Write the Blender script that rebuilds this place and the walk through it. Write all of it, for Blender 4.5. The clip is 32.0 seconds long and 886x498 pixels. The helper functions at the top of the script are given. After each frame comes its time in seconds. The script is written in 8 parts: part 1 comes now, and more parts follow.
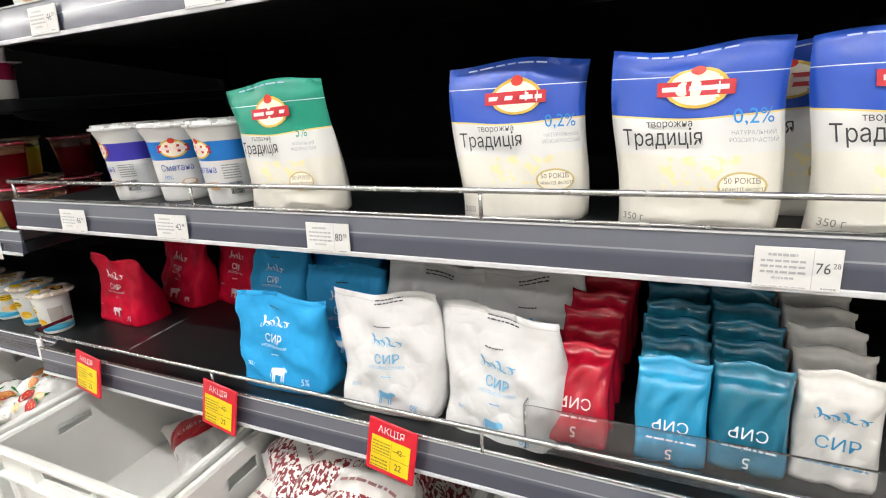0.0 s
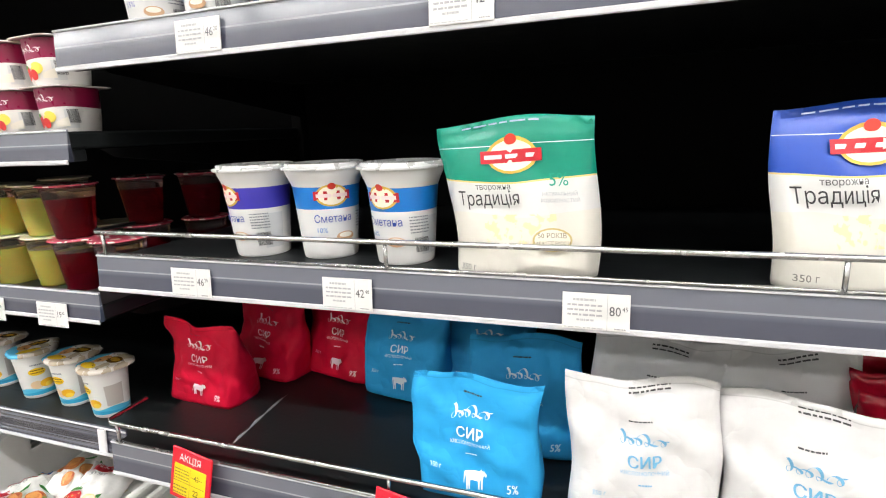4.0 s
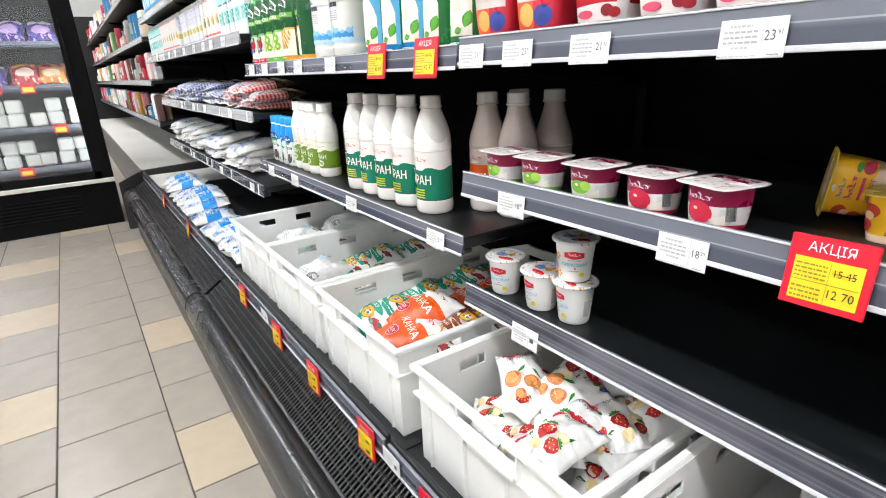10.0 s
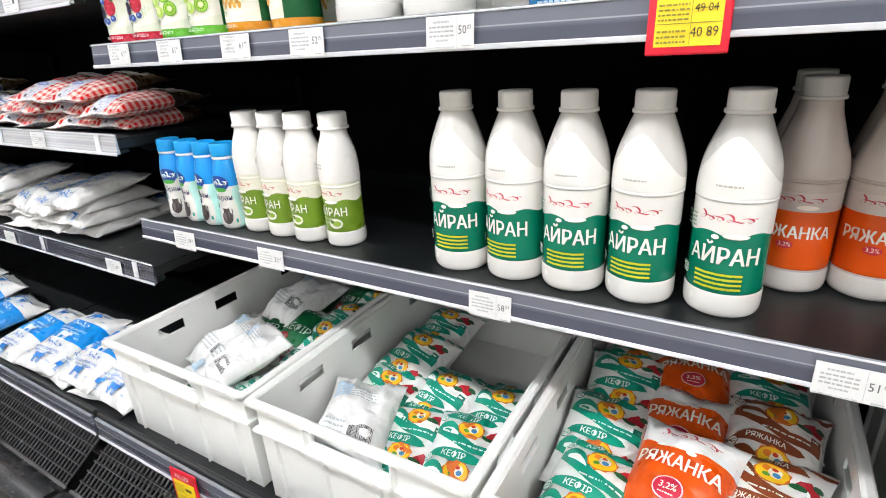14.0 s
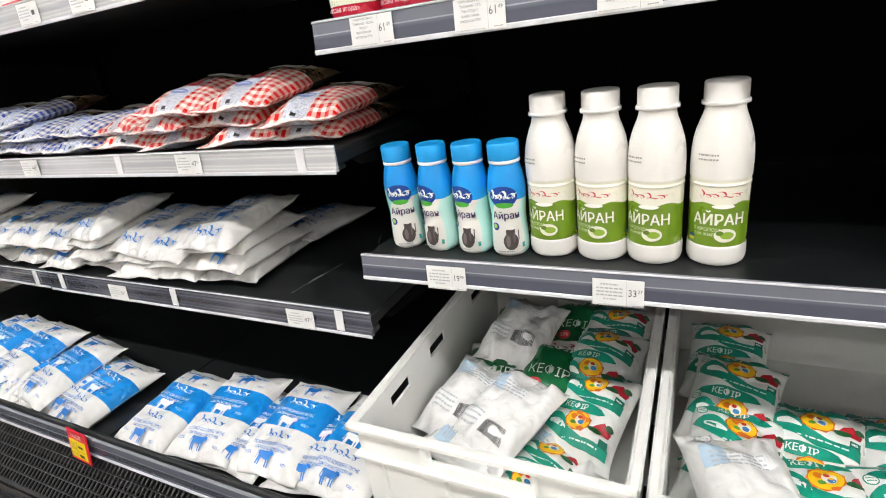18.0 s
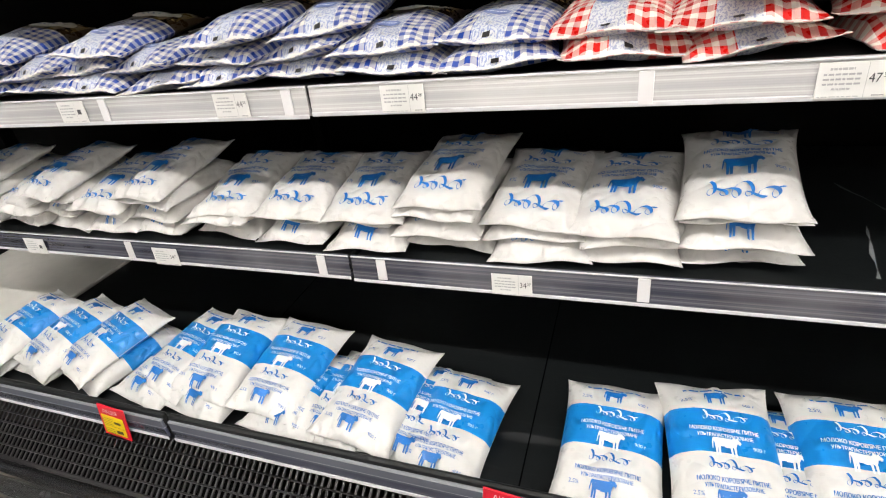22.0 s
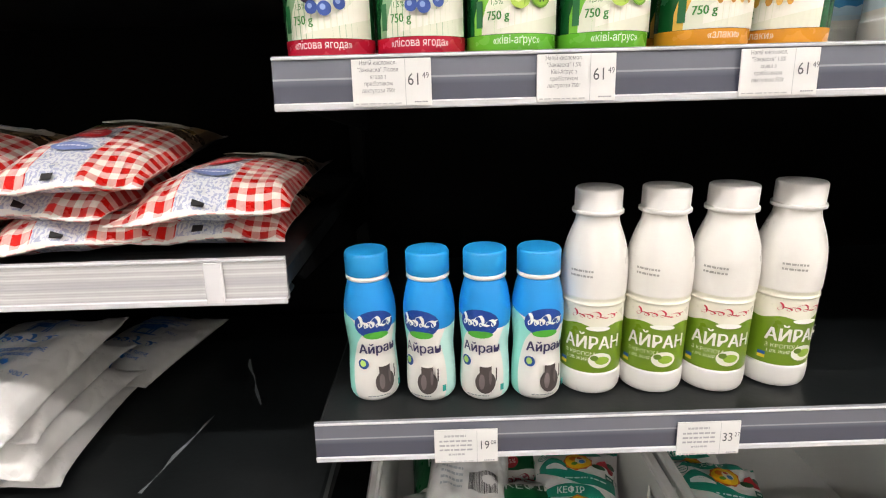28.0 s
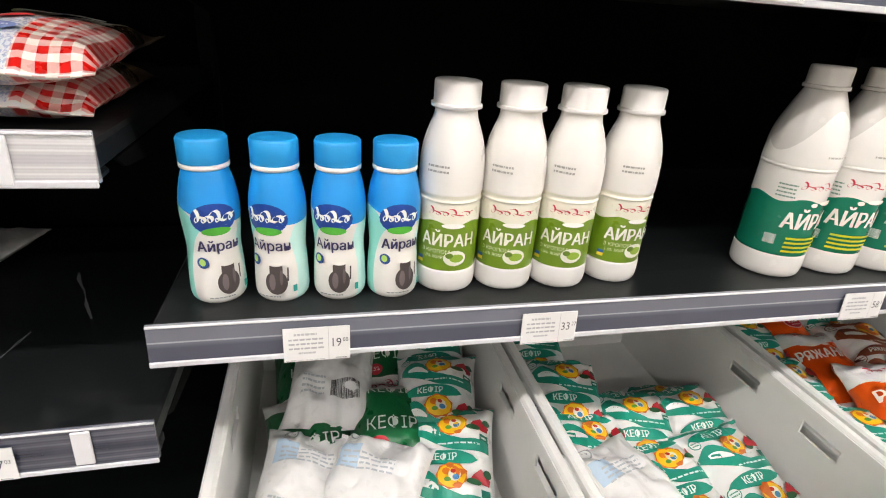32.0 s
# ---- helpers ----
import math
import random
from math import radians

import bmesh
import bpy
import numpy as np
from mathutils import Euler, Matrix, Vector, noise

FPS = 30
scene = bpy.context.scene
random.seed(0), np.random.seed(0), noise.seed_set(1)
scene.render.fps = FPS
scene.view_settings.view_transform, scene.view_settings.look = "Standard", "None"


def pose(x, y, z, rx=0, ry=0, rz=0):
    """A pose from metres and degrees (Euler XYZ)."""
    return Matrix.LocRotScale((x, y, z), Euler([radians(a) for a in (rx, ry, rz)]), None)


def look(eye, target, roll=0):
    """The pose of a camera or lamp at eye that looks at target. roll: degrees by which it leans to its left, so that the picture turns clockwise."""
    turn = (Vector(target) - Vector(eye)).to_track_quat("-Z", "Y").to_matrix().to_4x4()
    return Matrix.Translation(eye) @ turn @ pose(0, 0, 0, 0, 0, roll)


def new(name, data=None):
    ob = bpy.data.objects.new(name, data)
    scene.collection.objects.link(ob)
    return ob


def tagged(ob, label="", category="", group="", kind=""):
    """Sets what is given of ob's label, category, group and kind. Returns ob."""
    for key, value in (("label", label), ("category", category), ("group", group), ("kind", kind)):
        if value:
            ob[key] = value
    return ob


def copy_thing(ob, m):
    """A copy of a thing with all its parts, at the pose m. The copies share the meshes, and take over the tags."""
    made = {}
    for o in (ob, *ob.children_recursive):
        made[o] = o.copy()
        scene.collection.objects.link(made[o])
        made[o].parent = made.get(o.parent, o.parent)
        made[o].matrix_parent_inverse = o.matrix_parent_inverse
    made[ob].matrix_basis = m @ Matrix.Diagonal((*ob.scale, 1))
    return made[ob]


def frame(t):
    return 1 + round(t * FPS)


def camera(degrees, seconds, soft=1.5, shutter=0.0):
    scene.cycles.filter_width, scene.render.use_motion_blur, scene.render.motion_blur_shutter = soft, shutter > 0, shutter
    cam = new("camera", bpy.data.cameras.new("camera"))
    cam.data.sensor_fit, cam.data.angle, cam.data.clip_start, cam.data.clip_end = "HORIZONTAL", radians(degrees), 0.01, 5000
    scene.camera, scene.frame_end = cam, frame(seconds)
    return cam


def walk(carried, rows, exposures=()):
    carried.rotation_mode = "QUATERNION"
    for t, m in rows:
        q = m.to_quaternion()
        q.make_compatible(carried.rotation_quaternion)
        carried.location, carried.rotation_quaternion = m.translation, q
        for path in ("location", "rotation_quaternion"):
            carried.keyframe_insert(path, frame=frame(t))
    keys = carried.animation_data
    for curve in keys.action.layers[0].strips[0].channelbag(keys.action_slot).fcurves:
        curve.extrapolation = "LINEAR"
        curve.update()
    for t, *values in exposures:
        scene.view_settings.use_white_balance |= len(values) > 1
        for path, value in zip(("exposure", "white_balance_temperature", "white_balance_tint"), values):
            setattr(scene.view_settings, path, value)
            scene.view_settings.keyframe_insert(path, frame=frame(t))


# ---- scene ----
cam = camera(80.8, 32.0, soft=1.1)
PATH = [
    (0, (1.003, -0.477, 1.122), (0.189, 1.248, 0.521), -4.1),
    (0.5, (0.885, -0.414, 1.121), (0.079, 1.348, 0.626), -3.8),
    (1, (0.836, -0.364, 1.144), (0.184, 1.472, 0.692), -3.7),
    (1.5, (0.835, -0.427, 1.144), (0.294, 1.453, 0.728), -3.6),
    (2, (0.853, -0.455, 1.143), (0.241, 1.417, 0.793), -3.5),
    (2.5, (0.91, -0.457, 1.141), (0.235, 1.398, 0.82), -3.0),
    (4.5, (0.575, -0.486, 1.13), (-0.081, 1.337, 0.635), -2.2),
    (5, (0.522, -0.487, 1.129), (-0.311, 1.253, 0.601), -2.4),
    (5.5, (0.384, -0.482, 1.121), (-0.642, 1.142, 0.566), -3.8),
    (6, (0.225, -0.442, 1.115), (-0.91, 1.109, 0.561), -3.4),
    (6.5, (0.136, -0.425, 1.108), (-1.065, 1.061, 0.519), -3.0),
    (7, (0.098, -0.443, 1.117), (-1.179, 0.975, 0.519), -2.60),
    (7.5, (0.034, -0.491, 1.117), (-1.336, 0.836, 0.514), -2.80),
    (8, (-0.046, -0.570, 1.126), (-1.511, 0.654, 0.530), -3.20),
    (8.5, (-0.167, -0.574, 1.110), (-1.707, 0.560, 0.526), -3.00),
    (9, (-0.316, -0.520, 1.110), (-1.888, 0.563, 0.512), -2.30),
    (9.5, (-0.404, -0.505, 1.107), (-1.982, 0.540, 0.462), -2.20),
    (10, (-0.530, -0.537, 1.109), (-2.092, 0.521, 0.445), -2.50),
    (10.5, (-0.615, -0.560, 1.124), (-2.089, 0.621, 0.467), -2.30),
    (11, (-0.664, -0.559, 1.125), (-1.997, 0.787, 0.484), -2.30),
    (11.5, (-0.708, -0.521, 1.103), (-1.929, 0.932, 0.473), -3.40),
    (12, (-0.853, -0.490, 1.119), (-2.081, 0.965, 0.505), -4.64),
    (12.5, (-1.008, -0.474, 1.118), (-2.236, 0.976, 0.493), -4.60),
    (13, (-1.141, -0.483, 1.104), (-2.307, 1.000, 0.441), -4.25),
    (13.5, (-1.314, -0.549, 1.119), (-2.402, 0.971, 0.408), -3.96),
    (15.5, (-1.655, -0.536, 1.077), (-2.257, 1.204, 0.297), -4.30),
    (16, (-1.718, -0.607, 1.109), (-2.291, 1.142, 0.326), -5.3),
    (16.5, (-1.752, -0.657, 1.113), (-2.364, 1.108, 0.398), -6.0),
    (17, (-1.785, -0.676, 1.118), (-2.487, 1.063, 0.425), -6.6),
    (17.5, (-1.847, -0.67, 1.11), (-2.658, 1.014, 0.398), -7.3),
    (18, (-2.033, -0.588, 1.11), (-2.911, 1.036, 0.341), -8.3),
    (18.5, (-2.18, -0.538, 1.113), (-3.088, 1.027, 0.259), -10.1),
    (19, (-2.377, -0.542, 1.124), (-3.278, 0.967, 0.169), -12.2),
    (19.5, (-2.522, -0.544, 1.114), (-3.426, 0.912, 0.083), -13.5),
    (20, (-2.677, -0.479, 1.066), (-3.583, 0.933, -0.023), -13.9),
    (20.5, (-2.779, -0.417, 1.069), (-3.636, 0.982, -0.074), -13.3),
    (21, (-2.86, -0.453, 1.086), (-3.647, 0.973, -0.074), -12.2),
    (21.5, (-2.983, -0.562, 1.113), (-3.715, 0.901, -0.039), -11.4),
    (22, (-2.995, -0.62, 1.125), (-3.659, 0.976, 0.119), -8.3),
    (22.5, (-2.948, -0.623, 1.123), (-3.583, 1.024, 0.184), -7.7),
    (23, (-2.989, -0.633, 1.111), (-3.578, 1.054, 0.212), -7.2),
    (23.5, (-2.995, -0.593, 1.116), (-3.507, 1.144, 0.266), -6.4),
    (24, (-2.896, -0.513, 1.12), (-3.285, 1.281, 0.325), -5.5),
    (24.5, (-2.764, -0.457, 1.114), (-2.945, 1.367, 0.315), -4.5),
    (25, (-2.685, -0.478, 1.134), (-2.692, 1.334, 0.287), -3.9),
    (25.5, (-2.615, -0.488, 1.132), (-2.634, 1.336, 0.314), -2.9),
    (26, (-2.435, -0.509, 1.113), (-2.551, 1.333, 0.343), -2.2),
    (26.5, (-2.374, -0.525, 1.114), (-2.519, 1.339, 0.403), -2.2),
    (28.5, (-2.363, -0.392, 1.119), (-2.319, 1.523, 0.543), -1.5),
    (29, (-2.345, -0.383, 1.11), (-2.331, 1.544, 0.573), -0.7),
    (29.5, (-2.351, -0.379, 1.114), (-2.332, 1.563, 0.637), 0.6),
    (30, (-2.398, -0.41, 1.119), (-2.33, 1.538, 0.668), 2.0),
    (30.5, (-2.411, -0.425, 1.11), (-2.248, 1.512, 0.636), 2.6),
    (31, (-2.402, -0.411, 1.107), (-2.139, 1.483, 0.521), 2.8),
    (31.5, (-2.364, -0.4, 1.107), (-1.986, 1.415, 0.357), 3.5),
    (32, (-2.34, -0.42, 1.08), (-1.891, 1.339, 0.241), 4.3),
]
# the film camera's automatic exposure and white balance
EXPOSURES = [(0, -0.18, 6550, 10), (2.5, -0.08, 6550, 10), (4.5, 0.06, 6450, 10), (7, 0.1, 6150, 10), (13, 0.05, 6150, 10), (16, -0.17, 6350, 10), (21, -0.16, 6650, 10), (25, -0.06, 6850, 13), (29, -0.27, 6700, 13), (32, -0.2, 6700, 13)]
walk(cam, [(t, look(eye, target, roll)) for t, eye, target, roll in PATH], EXPOSURES)

# ---------------------------------------------------------------- world and light
world = bpy.data.worlds.new("world")
scene.world = world
world.use_nodes = True
world.node_tree.nodes["Background"].inputs[0].default_value = (0.9, 0.95, 1.0, 1)
world.node_tree.nodes["Background"].inputs[1].default_value = 0.05
scene.view_settings.exposure = 0.0
LAMP = 76.0


# ---------------------------------------------------------------- mesh helpers
class Geo:
    """Vertices, faces, a uv for each vertex and a material slot for each face."""

    def __init__(self):
        self.v, self.f, self.uv, self.m, self.smooth = [], [], [], [], []

    def add(self, verts, faces, uvs=None, slot=0, smooth=True):
        n = len(self.v)
        self.v += [tuple(p) for p in verts]
        self.uv += list(uvs) if uvs is not None else [(0.0, 0.0)] * len(verts)
        for f in faces:
            self.f.append([n + k for k in f])
            self.m.append(slot)
            self.smooth.append(smooth)
        return self

    def move(self, m):
        self.v = [tuple(m @ Vector(p)) for p in self.v]
        return self

    def join(self, other, m=None):
        n = len(self.v)
        self.v += [tuple(m @ Vector(p)) for p in other.v] if m is not None else other.v
        self.uv += other.uv
        self.f += [[n + k for k in f] for f in other.f]
        self.m += other.m
        self.smooth += other.smooth
        return self

    def mesh(self, name, mats):
        me = bpy.data.meshes.new(name)
        me.from_pydata(self.v, [], self.f)
        layer = me.uv_layers.new(name="UVMap")
        idx = np.empty(len(me.loops), dtype=np.int32)
        me.loops.foreach_get("vertex_index", idx)
        layer.data.foreach_set("uv", np.array(self.uv, dtype=np.float32)[idx].ravel())
        for mt in mats if isinstance(mats, (list, tuple)) else [mats]:
            me.materials.append(mt)
        me.polygons.foreach_set("material_index", np.array(self.m, dtype=np.int32))
        me.polygons.foreach_set("use_smooth", np.array(self.smooth, dtype=bool))
        me.validate()
        me.update()
        return me


def part(name, geo, mats, parent=None, label="", m=None):
    ob = new(name, geo.mesh(name, mats) if isinstance(geo, Geo) else geo)
    ob.parent = parent
    if m is not None:
        ob.matrix_basis = m
    if label:
        tagged(ob, label)
    return ob


def thing(name, label, category, m=None, group="", kind=""):
    ob = new(name)
    ob.empty_display_size = 0.05
    if m is not None:
        ob.matrix_basis = m
    return tagged(ob, label, category, group, kind)


def box(x0, x1, y0, y1, z0, z1, b=0.002, slot=0):
    """A box with chamfered edges."""
    g = Geo()
    b = min(b, (x1 - x0) / 2.01, (y1 - y0) / 2.01, (z1 - z0) / 2.01)
    lo, hi = (x0, y0, z0), (x1, y1, z1)
    ids, verts = {}, []
    for sx in (0, 1):
        for sy in (0, 1):
            for sz in (0, 1):
                s = (sx, sy, sz)
                for ax in range(3):
                    p = [0, 0, 0]
                    for k in range(3):
                        c = hi[k] if s[k] else lo[k]
                        p[k] = c if k == ax else c + (-b if s[k] else b)
                    ids[s, ax] = len(verts)
                    verts.append(p)
    faces = []
    for ax in range(3):
        o = [k for k in range(3) if k != ax]
        for side in (0, 1):
            q = []
            for a, c in ((0, 0), (1, 0), (1, 1), (0, 1)):
                s = [0, 0, 0]
                s[ax], s[o[0]], s[o[1]] = side, a, c
                q.append(ids[tuple(s), ax])
            faces.append(q)
    for ax in range(3):
        o = [k for k in range(3) if k != ax]
        for a in (0, 1):
            for c in (0, 1):
                s0, s1 = [0, 0, 0], [0, 0, 0]
                s0[o[0]] = s1[o[0]] = a
                s0[o[1]] = s1[o[1]] = c
                s1[ax] = 1
                faces.append([ids[tuple(s0), o[0]], ids[tuple(s1), o[0]], ids[tuple(s1), o[1]], ids[tuple(s0), o[1]]])
    for sx in (0, 1):
        for sy in (0, 1):
            for sz in (0, 1):
                faces.append([ids[(sx, sy, sz), k] for k in range(3)])
    uvs = [((p[0] - x0) / max(1e-6, x1 - x0), (p[2] - z0) / max(1e-6, z1 - z0)) for p in verts]
    g.add(verts, faces, uvs, slot, False)
    fix_normals(g)
    return g


def fix_normals(g):
    """Turns the faces of a convex piece outwards."""
    c = sum((Vector(p) for p in g.v), Vector()) / len(g.v)
    for k, f in enumerate(g.f):
        a, b, d = (Vector(g.v[i]) for i in f[:3])
        if (b - a).cross(d - a).dot((a + d) / 2 - c) < 0:
            g.f[k] = f[::-1]


def run(profile, x0, x1, closed=True, slot=0, smooth=False):
    """A profile of (y, z) drawn along x."""
    n = len(profile)
    g = Geo()
    verts = [(x0, y, z) for y, z in profile] + [(x1, y, z) for y, z in profile]
    faces = [[k, (k + 1) % n, n + (k + 1) % n, n + k] for k in range(n if closed else n - 1)]
    uvs = [(0, k / n) for k in range(n)] + [(1, k / n) for k in range(n)]
    g.add(verts, faces, uvs, slot, smooth)
    if closed:
        g.add(verts, [list(range(n))[::-1], list(range(n, 2 * n))], uvs, slot, False)
    return g


def lathe(profile, segs=32, shape=None, slot=0):
    """A profile of (radius, z) turned about z; u runs round with 0.5 at the front (-y), v is the height."""
    g = Geo()
    zs = [z for _, z in profile]
    z0, z1 = min(zs), max(zs)
    verts, uvs, faces = [], [], []
    for r, z in profile:
        for k in range(segs + 1):
            a = 2 * math.pi * k / segs
            x, y = -r * math.sin(a), r * math.cos(a)
            if shape:
                x, y = shape(x, y, z, r)
            verts.append((x, y, z))
            uvs.append((k / segs, (z - z0) / (z1 - z0)))
    w = segs + 1
    for j in range(len(profile) - 1):
        for k in range(segs):
            faces.append([j * w + k, j * w + k + 1, (j + 1) * w + k + 1, (j + 1) * w + k])
    g.add(verts, faces, uvs, slot)
    return g


def tube(points, r, segs=8):
    """A round wire along points."""
    g = Geo()
    pts = [Vector(p) for p in points]
    verts, faces = [], []
    for i, p in enumerate(pts):
        d = (pts[min(i + 1, len(pts) - 1)] - pts[max(i - 1, 0)]).normalized()
        a = d.cross(Vector((0, 0, 1)) if abs(d.z) < 0.9 else Vector((1, 0, 0))).normalized()
        b = d.cross(a)
        for k in range(segs):
            t = 2 * math.pi * k / segs
            verts.append(p + r * (math.cos(t) * a + math.sin(t) * b))
    for i in range(len(pts) - 1):
        for k in range(segs):
            faces.append([i * segs + k, i * segs + (k + 1) % segs, (i + 1) * segs + (k + 1) % segs, (i + 1) * segs + k])
    faces += [list(range(segs))[::-1], list(range((len(pts) - 1) * segs, len(pts) * segs))]
    return g.add(verts, faces)


# ---------------------------------------------------------------- materials
class Nodes:
    """Short hand for building a material's nodes."""

    def __init__(self, name):
        self.mat = bpy.data.materials.new(name)
        self.mat.use_nodes = True
        self.t = self.mat.node_tree
        self.bsdf = self.t.nodes["Principled BSDF"]

    def node(self, kind, **inputs):
        n = self.t.nodes.new(kind)
        return n

    def put(self, socket, value):
        if hasattr(value, "is_linked") or hasattr(value, "links"):
            self.t.links.new(value, socket)
        else:
            socket.default_value = value

    def math(self, op, a, b=0.0, c=0.0):
        n = self.t.nodes.new("ShaderNodeMath")
        n.operation = op
        for k, v in enumerate((a, b, c)):
            self.put(n.inputs[k], v)
        return n.outputs[0]

    def mix(self, fac, a, b):
        n = self.t.nodes.new("ShaderNodeMix")
        n.data_type = "RGBA"
        self.put(n.inputs[0], fac)
        self.put(n.inputs[6], a if not isinstance(a, tuple) else (*a[:3], 1))
        self.put(n.inputs[7], b if not isinstance(b, tuple) else (*b[:3], 1))
        return n.outputs[2]

    def noise(self, scale, detail=3.0, coord="Object"):
        c = self.t.nodes.new("ShaderNodeTexCoord")
        n = self.t.nodes.new("ShaderNodeTexNoise")
        n.inputs["Scale"].default_value = scale
        n.inputs["Detail"].default_value = detail
        self.t.links.new(c.outputs[coord], n.inputs["Vector"])
        return n.outputs[0]

    def ramp(self, fac, a, b):
        n = self.t.nodes.new("ShaderNodeMapRange")
        n.inputs[1].default_value, n.inputs[2].default_value = a, b
        self.put(n.inputs[0], fac)
        return n.outputs[0]

    def uv(self):
        c = self.t.nodes.new("ShaderNodeUVMap")
        s = self.t.nodes.new("ShaderNodeSeparateXYZ")
        self.t.links.new(c.outputs[0], s.inputs[0])
        return s.outputs[0], s.outputs[1]

    def bump(self, height, strength=0.2, dist=0.002):
        n = self.t.nodes.new("ShaderNodeBump")
        n.inputs["Strength"].default_value, n.inputs["Distance"].default_value = strength, dist
        self.put(n.inputs["Height"], height)
        self.t.links.new(n.outputs[0], self.bsdf.inputs["Normal"])

    def random(self):
        return self.t.nodes.new("ShaderNodeObjectInfo").outputs["Random"]

    def done(self, color, rough=0.5, metal=0.0, spec=0.5, **more):
        b = self.bsdf.inputs
        self.put(b["Base Color"], (*color[:3], 1) if isinstance(color, tuple) else color)
        self.put(b["Roughness"], rough)
        b["Metallic"].default_value = metal
        b["Specular IOR Level"].default_value = spec
        for k, v in more.items():
            self.put(b[k.replace("_", " ")], v)
        return self.mat


def srgb(h):
    """A colour from its hex name, as linear values."""
    c = [int(h[k:k + 2], 16) / 255 for k in (0, 2, 4)]
    return tuple(v / 12.92 if v <= 0.04045 else ((v + 0.055) / 1.055) ** 2.4 for v in c)


def plain(name, color, rough=0.5, metal=0.0, vary=0.12, scale=30.0, bump=0.0, spec=0.5, **more):
    n = Nodes(name)
    f = n.ramp(n.noise(scale, 4), 0.3, 0.7)
    g = n.ramp(n.noise(scale * 0.12, 3), 0.35, 0.65)
    dark = tuple(c * (1 - vary) for c in color[:3])
    col = n.mix(n.math("MULTIPLY", f, 0.5), n.mix(n.math("MULTIPLY", g, 0.5), color, dark), dark)
    if bump:
        n.bump(n.noise(scale * 4, 3), bump)
    r = n.math("ADD", rough - 0.04, n.math("MULTIPLY", f, 0.08))
    return n.done(col, r, metal, spec, **more)


M_BACK = plain("back_panel_paint", (0.002, 0.002, 0.0022), 0.8, vary=0.3, scale=10, spec=0.08)
M_WHITE = plain("white_paint", (0.75, 0.75, 0.73), 0.6)
M_CEIL = plain("ceiling_paint", (0.75, 0.74, 0.72), 0.8)
M_CRATE = plain("crate_plastic", (0.84, 0.845, 0.82), 0.42, vary=0.06, scale=25, bump=0.04)


def scuffed(name, col, worn, rough):
    """Dark plastic with long scratches and pale brown worn patches."""
    n = Nodes(name)
    c = n.t.nodes.new("ShaderNodeTexCoord")
    mp = n.t.nodes.new("ShaderNodeMapping")
    mp.inputs["Scale"].default_value = (3.0, 60.0, 60.0)
    n.t.links.new(c.outputs["Object"], mp.inputs["Vector"])
    tx = n.t.nodes.new("ShaderNodeTexNoise")
    tx.inputs["Scale"].default_value, tx.inputs["Detail"].default_value = 1.0, 6.0
    n.t.links.new(mp.outputs[0], tx.inputs["Vector"])
    streak = n.ramp(tx.outputs[0], 0.60, 0.72)
    patch = n.ramp(n.noise(2.2, 5), 0.56, 0.70)
    f = n.math("MULTIPLY", n.math("MULTIPLY", streak, n.ramp(n.noise(5, 4), 0.42, 0.6)), 0.7)
    f = n.math("MAXIMUM", f, n.math("MULTIPLY", patch, n.math("MULTIPLY", n.ramp(n.noise(45, 5), 0.4, 0.65), 0.4)))
    n.bump(n.noise(160, 3), 0.08)
    return n.done(n.mix(f, col, worn), n.math("ADD", rough, n.math("MULTIPLY", f, 0.35)), 0, 0.5)


M_SHELF = scuffed("shelf_paint", (0.0065, 0.0082, 0.009), (0.035, 0.037, 0.038), 0.42)
M_LEDGE = scuffed("ledge_plastic", (0.008, 0.0082, 0.0086), (0.12, 0.10, 0.08), 0.4)
M_BUMPER = scuffed("bumper_plastic", (0.02, 0.0205, 0.0215), (0.2, 0.17, 0.14), 0.26)
M_BLACK = plain("black_metal", (0.012, 0.012, 0.013), 0.35, vary=0.3)
M_DARK = plain("matt_black_paint", (0.003, 0.003, 0.0032), 0.7, vary=0.3, spec=0.12)
M_WIRE = plain("chrome_wire", (0.62, 0.62, 0.62), 0.25, 1.0)


def lamp_material(name, strength):
    n = Nodes(name)
    return n.done((0.9, 0.9, 0.9), 0.5, Emission_Color=(1.0, 0.98, 0.955, 1), Emission_Strength=strength)


M_LAMP, M_LAMP_FAR = lamp_material("lamp_diffuser", LAMP), lamp_material("far_lamp_diffuser", 0.4 * LAMP)


def floor_material(name, joined, cream):
    n = Nodes(name)
    r = n.t.nodes.new("ShaderNodeNewGeometry").outputs["Random Per Island"] if joined else n.random()
    a = n.mix(n.ramp(n.noise(9, 4), 0.3, 0.7), (0.315, 0.28, 0.24), (0.37, 0.33, 0.28))
    b = n.mix(n.ramp(n.noise(12, 4), 0.3, 0.7), (0.46, 0.385, 0.28), (0.52, 0.44, 0.33))
    n.bump(n.noise(40, 3), 0.06)
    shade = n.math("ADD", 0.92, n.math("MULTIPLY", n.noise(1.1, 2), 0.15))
    hs = n.t.nodes.new("ShaderNodeHueSaturation")
    n.put(hs.inputs["Value"], shade)
    n.put(hs.inputs["Color"], n.mix(n.math("MULTIPLY", r, 0.25), b if cream else a, tuple(0.9 * c for c in ((0.46, 0.385, 0.28) if cream else (0.315, 0.28, 0.24)))))
    return n.done(hs.outputs[0], n.math("ADD", 0.25, n.math("MULTIPLY", n.noise(30, 3), 0.15)))


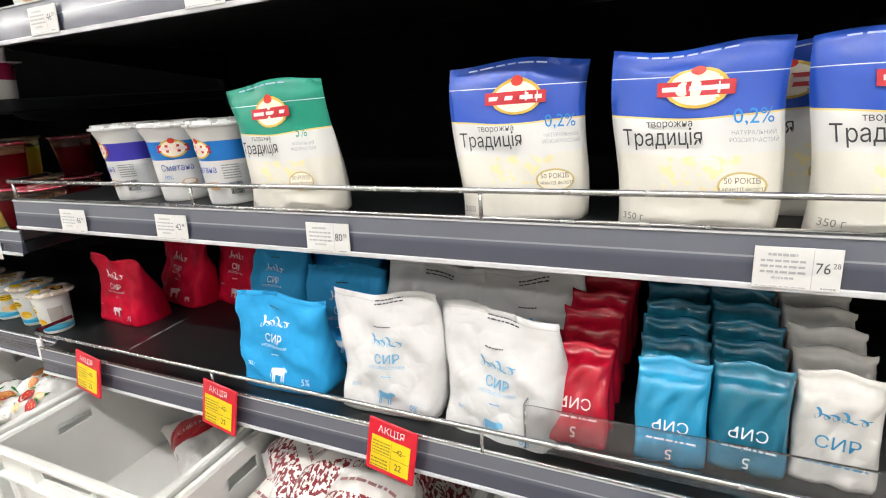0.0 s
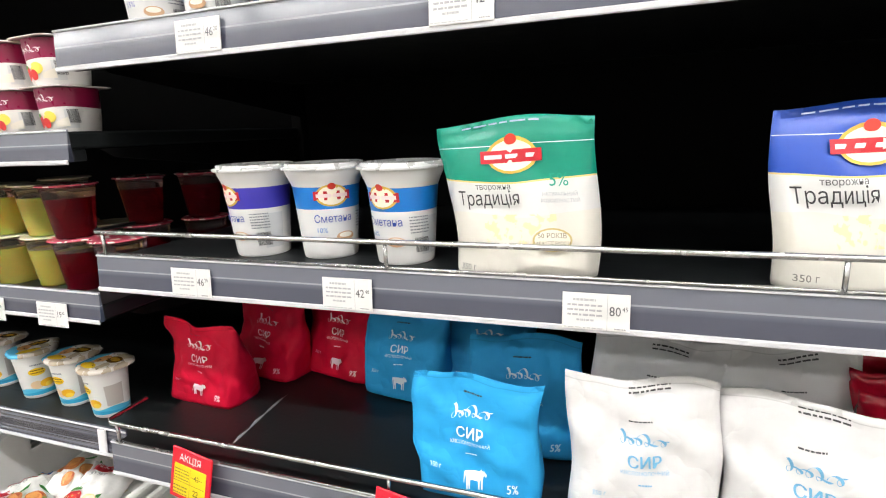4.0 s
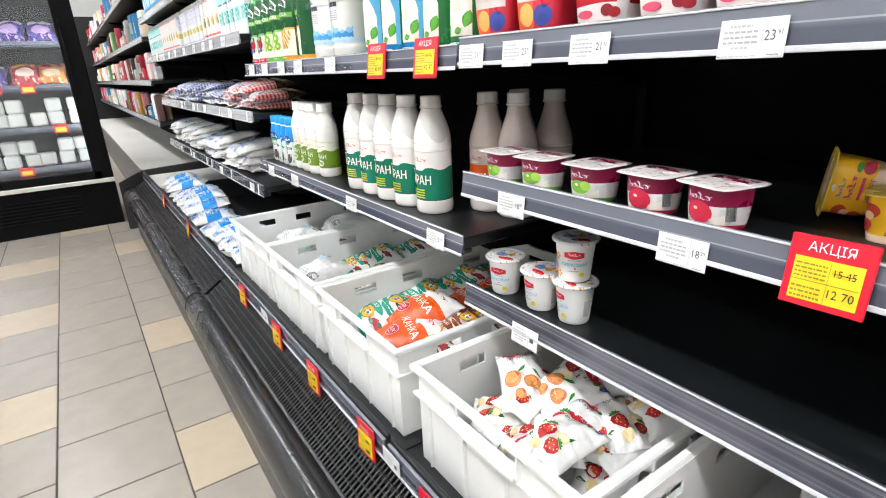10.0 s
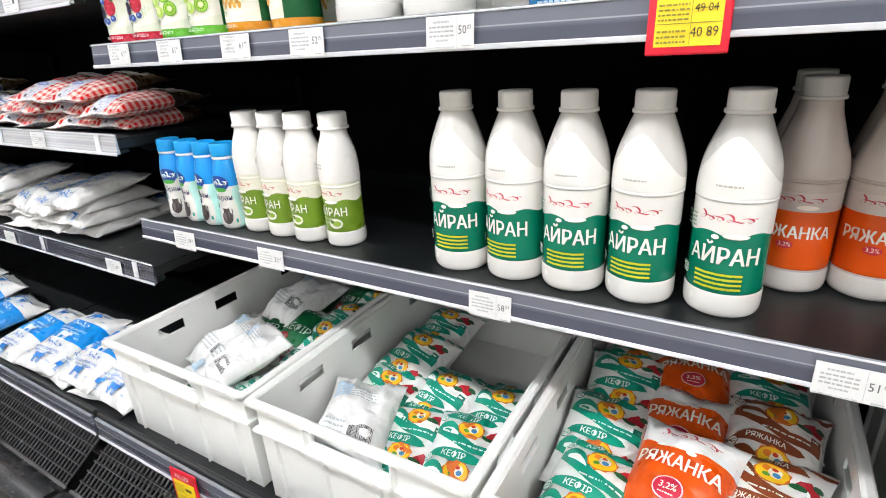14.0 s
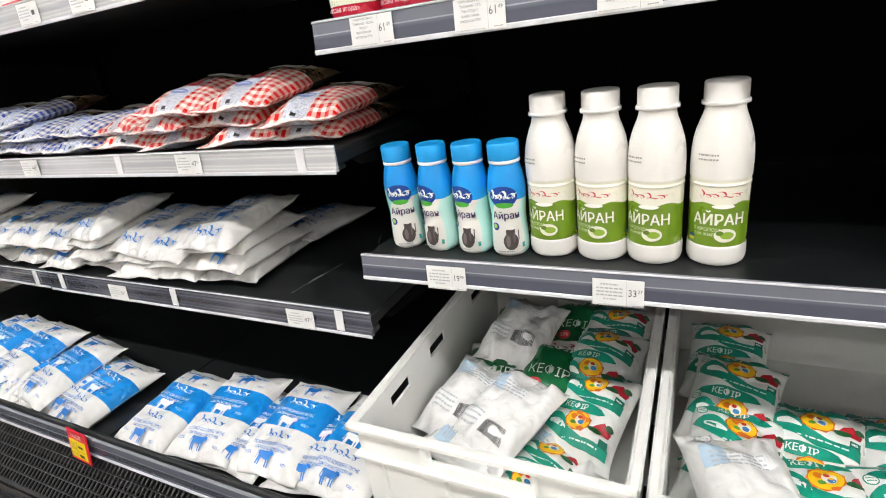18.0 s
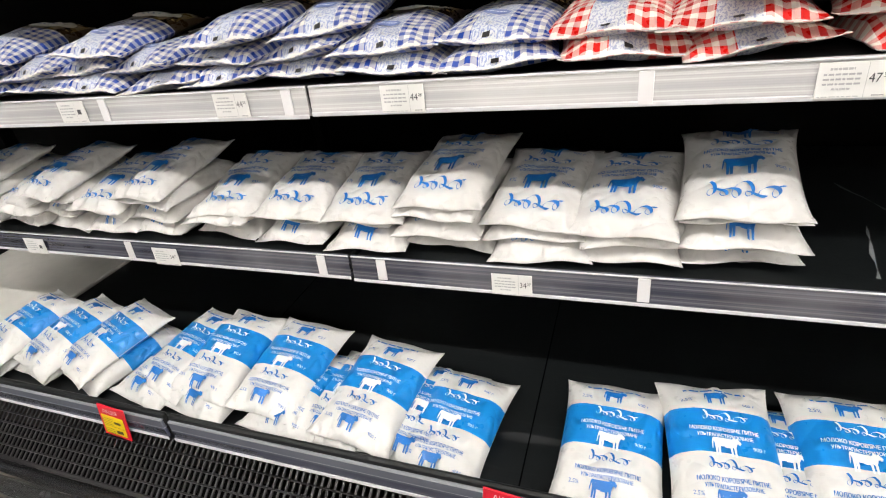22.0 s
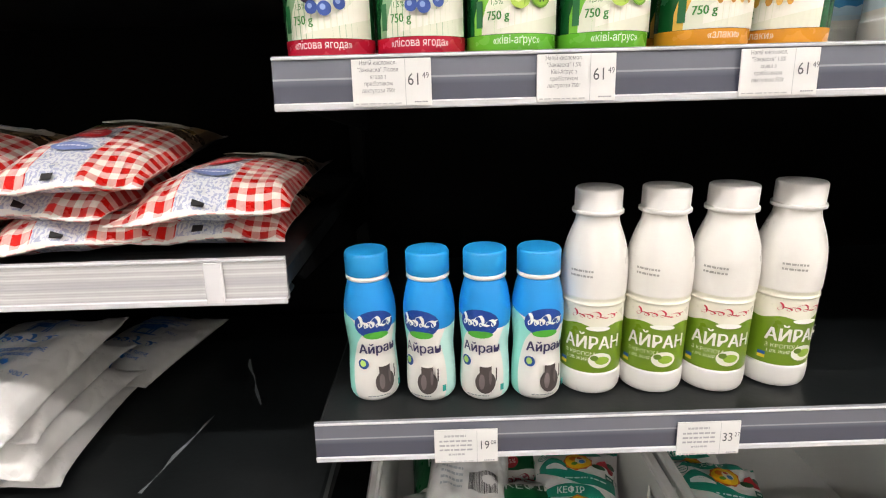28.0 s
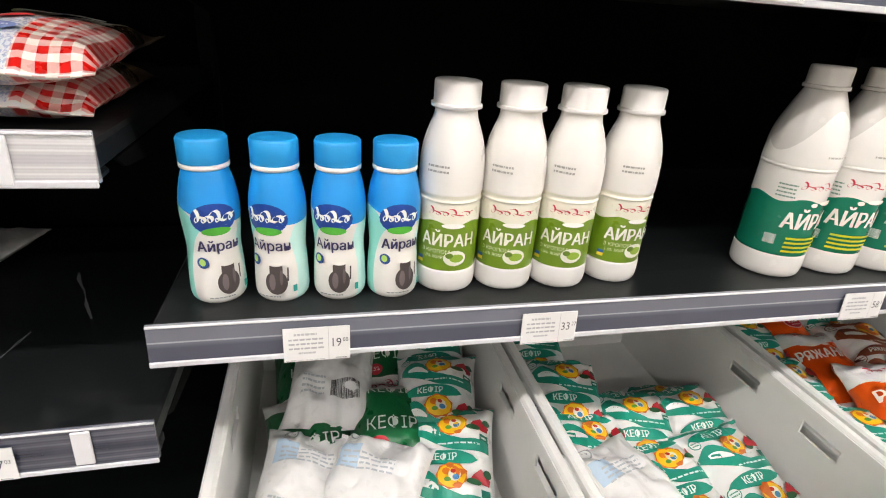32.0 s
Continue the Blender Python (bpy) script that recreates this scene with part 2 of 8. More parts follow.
M_FLOOR, M_CREAM = floor_material("floor_tile", False, False), floor_material("cream_floor_tile", False, True)
M_FLOOR2, M_CREAM2 = floor_material("floor_tile_joined", True, False), floor_material("cream_floor_tile_joined", True, True)
M_GROUT = plain("grout", (0.09, 0.08, 0.07), 0.9)


def rail_material(name, hi, lo, rough):
    """Price-rail plastic: a lighter upper and a darker lower strip, fine lines along it and a few scuffs."""
    n = Nodes(name)
    u, v = n.uv()
    # upper strip lighter: the light it reflects is put into the colour
    c = n.mix(n.ramp(v, 0.40, 0.56), lo, hi)
    line = n.math("LESS_THAN", n.math("ABSOLUTE", n.math("SUBTRACT", v, 0.55)), 0.02)
    c = n.mix(n.math("MULTIPLY", line, 0.55), c, (0.4, 0.42, 0.46))
    line = n.math("GREATER_THAN", v, 0.94)
    c = n.mix(n.math("MULTIPLY", line, 0.5), c, (0.35, 0.36, 0.38))
    fine = n.math("MULTIPLY", n.math("SINE", n.math("MULTIPLY", v, 70.0)), 0.04)
    return n.done(c, n.math("ADD", rough, fine), 0, 0.6, Coat_Weight=0.5, Coat_Roughness=0.08)


M_RAIL = rail_material("price_rail_plastic", (0.13, 0.14, 0.175), (0.06, 0.065, 0.095), 0.2)


def ribbed_rail(name, lo, hi, mid, glint):
    """Clear ribbed price rail over a silvery backing: bright and dark lines along it."""
    n = Nodes(name)
    u, v = n.uv()
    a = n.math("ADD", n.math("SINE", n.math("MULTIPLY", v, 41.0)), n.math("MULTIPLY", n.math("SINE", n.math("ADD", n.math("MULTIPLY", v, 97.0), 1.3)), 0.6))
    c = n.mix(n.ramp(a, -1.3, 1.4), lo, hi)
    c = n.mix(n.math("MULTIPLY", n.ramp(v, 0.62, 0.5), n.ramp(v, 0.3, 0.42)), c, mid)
    # pale noise patches: reflected glints painted into the rail's colour
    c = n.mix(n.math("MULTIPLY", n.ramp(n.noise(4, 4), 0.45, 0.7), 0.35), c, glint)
    n.bump(a, 0.1, 0.001)
    return n.done(c, n.math("ADD", 0.18, n.math("MULTIPLY", n.noise(60, 3), 0.1)), 0.25, 0.6, Coat_Weight=0.7, Coat_Roughness=0.06)


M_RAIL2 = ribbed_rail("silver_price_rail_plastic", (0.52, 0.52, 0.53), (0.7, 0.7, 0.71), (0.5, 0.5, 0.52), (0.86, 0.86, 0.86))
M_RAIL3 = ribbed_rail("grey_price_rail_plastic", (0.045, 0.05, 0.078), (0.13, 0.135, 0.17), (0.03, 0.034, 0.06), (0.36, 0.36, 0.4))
M_LIP = plain("clear_rail_edge", (0.66, 0.67, 0.70), 0.15, vary=0.1)

# ---------------------------------------------------------------- the setting
X0, X1, Y0, H = -13.0, 4.5, -4.6, 3.3
part("floor", box(X0, X1, Y0, 1.0, -0.12, -0.004), M_GROUT)
tagged(bpy.data.objects["floor"], "grey and cream ceramic tile floor with dark joints", "floor", kind="structure")
ce = part("ceiling", box(X0, X1, Y0, 1.0, H, H + 0.1), M_CEIL)
tagged(ce, "plain dim shop ceiling", "ceiling", kind="structure")
for nm, b in (("wall_front", (X0, X1, Y0 - 0.1, Y0, 0, H)), ("wall_back", (X0, X1, 0.9, 1.0, 0, H)), ("wall_west", (X0 - 0.1, X0, Y0, 1.0, 0, H)), ("wall_east", (X1, X1 + 0.1, Y0, 1.0, 0, H))):
    tagged(part(nm, box(*b), M_WHITE), "plain light shop wall", "wall", kind="structure")

TS = 0.3215


def floor_tiles():
    """Square tiles in columns along the aisle, every column shifted a little, a cream one here and there."""
    fl = bpy.data.objects["floor"]
    g = 0.0025
    me = [box(-TS / 2 + g, TS / 2 - g, -TS / 2 + g, TS / 2 - g, -0.004, 0.0, 0.0015).mesh("tile", mt) for mt in (M_FLOOR, M_CREAM)]
    shift_of = {0: 0.152, -1: 0.0, -2: 0.187}
    cream = {(0, 0), (0, -3), (0, -8), (0, 4), (0, 9), (-2, -2), (-2, -5), (-2, -8), (-2, 3), (-1, -10), (-1, 5)}
    rest, rnd_t = Geo(), random.Random(21)
    for j in range(-13, 1):
        yc = -0.488 + (j + 0.5) * TS
        off = shift_of.get(j, ((j * 37) % 10) / 10 * TS)
        for i in range(-40, 24):
            xc = -2.387 + off + (i + 0.5) * TS
            pale = (j, i) in cream if j > -3 else rnd_t.random() > 0.86
            if X0 < xc < X1 and Y0 < yc < 0.9:
                if -6.0 < xc < -0.2 and -2.0 < yc < -0.2:
                    part("tile", me[pale], None, fl, m=pose(xc, yc, 0))
                else:
                    rest.join(box(xc - TS / 2 + g, xc + TS / 2 - g, yc - TS / 2 + g, yc + TS / 2 - g, -0.004, 0.0, 0.0015, int(pale)))
    tagged(part("floor_tiles", rest, [M_FLOOR2, M_CREAM2], fl), kind="stuff")


floor_tiles()


def ceiling_light(x, y, mat):
    t = thing("ceiling_light", "long white linear ceiling lamp", "lamp", pose(x, y, 2.9), "ceiling lamps")
    part("housing", box(-0.75, 0.75, -0.05, 0.05, 0.0, 0.06), M_WHITE, t)
    part("diffuser", box(-0.74, 0.74, -0.045, 0.045, -0.03, -0.001, 0.01), mat, t)
    for dx in (-0.5, 0.5):
        part("hanger", tube([(dx, 0, 0.06), (dx, 0, H - 2.9)], 0.004, 6), M_WIRE, t)


for yy in (-1.25, -3.3):
    for k in range(10):
        ceiling_light(-11.8 + 1.7 * k, yy, M_LAMP if yy > -2 else M_LAMP_FAR)

# ---------------------------------------------------------------- the refrigerated wall cabinet
def price_rail(x0, x1, z, mat, parent, hh, tilt=0.003):
    """A sloping price rail of height hh with its clear lower edge; z is its top."""
    p = [(-0.002, z), (-0.0005, z + 0.001), (-0.0005, z - hh), (-0.0025 - tilt, z - hh), (-0.0035 - tilt, z - hh + 0.002)]
    g = Geo()
    n = 5
    verts = [(x, y, zz) for x in (x0, x1) for y, zz in p]
    uvs = [(0 if x == x0 else 1, (zz - z + hh) / hh) for x in (x0, x1) for y, zz in p]
    g.add(verts, [[k, (k + 1) % n, n + (k + 1) % n, n + k] for k in range(n)] + [[4, 3, 2, 1, 0], [5, 6, 7, 8, 9]], uvs, 0, False)
    r = part("price_rail", g, mat, parent)
    part("rail_edge", box(x0, x1, -0.0062 - tilt, -0.0038 - tilt, z - hh - 0.003, z - hh + 0.003, 0.001), M_LIP, r)
    part("rail_edge", box(x0, x1, -0.0042, -0.0022, z - 0.0022, z + 0.0002, 0.0006), M_LIP, r)
    return r


def shelf(name, x0, x1, z, label, mat=None, depth=0.5, fence=False, drop=0.008, out=0.0, rail=0.040):
    """One shelf: board, front edge, price rail, end brackets and, where there is one, a wire fence. z is the rail's top."""
    t = thing(name, label, "shelf", kind="")
    t.location.y = -out
    depth += out
    zb = z - drop
    part("board", box(x0, x1, -0.001, depth, zb - 0.022, zb, 0.003), M_SHELF, t)
    part("front_edge", box(x0, x1, 0.0005, 0.02, z - rail, zb - 0.0225, 0.002), M_SHELF, t)
    price_rail(x0 - 0.001, x1 + 0.001, z, mat or M_RAIL, t, rail)
    for x in (x0 + 0.001, x1 - 0.004):
        br = run([(0.04, zb - 0.023), (depth, zb - 0.023), (depth, zb - 0.09), (0.06, zb - 0.035)], x, x + 0.003)
        part("bracket", br, M_DARK, t)
    if fence:
        zf = z + 0.031
        part("fence_wire", tube([(x0 + 0.001, 0.06, zf), (x0 + 0.001, 0.0, zf), (x0 + 0.012, -0.006, zf), (x1 - 0.012, -0.006, zf), (x1 - 0.001, 0.0, zf), (x1 - 0.001, 0.06, zf)], 0.003), M_WIRE, t)
        part("fence_wire", tube([(x0 + 0.012, -0.004, z + 0.003), (x1 - 0.012, -0.004, z + 0.003)], 0.0018), M_WIRE, t)
        k = max(2, int((x1 - x0) / 0.39))
        for i in range(k + 1):
            xx = x0 + 0.02 + (x1 - x0 - 0.04) * i / k
            part("fence_post", tube([(xx, -0.005, z + 0.001), (xx, -0.005, zf)], 0.0022), M_WIRE, t)
    return t


A, B, C, D = (0.006, 1.244), (-1.246, -0.006), (-2.490, -1.254), (-3.413, -2.5)
E2 = (-4.66, -3.42)
ZA = (1.265, 0.990, 0.735)
ZB = (1.150, 0.936, 0.728)
ZC = (1.141, 0.816)
ZD = (1.25, 0.982, 0.712)
for zz, fe in zip(ZA, (0, 1, 1)):
    shelf("shelf", *A, zz, "dark grey metal shelf with wire fence and price rail" if fe else "dark grey metal shelf with grey price rail", fence=bool(fe), drop=0.005 if zz < 0.8 else 0.008, out=0.03 if zz < 0.8 else 0.0, rail=0.045)
    shelf("shelf", 1.256, 2.49, zz, "dark grey metal shelf with grey price rail")
for zz in ZB:
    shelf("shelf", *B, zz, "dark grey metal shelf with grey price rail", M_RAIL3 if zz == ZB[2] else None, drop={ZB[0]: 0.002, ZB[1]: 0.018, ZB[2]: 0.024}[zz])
for zz in ZC:
    shelf("shelf", *C, zz, "dark grey metal shelf with grey price rail", drop=0.006, rail=0.0365)
for zz in ZD[1:]:
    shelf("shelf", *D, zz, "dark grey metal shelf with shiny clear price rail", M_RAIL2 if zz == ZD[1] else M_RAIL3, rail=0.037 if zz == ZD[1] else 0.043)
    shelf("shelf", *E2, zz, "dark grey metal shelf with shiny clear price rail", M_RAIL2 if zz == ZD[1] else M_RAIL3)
shelf("shelf", -3.75, -2.51, ZD[0], "dark grey metal shelf with milk cartons", M_RAIL2)
shelf("shelf", -5.0, -3.76, ZD[0], "dark grey metal shelf with milk cartons", M_RAIL2)
for a, b in ((-3.75, -2.42), (-5.0, -3.76)):
    shelf("shelf", a, b, 1.505, "dark grey metal upper shelf with blue milk cartons", M_RAIL2)
for k in range(4):
    a, b = 2.49 - 1.25 * (k + 1), 2.48 - 1.25 * k
    if k:
        shelf("shelf", a, b, 1.62, "dark grey metal upper shelf")

XE = -4.95
DECK = 0.42


def cabinet():
    t = thing("refrigerated_cabinet", "long black open refrigerated wall cabinet with grey plastic bumper", "refrigerator", kind="structure")
    part("back_panel", box(XE, 2.5, 0.52, 0.56, 0.3, 2.1), M_BACK, t)
    part("deck", box(XE, 2.5, -0.18, 0.52, DECK - 0.03, DECK, 0.003), M_SHELF, t)
    part("canopy", box(XE, 2.5, -0.05, 0.56, 2.0, 2.12, 0.01), M_BLACK, t)
    part("end_panel", run([(-0.36, 0.05), (0.56, 0.05), (0.56, 2.1), (-0.02, 2.1), (-0.02, 0.7), (-0.2, 0.47), (-0.36, 0.4)], 2.5, 2.53), M_BLACK, t)
    part("end_panel", run([(-0.36, 0.05), (0.56, 0.05), (0.56, 0.5), (-0.2, 0.47), (-0.36, 0.4)], XE - 0.03, XE), M_BLACK, t)
    for x in np.arange(2.49, XE, -1.249):
        part("upright", box(x - 0.012, x + 0.012, 0.495, 0.5195, DECK, 2.0, 0.002), M_DARK, t)
    for x in np.arange(1.25, -4.0, -0.625):
        part("deck_seam", box(x - 0.0012, x + 0.0012, -0.17, 0.5, DECK, DECK + 0.0015, 0.0004), M_BACK, t)
    # front: bumper, kick plate
    for x0, x1 in ((-2.49, 2.5), (XE, -2.505)):
        pr = [(-0.275, 0.345), (-0.292, 0.358), (-0.312, 0.361), (-0.330, 0.354), (-0.344, 0.336), (-0.351, 0.31), (-0.348, 0.28), (-0.337, 0.255), (-0.322, 0.24), (-0.31, 0.235), (-0.31, 0.2), (-0.27, 0.2)]
        part("bumper", run(pr, x0, x1, smooth=True), M_BUMPER, t, "scuffed dark grey plastic bumper")
        part("front_ledge", run([(-0.2735, 0.3505), (-0.2790, 0.3485), (-0.2790, 0.33), (-0.2735, 0.33)], x0, x1), M_LEDGE, t)
    part("kick_plate", box(XE, 2.5, -0.305, -0.27, 0.0, 0.199), M_BLACK, t)
    return t


CAB = cabinet()

# ---------------------------------------------------------------- printed materials
def printed(name, base, items=(), rough=0.35, wrinkle=0.0, spec=0.5, vary=0.05, **more):
    """A surface colour with printed areas laid one over another. u runs across, v upwards, both 0 to 1."""
    n = Nodes(name)
    u, v = n.uv()
    col = n.mix(n.math("MULTIPLY", n.ramp(n.noise(14, 3), 0.3, 0.7), 0.6), base, tuple(c * (1 - vary) for c in base))
    for it in items:
        k, *a = it
        if k == "rect":
            u0, u1, v0, v1, c = a
            m = n.math("MINIMUM", n.math("MINIMUM", n.math("SUBTRACT", u, u0), n.math("SUBTRACT", u1, u)), n.math("MINIMUM", n.math("SUBTRACT", v, v0), n.math("SUBTRACT", v1, v)))
            m = n.math("GREATER_THAN", m, 0.0)
        elif k == "oval":
            cu, cv, ru, rv, c = a
            du, dv = n.math("DIVIDE", n.math("SUBTRACT", u, cu), ru), n.math("DIVIDE", n.math("SUBTRACT", v, cv), rv)
            m = n.math("LESS_THAN", n.math("ADD", n.math("MULTIPLY", du, du), n.math("MULTIPLY", dv, dv)), 1.0)
        elif k == "above":
            v0, amp, freq, ph, c = a
            w = n.math("ADD", v0, n.math("MULTIPLY", n.math("SINE", n.math("ADD", n.math("MULTIPLY", u, freq), ph)), amp))
            m = n.math("GREATER_THAN", v, w)
        elif k == "below":
            v0, amp, freq, ph, c = a
            w = n.math("ADD", v0, n.math("MULTIPLY", n.math("SINE", n.math("ADD", n.math("MULTIPLY", u, freq), ph)), amp))
            m = n.math("LESS_THAN", v, w)
        elif k == "check":
            nu, nv, c0, c1 = a
            su = n.math("GREATER_THAN", n.math("FRACT", n.math("MULTIPLY", u, nu)), 0.5)
            sv = n.math("GREATER_THAN", n.math("FRACT", n.math("MULTIPLY", v, nv)), 0.5)
            f = n.math("MULTIPLY", n.math("ADD", su, sv), 0.5)
            col = n.mix(f, c0, c1)
            continue
        elif k == "speckle":
            sc, lo, u0, u1, v0, v1, c = a
            m = n.math("MINIMUM", n.math("MINIMUM", n.math("SUBTRACT", u, u0), n.math("SUBTRACT", u1, u)), n.math("MINIMUM", n.math("SUBTRACT", v, v0), n.math("SUBTRACT", v1, v)))
            m = n.math("MULTIPLY", n.math("GREATER_THAN", m, 0.0), n.math("GREATER_THAN", n.noise(sc, 2, "UV"), lo))
        col = n.mix(m, col, c)
    if wrinkle:
        ridge = n.math("ADD", n.math("ABSOLUTE", n.math("SUBTRACT", n.noise(16, 2), 0.5)), n.math("MULTIPLY", n.math("ABSOLUTE", n.math("SUBTRACT", n.noise(34, 1), 0.5)), 0.4))
        n.bump(n.math("ADD", n.math("MULTIPLY", ridge, 2.2), n.math("MULTIPLY", n.noise(120, 2), 0.04)), wrinkle, 0.005)
    return n.done(col, n.math("ADD", rough - 0.05, n.math("MULTIPLY", n.noise(50, 3), 0.12)), 0, spec, **more)


INK = {}


def ink(h):
    if h not in INK:
        INK[h] = plain("ink_" + h, srgb(h), 0.4, vary=0.06, scale=80)
    return INK[h]


# ---------------------------------------------------------------- flat print, wrapped on to things
GLYPHS = {}


def glyphs(text):
    """A line of text as flat polygons one unit high, centred."""
    if text not in GLYPHS:
        cu = bpy.data.curves.new("text", "FONT")
        cu.body, cu.size, cu.resolution_u = text, 1.0, 2
        cu.align_x, cu.align_y = "CENTER", "CENTER"
        ob = bpy.data.objects.new("text", cu)
        scene.collection.objects.link(ob)
        dg = bpy.context.evaluated_depsgraph_get()
        me = bpy.data.meshes.new_from_object(ob.evaluated_get(dg))
        GLYPHS[text] = ([(v.co.x, v.co.y) for v in me.vertices], [list(p.vertices) for p in me.polygons])
        bpy.data.objects.remove(ob)
        bpy.data.curves.remove(cu)
        bpy.data.meshes.remove(me)
    return GLYPHS[text]


def flat(item):
    """One printed shape as flat points and faces."""
    k, *a = item
    if k == "t":
        text, size, cx, cy = a[:4]
        squeeze = a[5] if len(a) > 5 else 1.0
        v, f = glyphs(text)
        return [(cx + x * size * squeeze, cy + y * size) for x, y in v], f
    if k == "e":
        cx, cy, rx, ry = a[:4]
        v, f = [(cx, cy)], []
        for r in (0.5, 1.0):
            v += [(cx + r * rx * math.cos(2 * math.pi * q / 20), cy + r * ry * math.sin(2 * math.pi * q / 20)) for q in range(20)]
        f += [[0, 1 + q, 1 + (q + 1) % 20] for q in range(20)]
        f += [[1 + q, 21 + q, 21 + (q + 1) % 20, 1 + (q + 1) % 20] for q in range(20)]
        return v, f
    if k == "r":
        x0, x1, y0, y1 = a[:4]
        nx, ny = max(1, int(abs(x1 - x0) / 0.012)), max(1, int(abs(y1 - y0) / 0.012))
        v = [(x0 + (x1 - x0) * i / nx, y0 + (y1 - y0) * j / ny) for j in range(ny + 1) for i in range(nx + 1)]
        w = nx + 1
        return v, [[j * w + i, j * w + i + 1, (j + 1) * w + i + 1, (j + 1) * w + i] for j in range(ny) for i in range(nx)]
    if k == "s":
        # a looping brush stroke in place of a brand's script
        cx, cy, w, h = a[:4]
        n, v, f = 150, [], []
        tall = (1.0, 0.42, 0.5, 0.9, 0.4, 0.55, 0.5)
        for i in range(n + 1):
            s = i / n
            ang = s * 6 * 2 * math.pi
            amp = float(np.interp(s * 6, range(7), tall))
            x = cx - w / 2 + w * (0.04 + 0.92 * s) + w * (0.075 * math.sin(ang) + 0.05 * math.cos(ang) * amp)
            y = cy - h * 0.18 + h * 0.34 * amp * (1 + math.cos(ang + 0.3)) - 0.2 * h * (s > 0.62) * math.sin(min(1, (s - 0.62) / 0.1) * math.pi) * (s < 0.72)
            t = h * (0.045 + 0.03 * math.sin(ang + 0.9))
            v += [(x - t * 0.9, y - t * 0.5), (x + t * 0.9, y + t * 0.5)]
        f = [[2 * i, 2 * i + 2, 2 * i + 3, 2 * i + 1] for i in range(n)]
        return v, f
    if k == "cow":
        cx, cy, s = a[:3]
        pts = [(-.5, .22), (-.46, .30), (.22, .32), (.30, .40), (.34, .34), (.42, .36), (.54, .22), (.49, .14), (.38, .16), (.32, .02), (.30, -.34), (.24, -.34), (.23, -.02), (.18, -.03), (.17, -.34), (.11, -.34), (.10, -.04), (-.24, -.02), (-.26, -.34), (-.32, -.34), (-.33, -.02), (-.36, -.34), (-.42, -.34), (-.42, .1), (-.46, .18), (-.5, -.1), (-.53, -.1)]
        nx, ny = 36, 25
        v, f = [], []
        for j in range(ny):
            y = -0.34 + 0.74 * (j + 0.5) / ny
            cuts = sorted(x0 + (y - y0) * (x1 - x0) / (y1 - y0) for (x0, y0), (x1, y1) in zip(pts, pts[1:] + pts[:1]) if (y0 > y) != (y1 > y))
            for xa, xb in zip(cuts[::2], cuts[1::2]):
                n = max(1, round((xb - xa) * nx / 4))
                for i in range(n):
                    q, r, k = xa + (xb - xa) * i / n, xa + (xb - xa) * (i + 1) / n, len(v)
                    v += [(cx + q * s, cy + (y - 0.0148) * s), (cx + r * s, cy + (y - 0.0148) * s), (cx + r * s, cy + (y + 0.0148) * s), (cx + q * s, cy + (y + 0.0148) * s)]
                    f.append([k, k + 1, k + 2, k + 3])
        return v, f
    if k == "b":
        # rows of tiny unreadable print
        x0, x1, y0, y1 = a[:4]
        rows = a[5] if len(a) > 5 else 3
        v, f = [], []
        rnd = random.Random(int(1e5 * (abs(x0) + abs(y1))))
        for j in range(rows):
            y = y1 - (y1 - y0) * (j + 0.5) / rows
            t = (y1 - y0) / rows * 0.2
            x = x0
            while x < x1 - 0.001:
                w = (x1 - x0) * rnd.uniform(0.05, 0.2)
                e = min(x + w, x1)
                n = len(v)
                v += [(x, y - t), (e, y - t), (e, y + t), (x, y + t)]
                f.append([n, n + 1, n + 2, n + 3])
                x = e + (x1 - x0) * 0.035
        return v, f
    if k == "bar":
        x0, x1, y0, y1 = a[:4]
        v, f = [], []
        rnd, x = random.Random(7), x0
        while x < x1:
            w = rnd.choice((0.4, 0.6, 1.0)) * (x1 - x0) / 30
            n = len(v)
            v += [(x, y0), (x + w, y0), (x + w, y1), (x, y1)]
            f.append([n, n + 1, n + 2, n + 3])
            x += w + rnd.choice((0.4, 0.7)) * (x1 - x0) / 30
        return v, f
    if k == "band":
        # a stretch of ink between a lower and an upper line, given at several places across
        cols = a[0]
        top = max(y1 - y0 for _, y0, y1 in cols)
        n = max(1, math.ceil(top / 0.008))
        v = [(x, y0 + (y1 - y0) * j / n) for x, y0, y1 in cols for j in range(n + 1)]
        return v, [[i * (n + 1) + j, (i + 1) * (n + 1) + j, (i + 1) * (n + 1) + j + 1, i * (n + 1) + j + 1] for i in range(len(cols) - 1) for j in range(n)]
    if k == "poly":
        pts = a[0]
        return pts, [list(range(len(pts)))]


def wrap(items, mapper):
    """Printed shapes carried on to a surface; mapper gives the place of (x, y, lift). Returns the geometry and its inks."""
    g, mats, slots = Geo(), [], {}
    step = min(0.00022, 0.0035 / max(1, len(items)))
    for i, it in enumerate(items):
        col = it[-1] if it[0] in ("e", "r", "s", "cow", "poly", "bar", "band") else it[5]
        if col not in slots:
            slots[col] = len(mats)
            mats.append(ink(col))
        v, f = flat(it)
        lift = 0.0005 + step * i
        g.add([mapper(x, y, lift) for x, y in v], f, None, slots[col], False)
    return g, mats


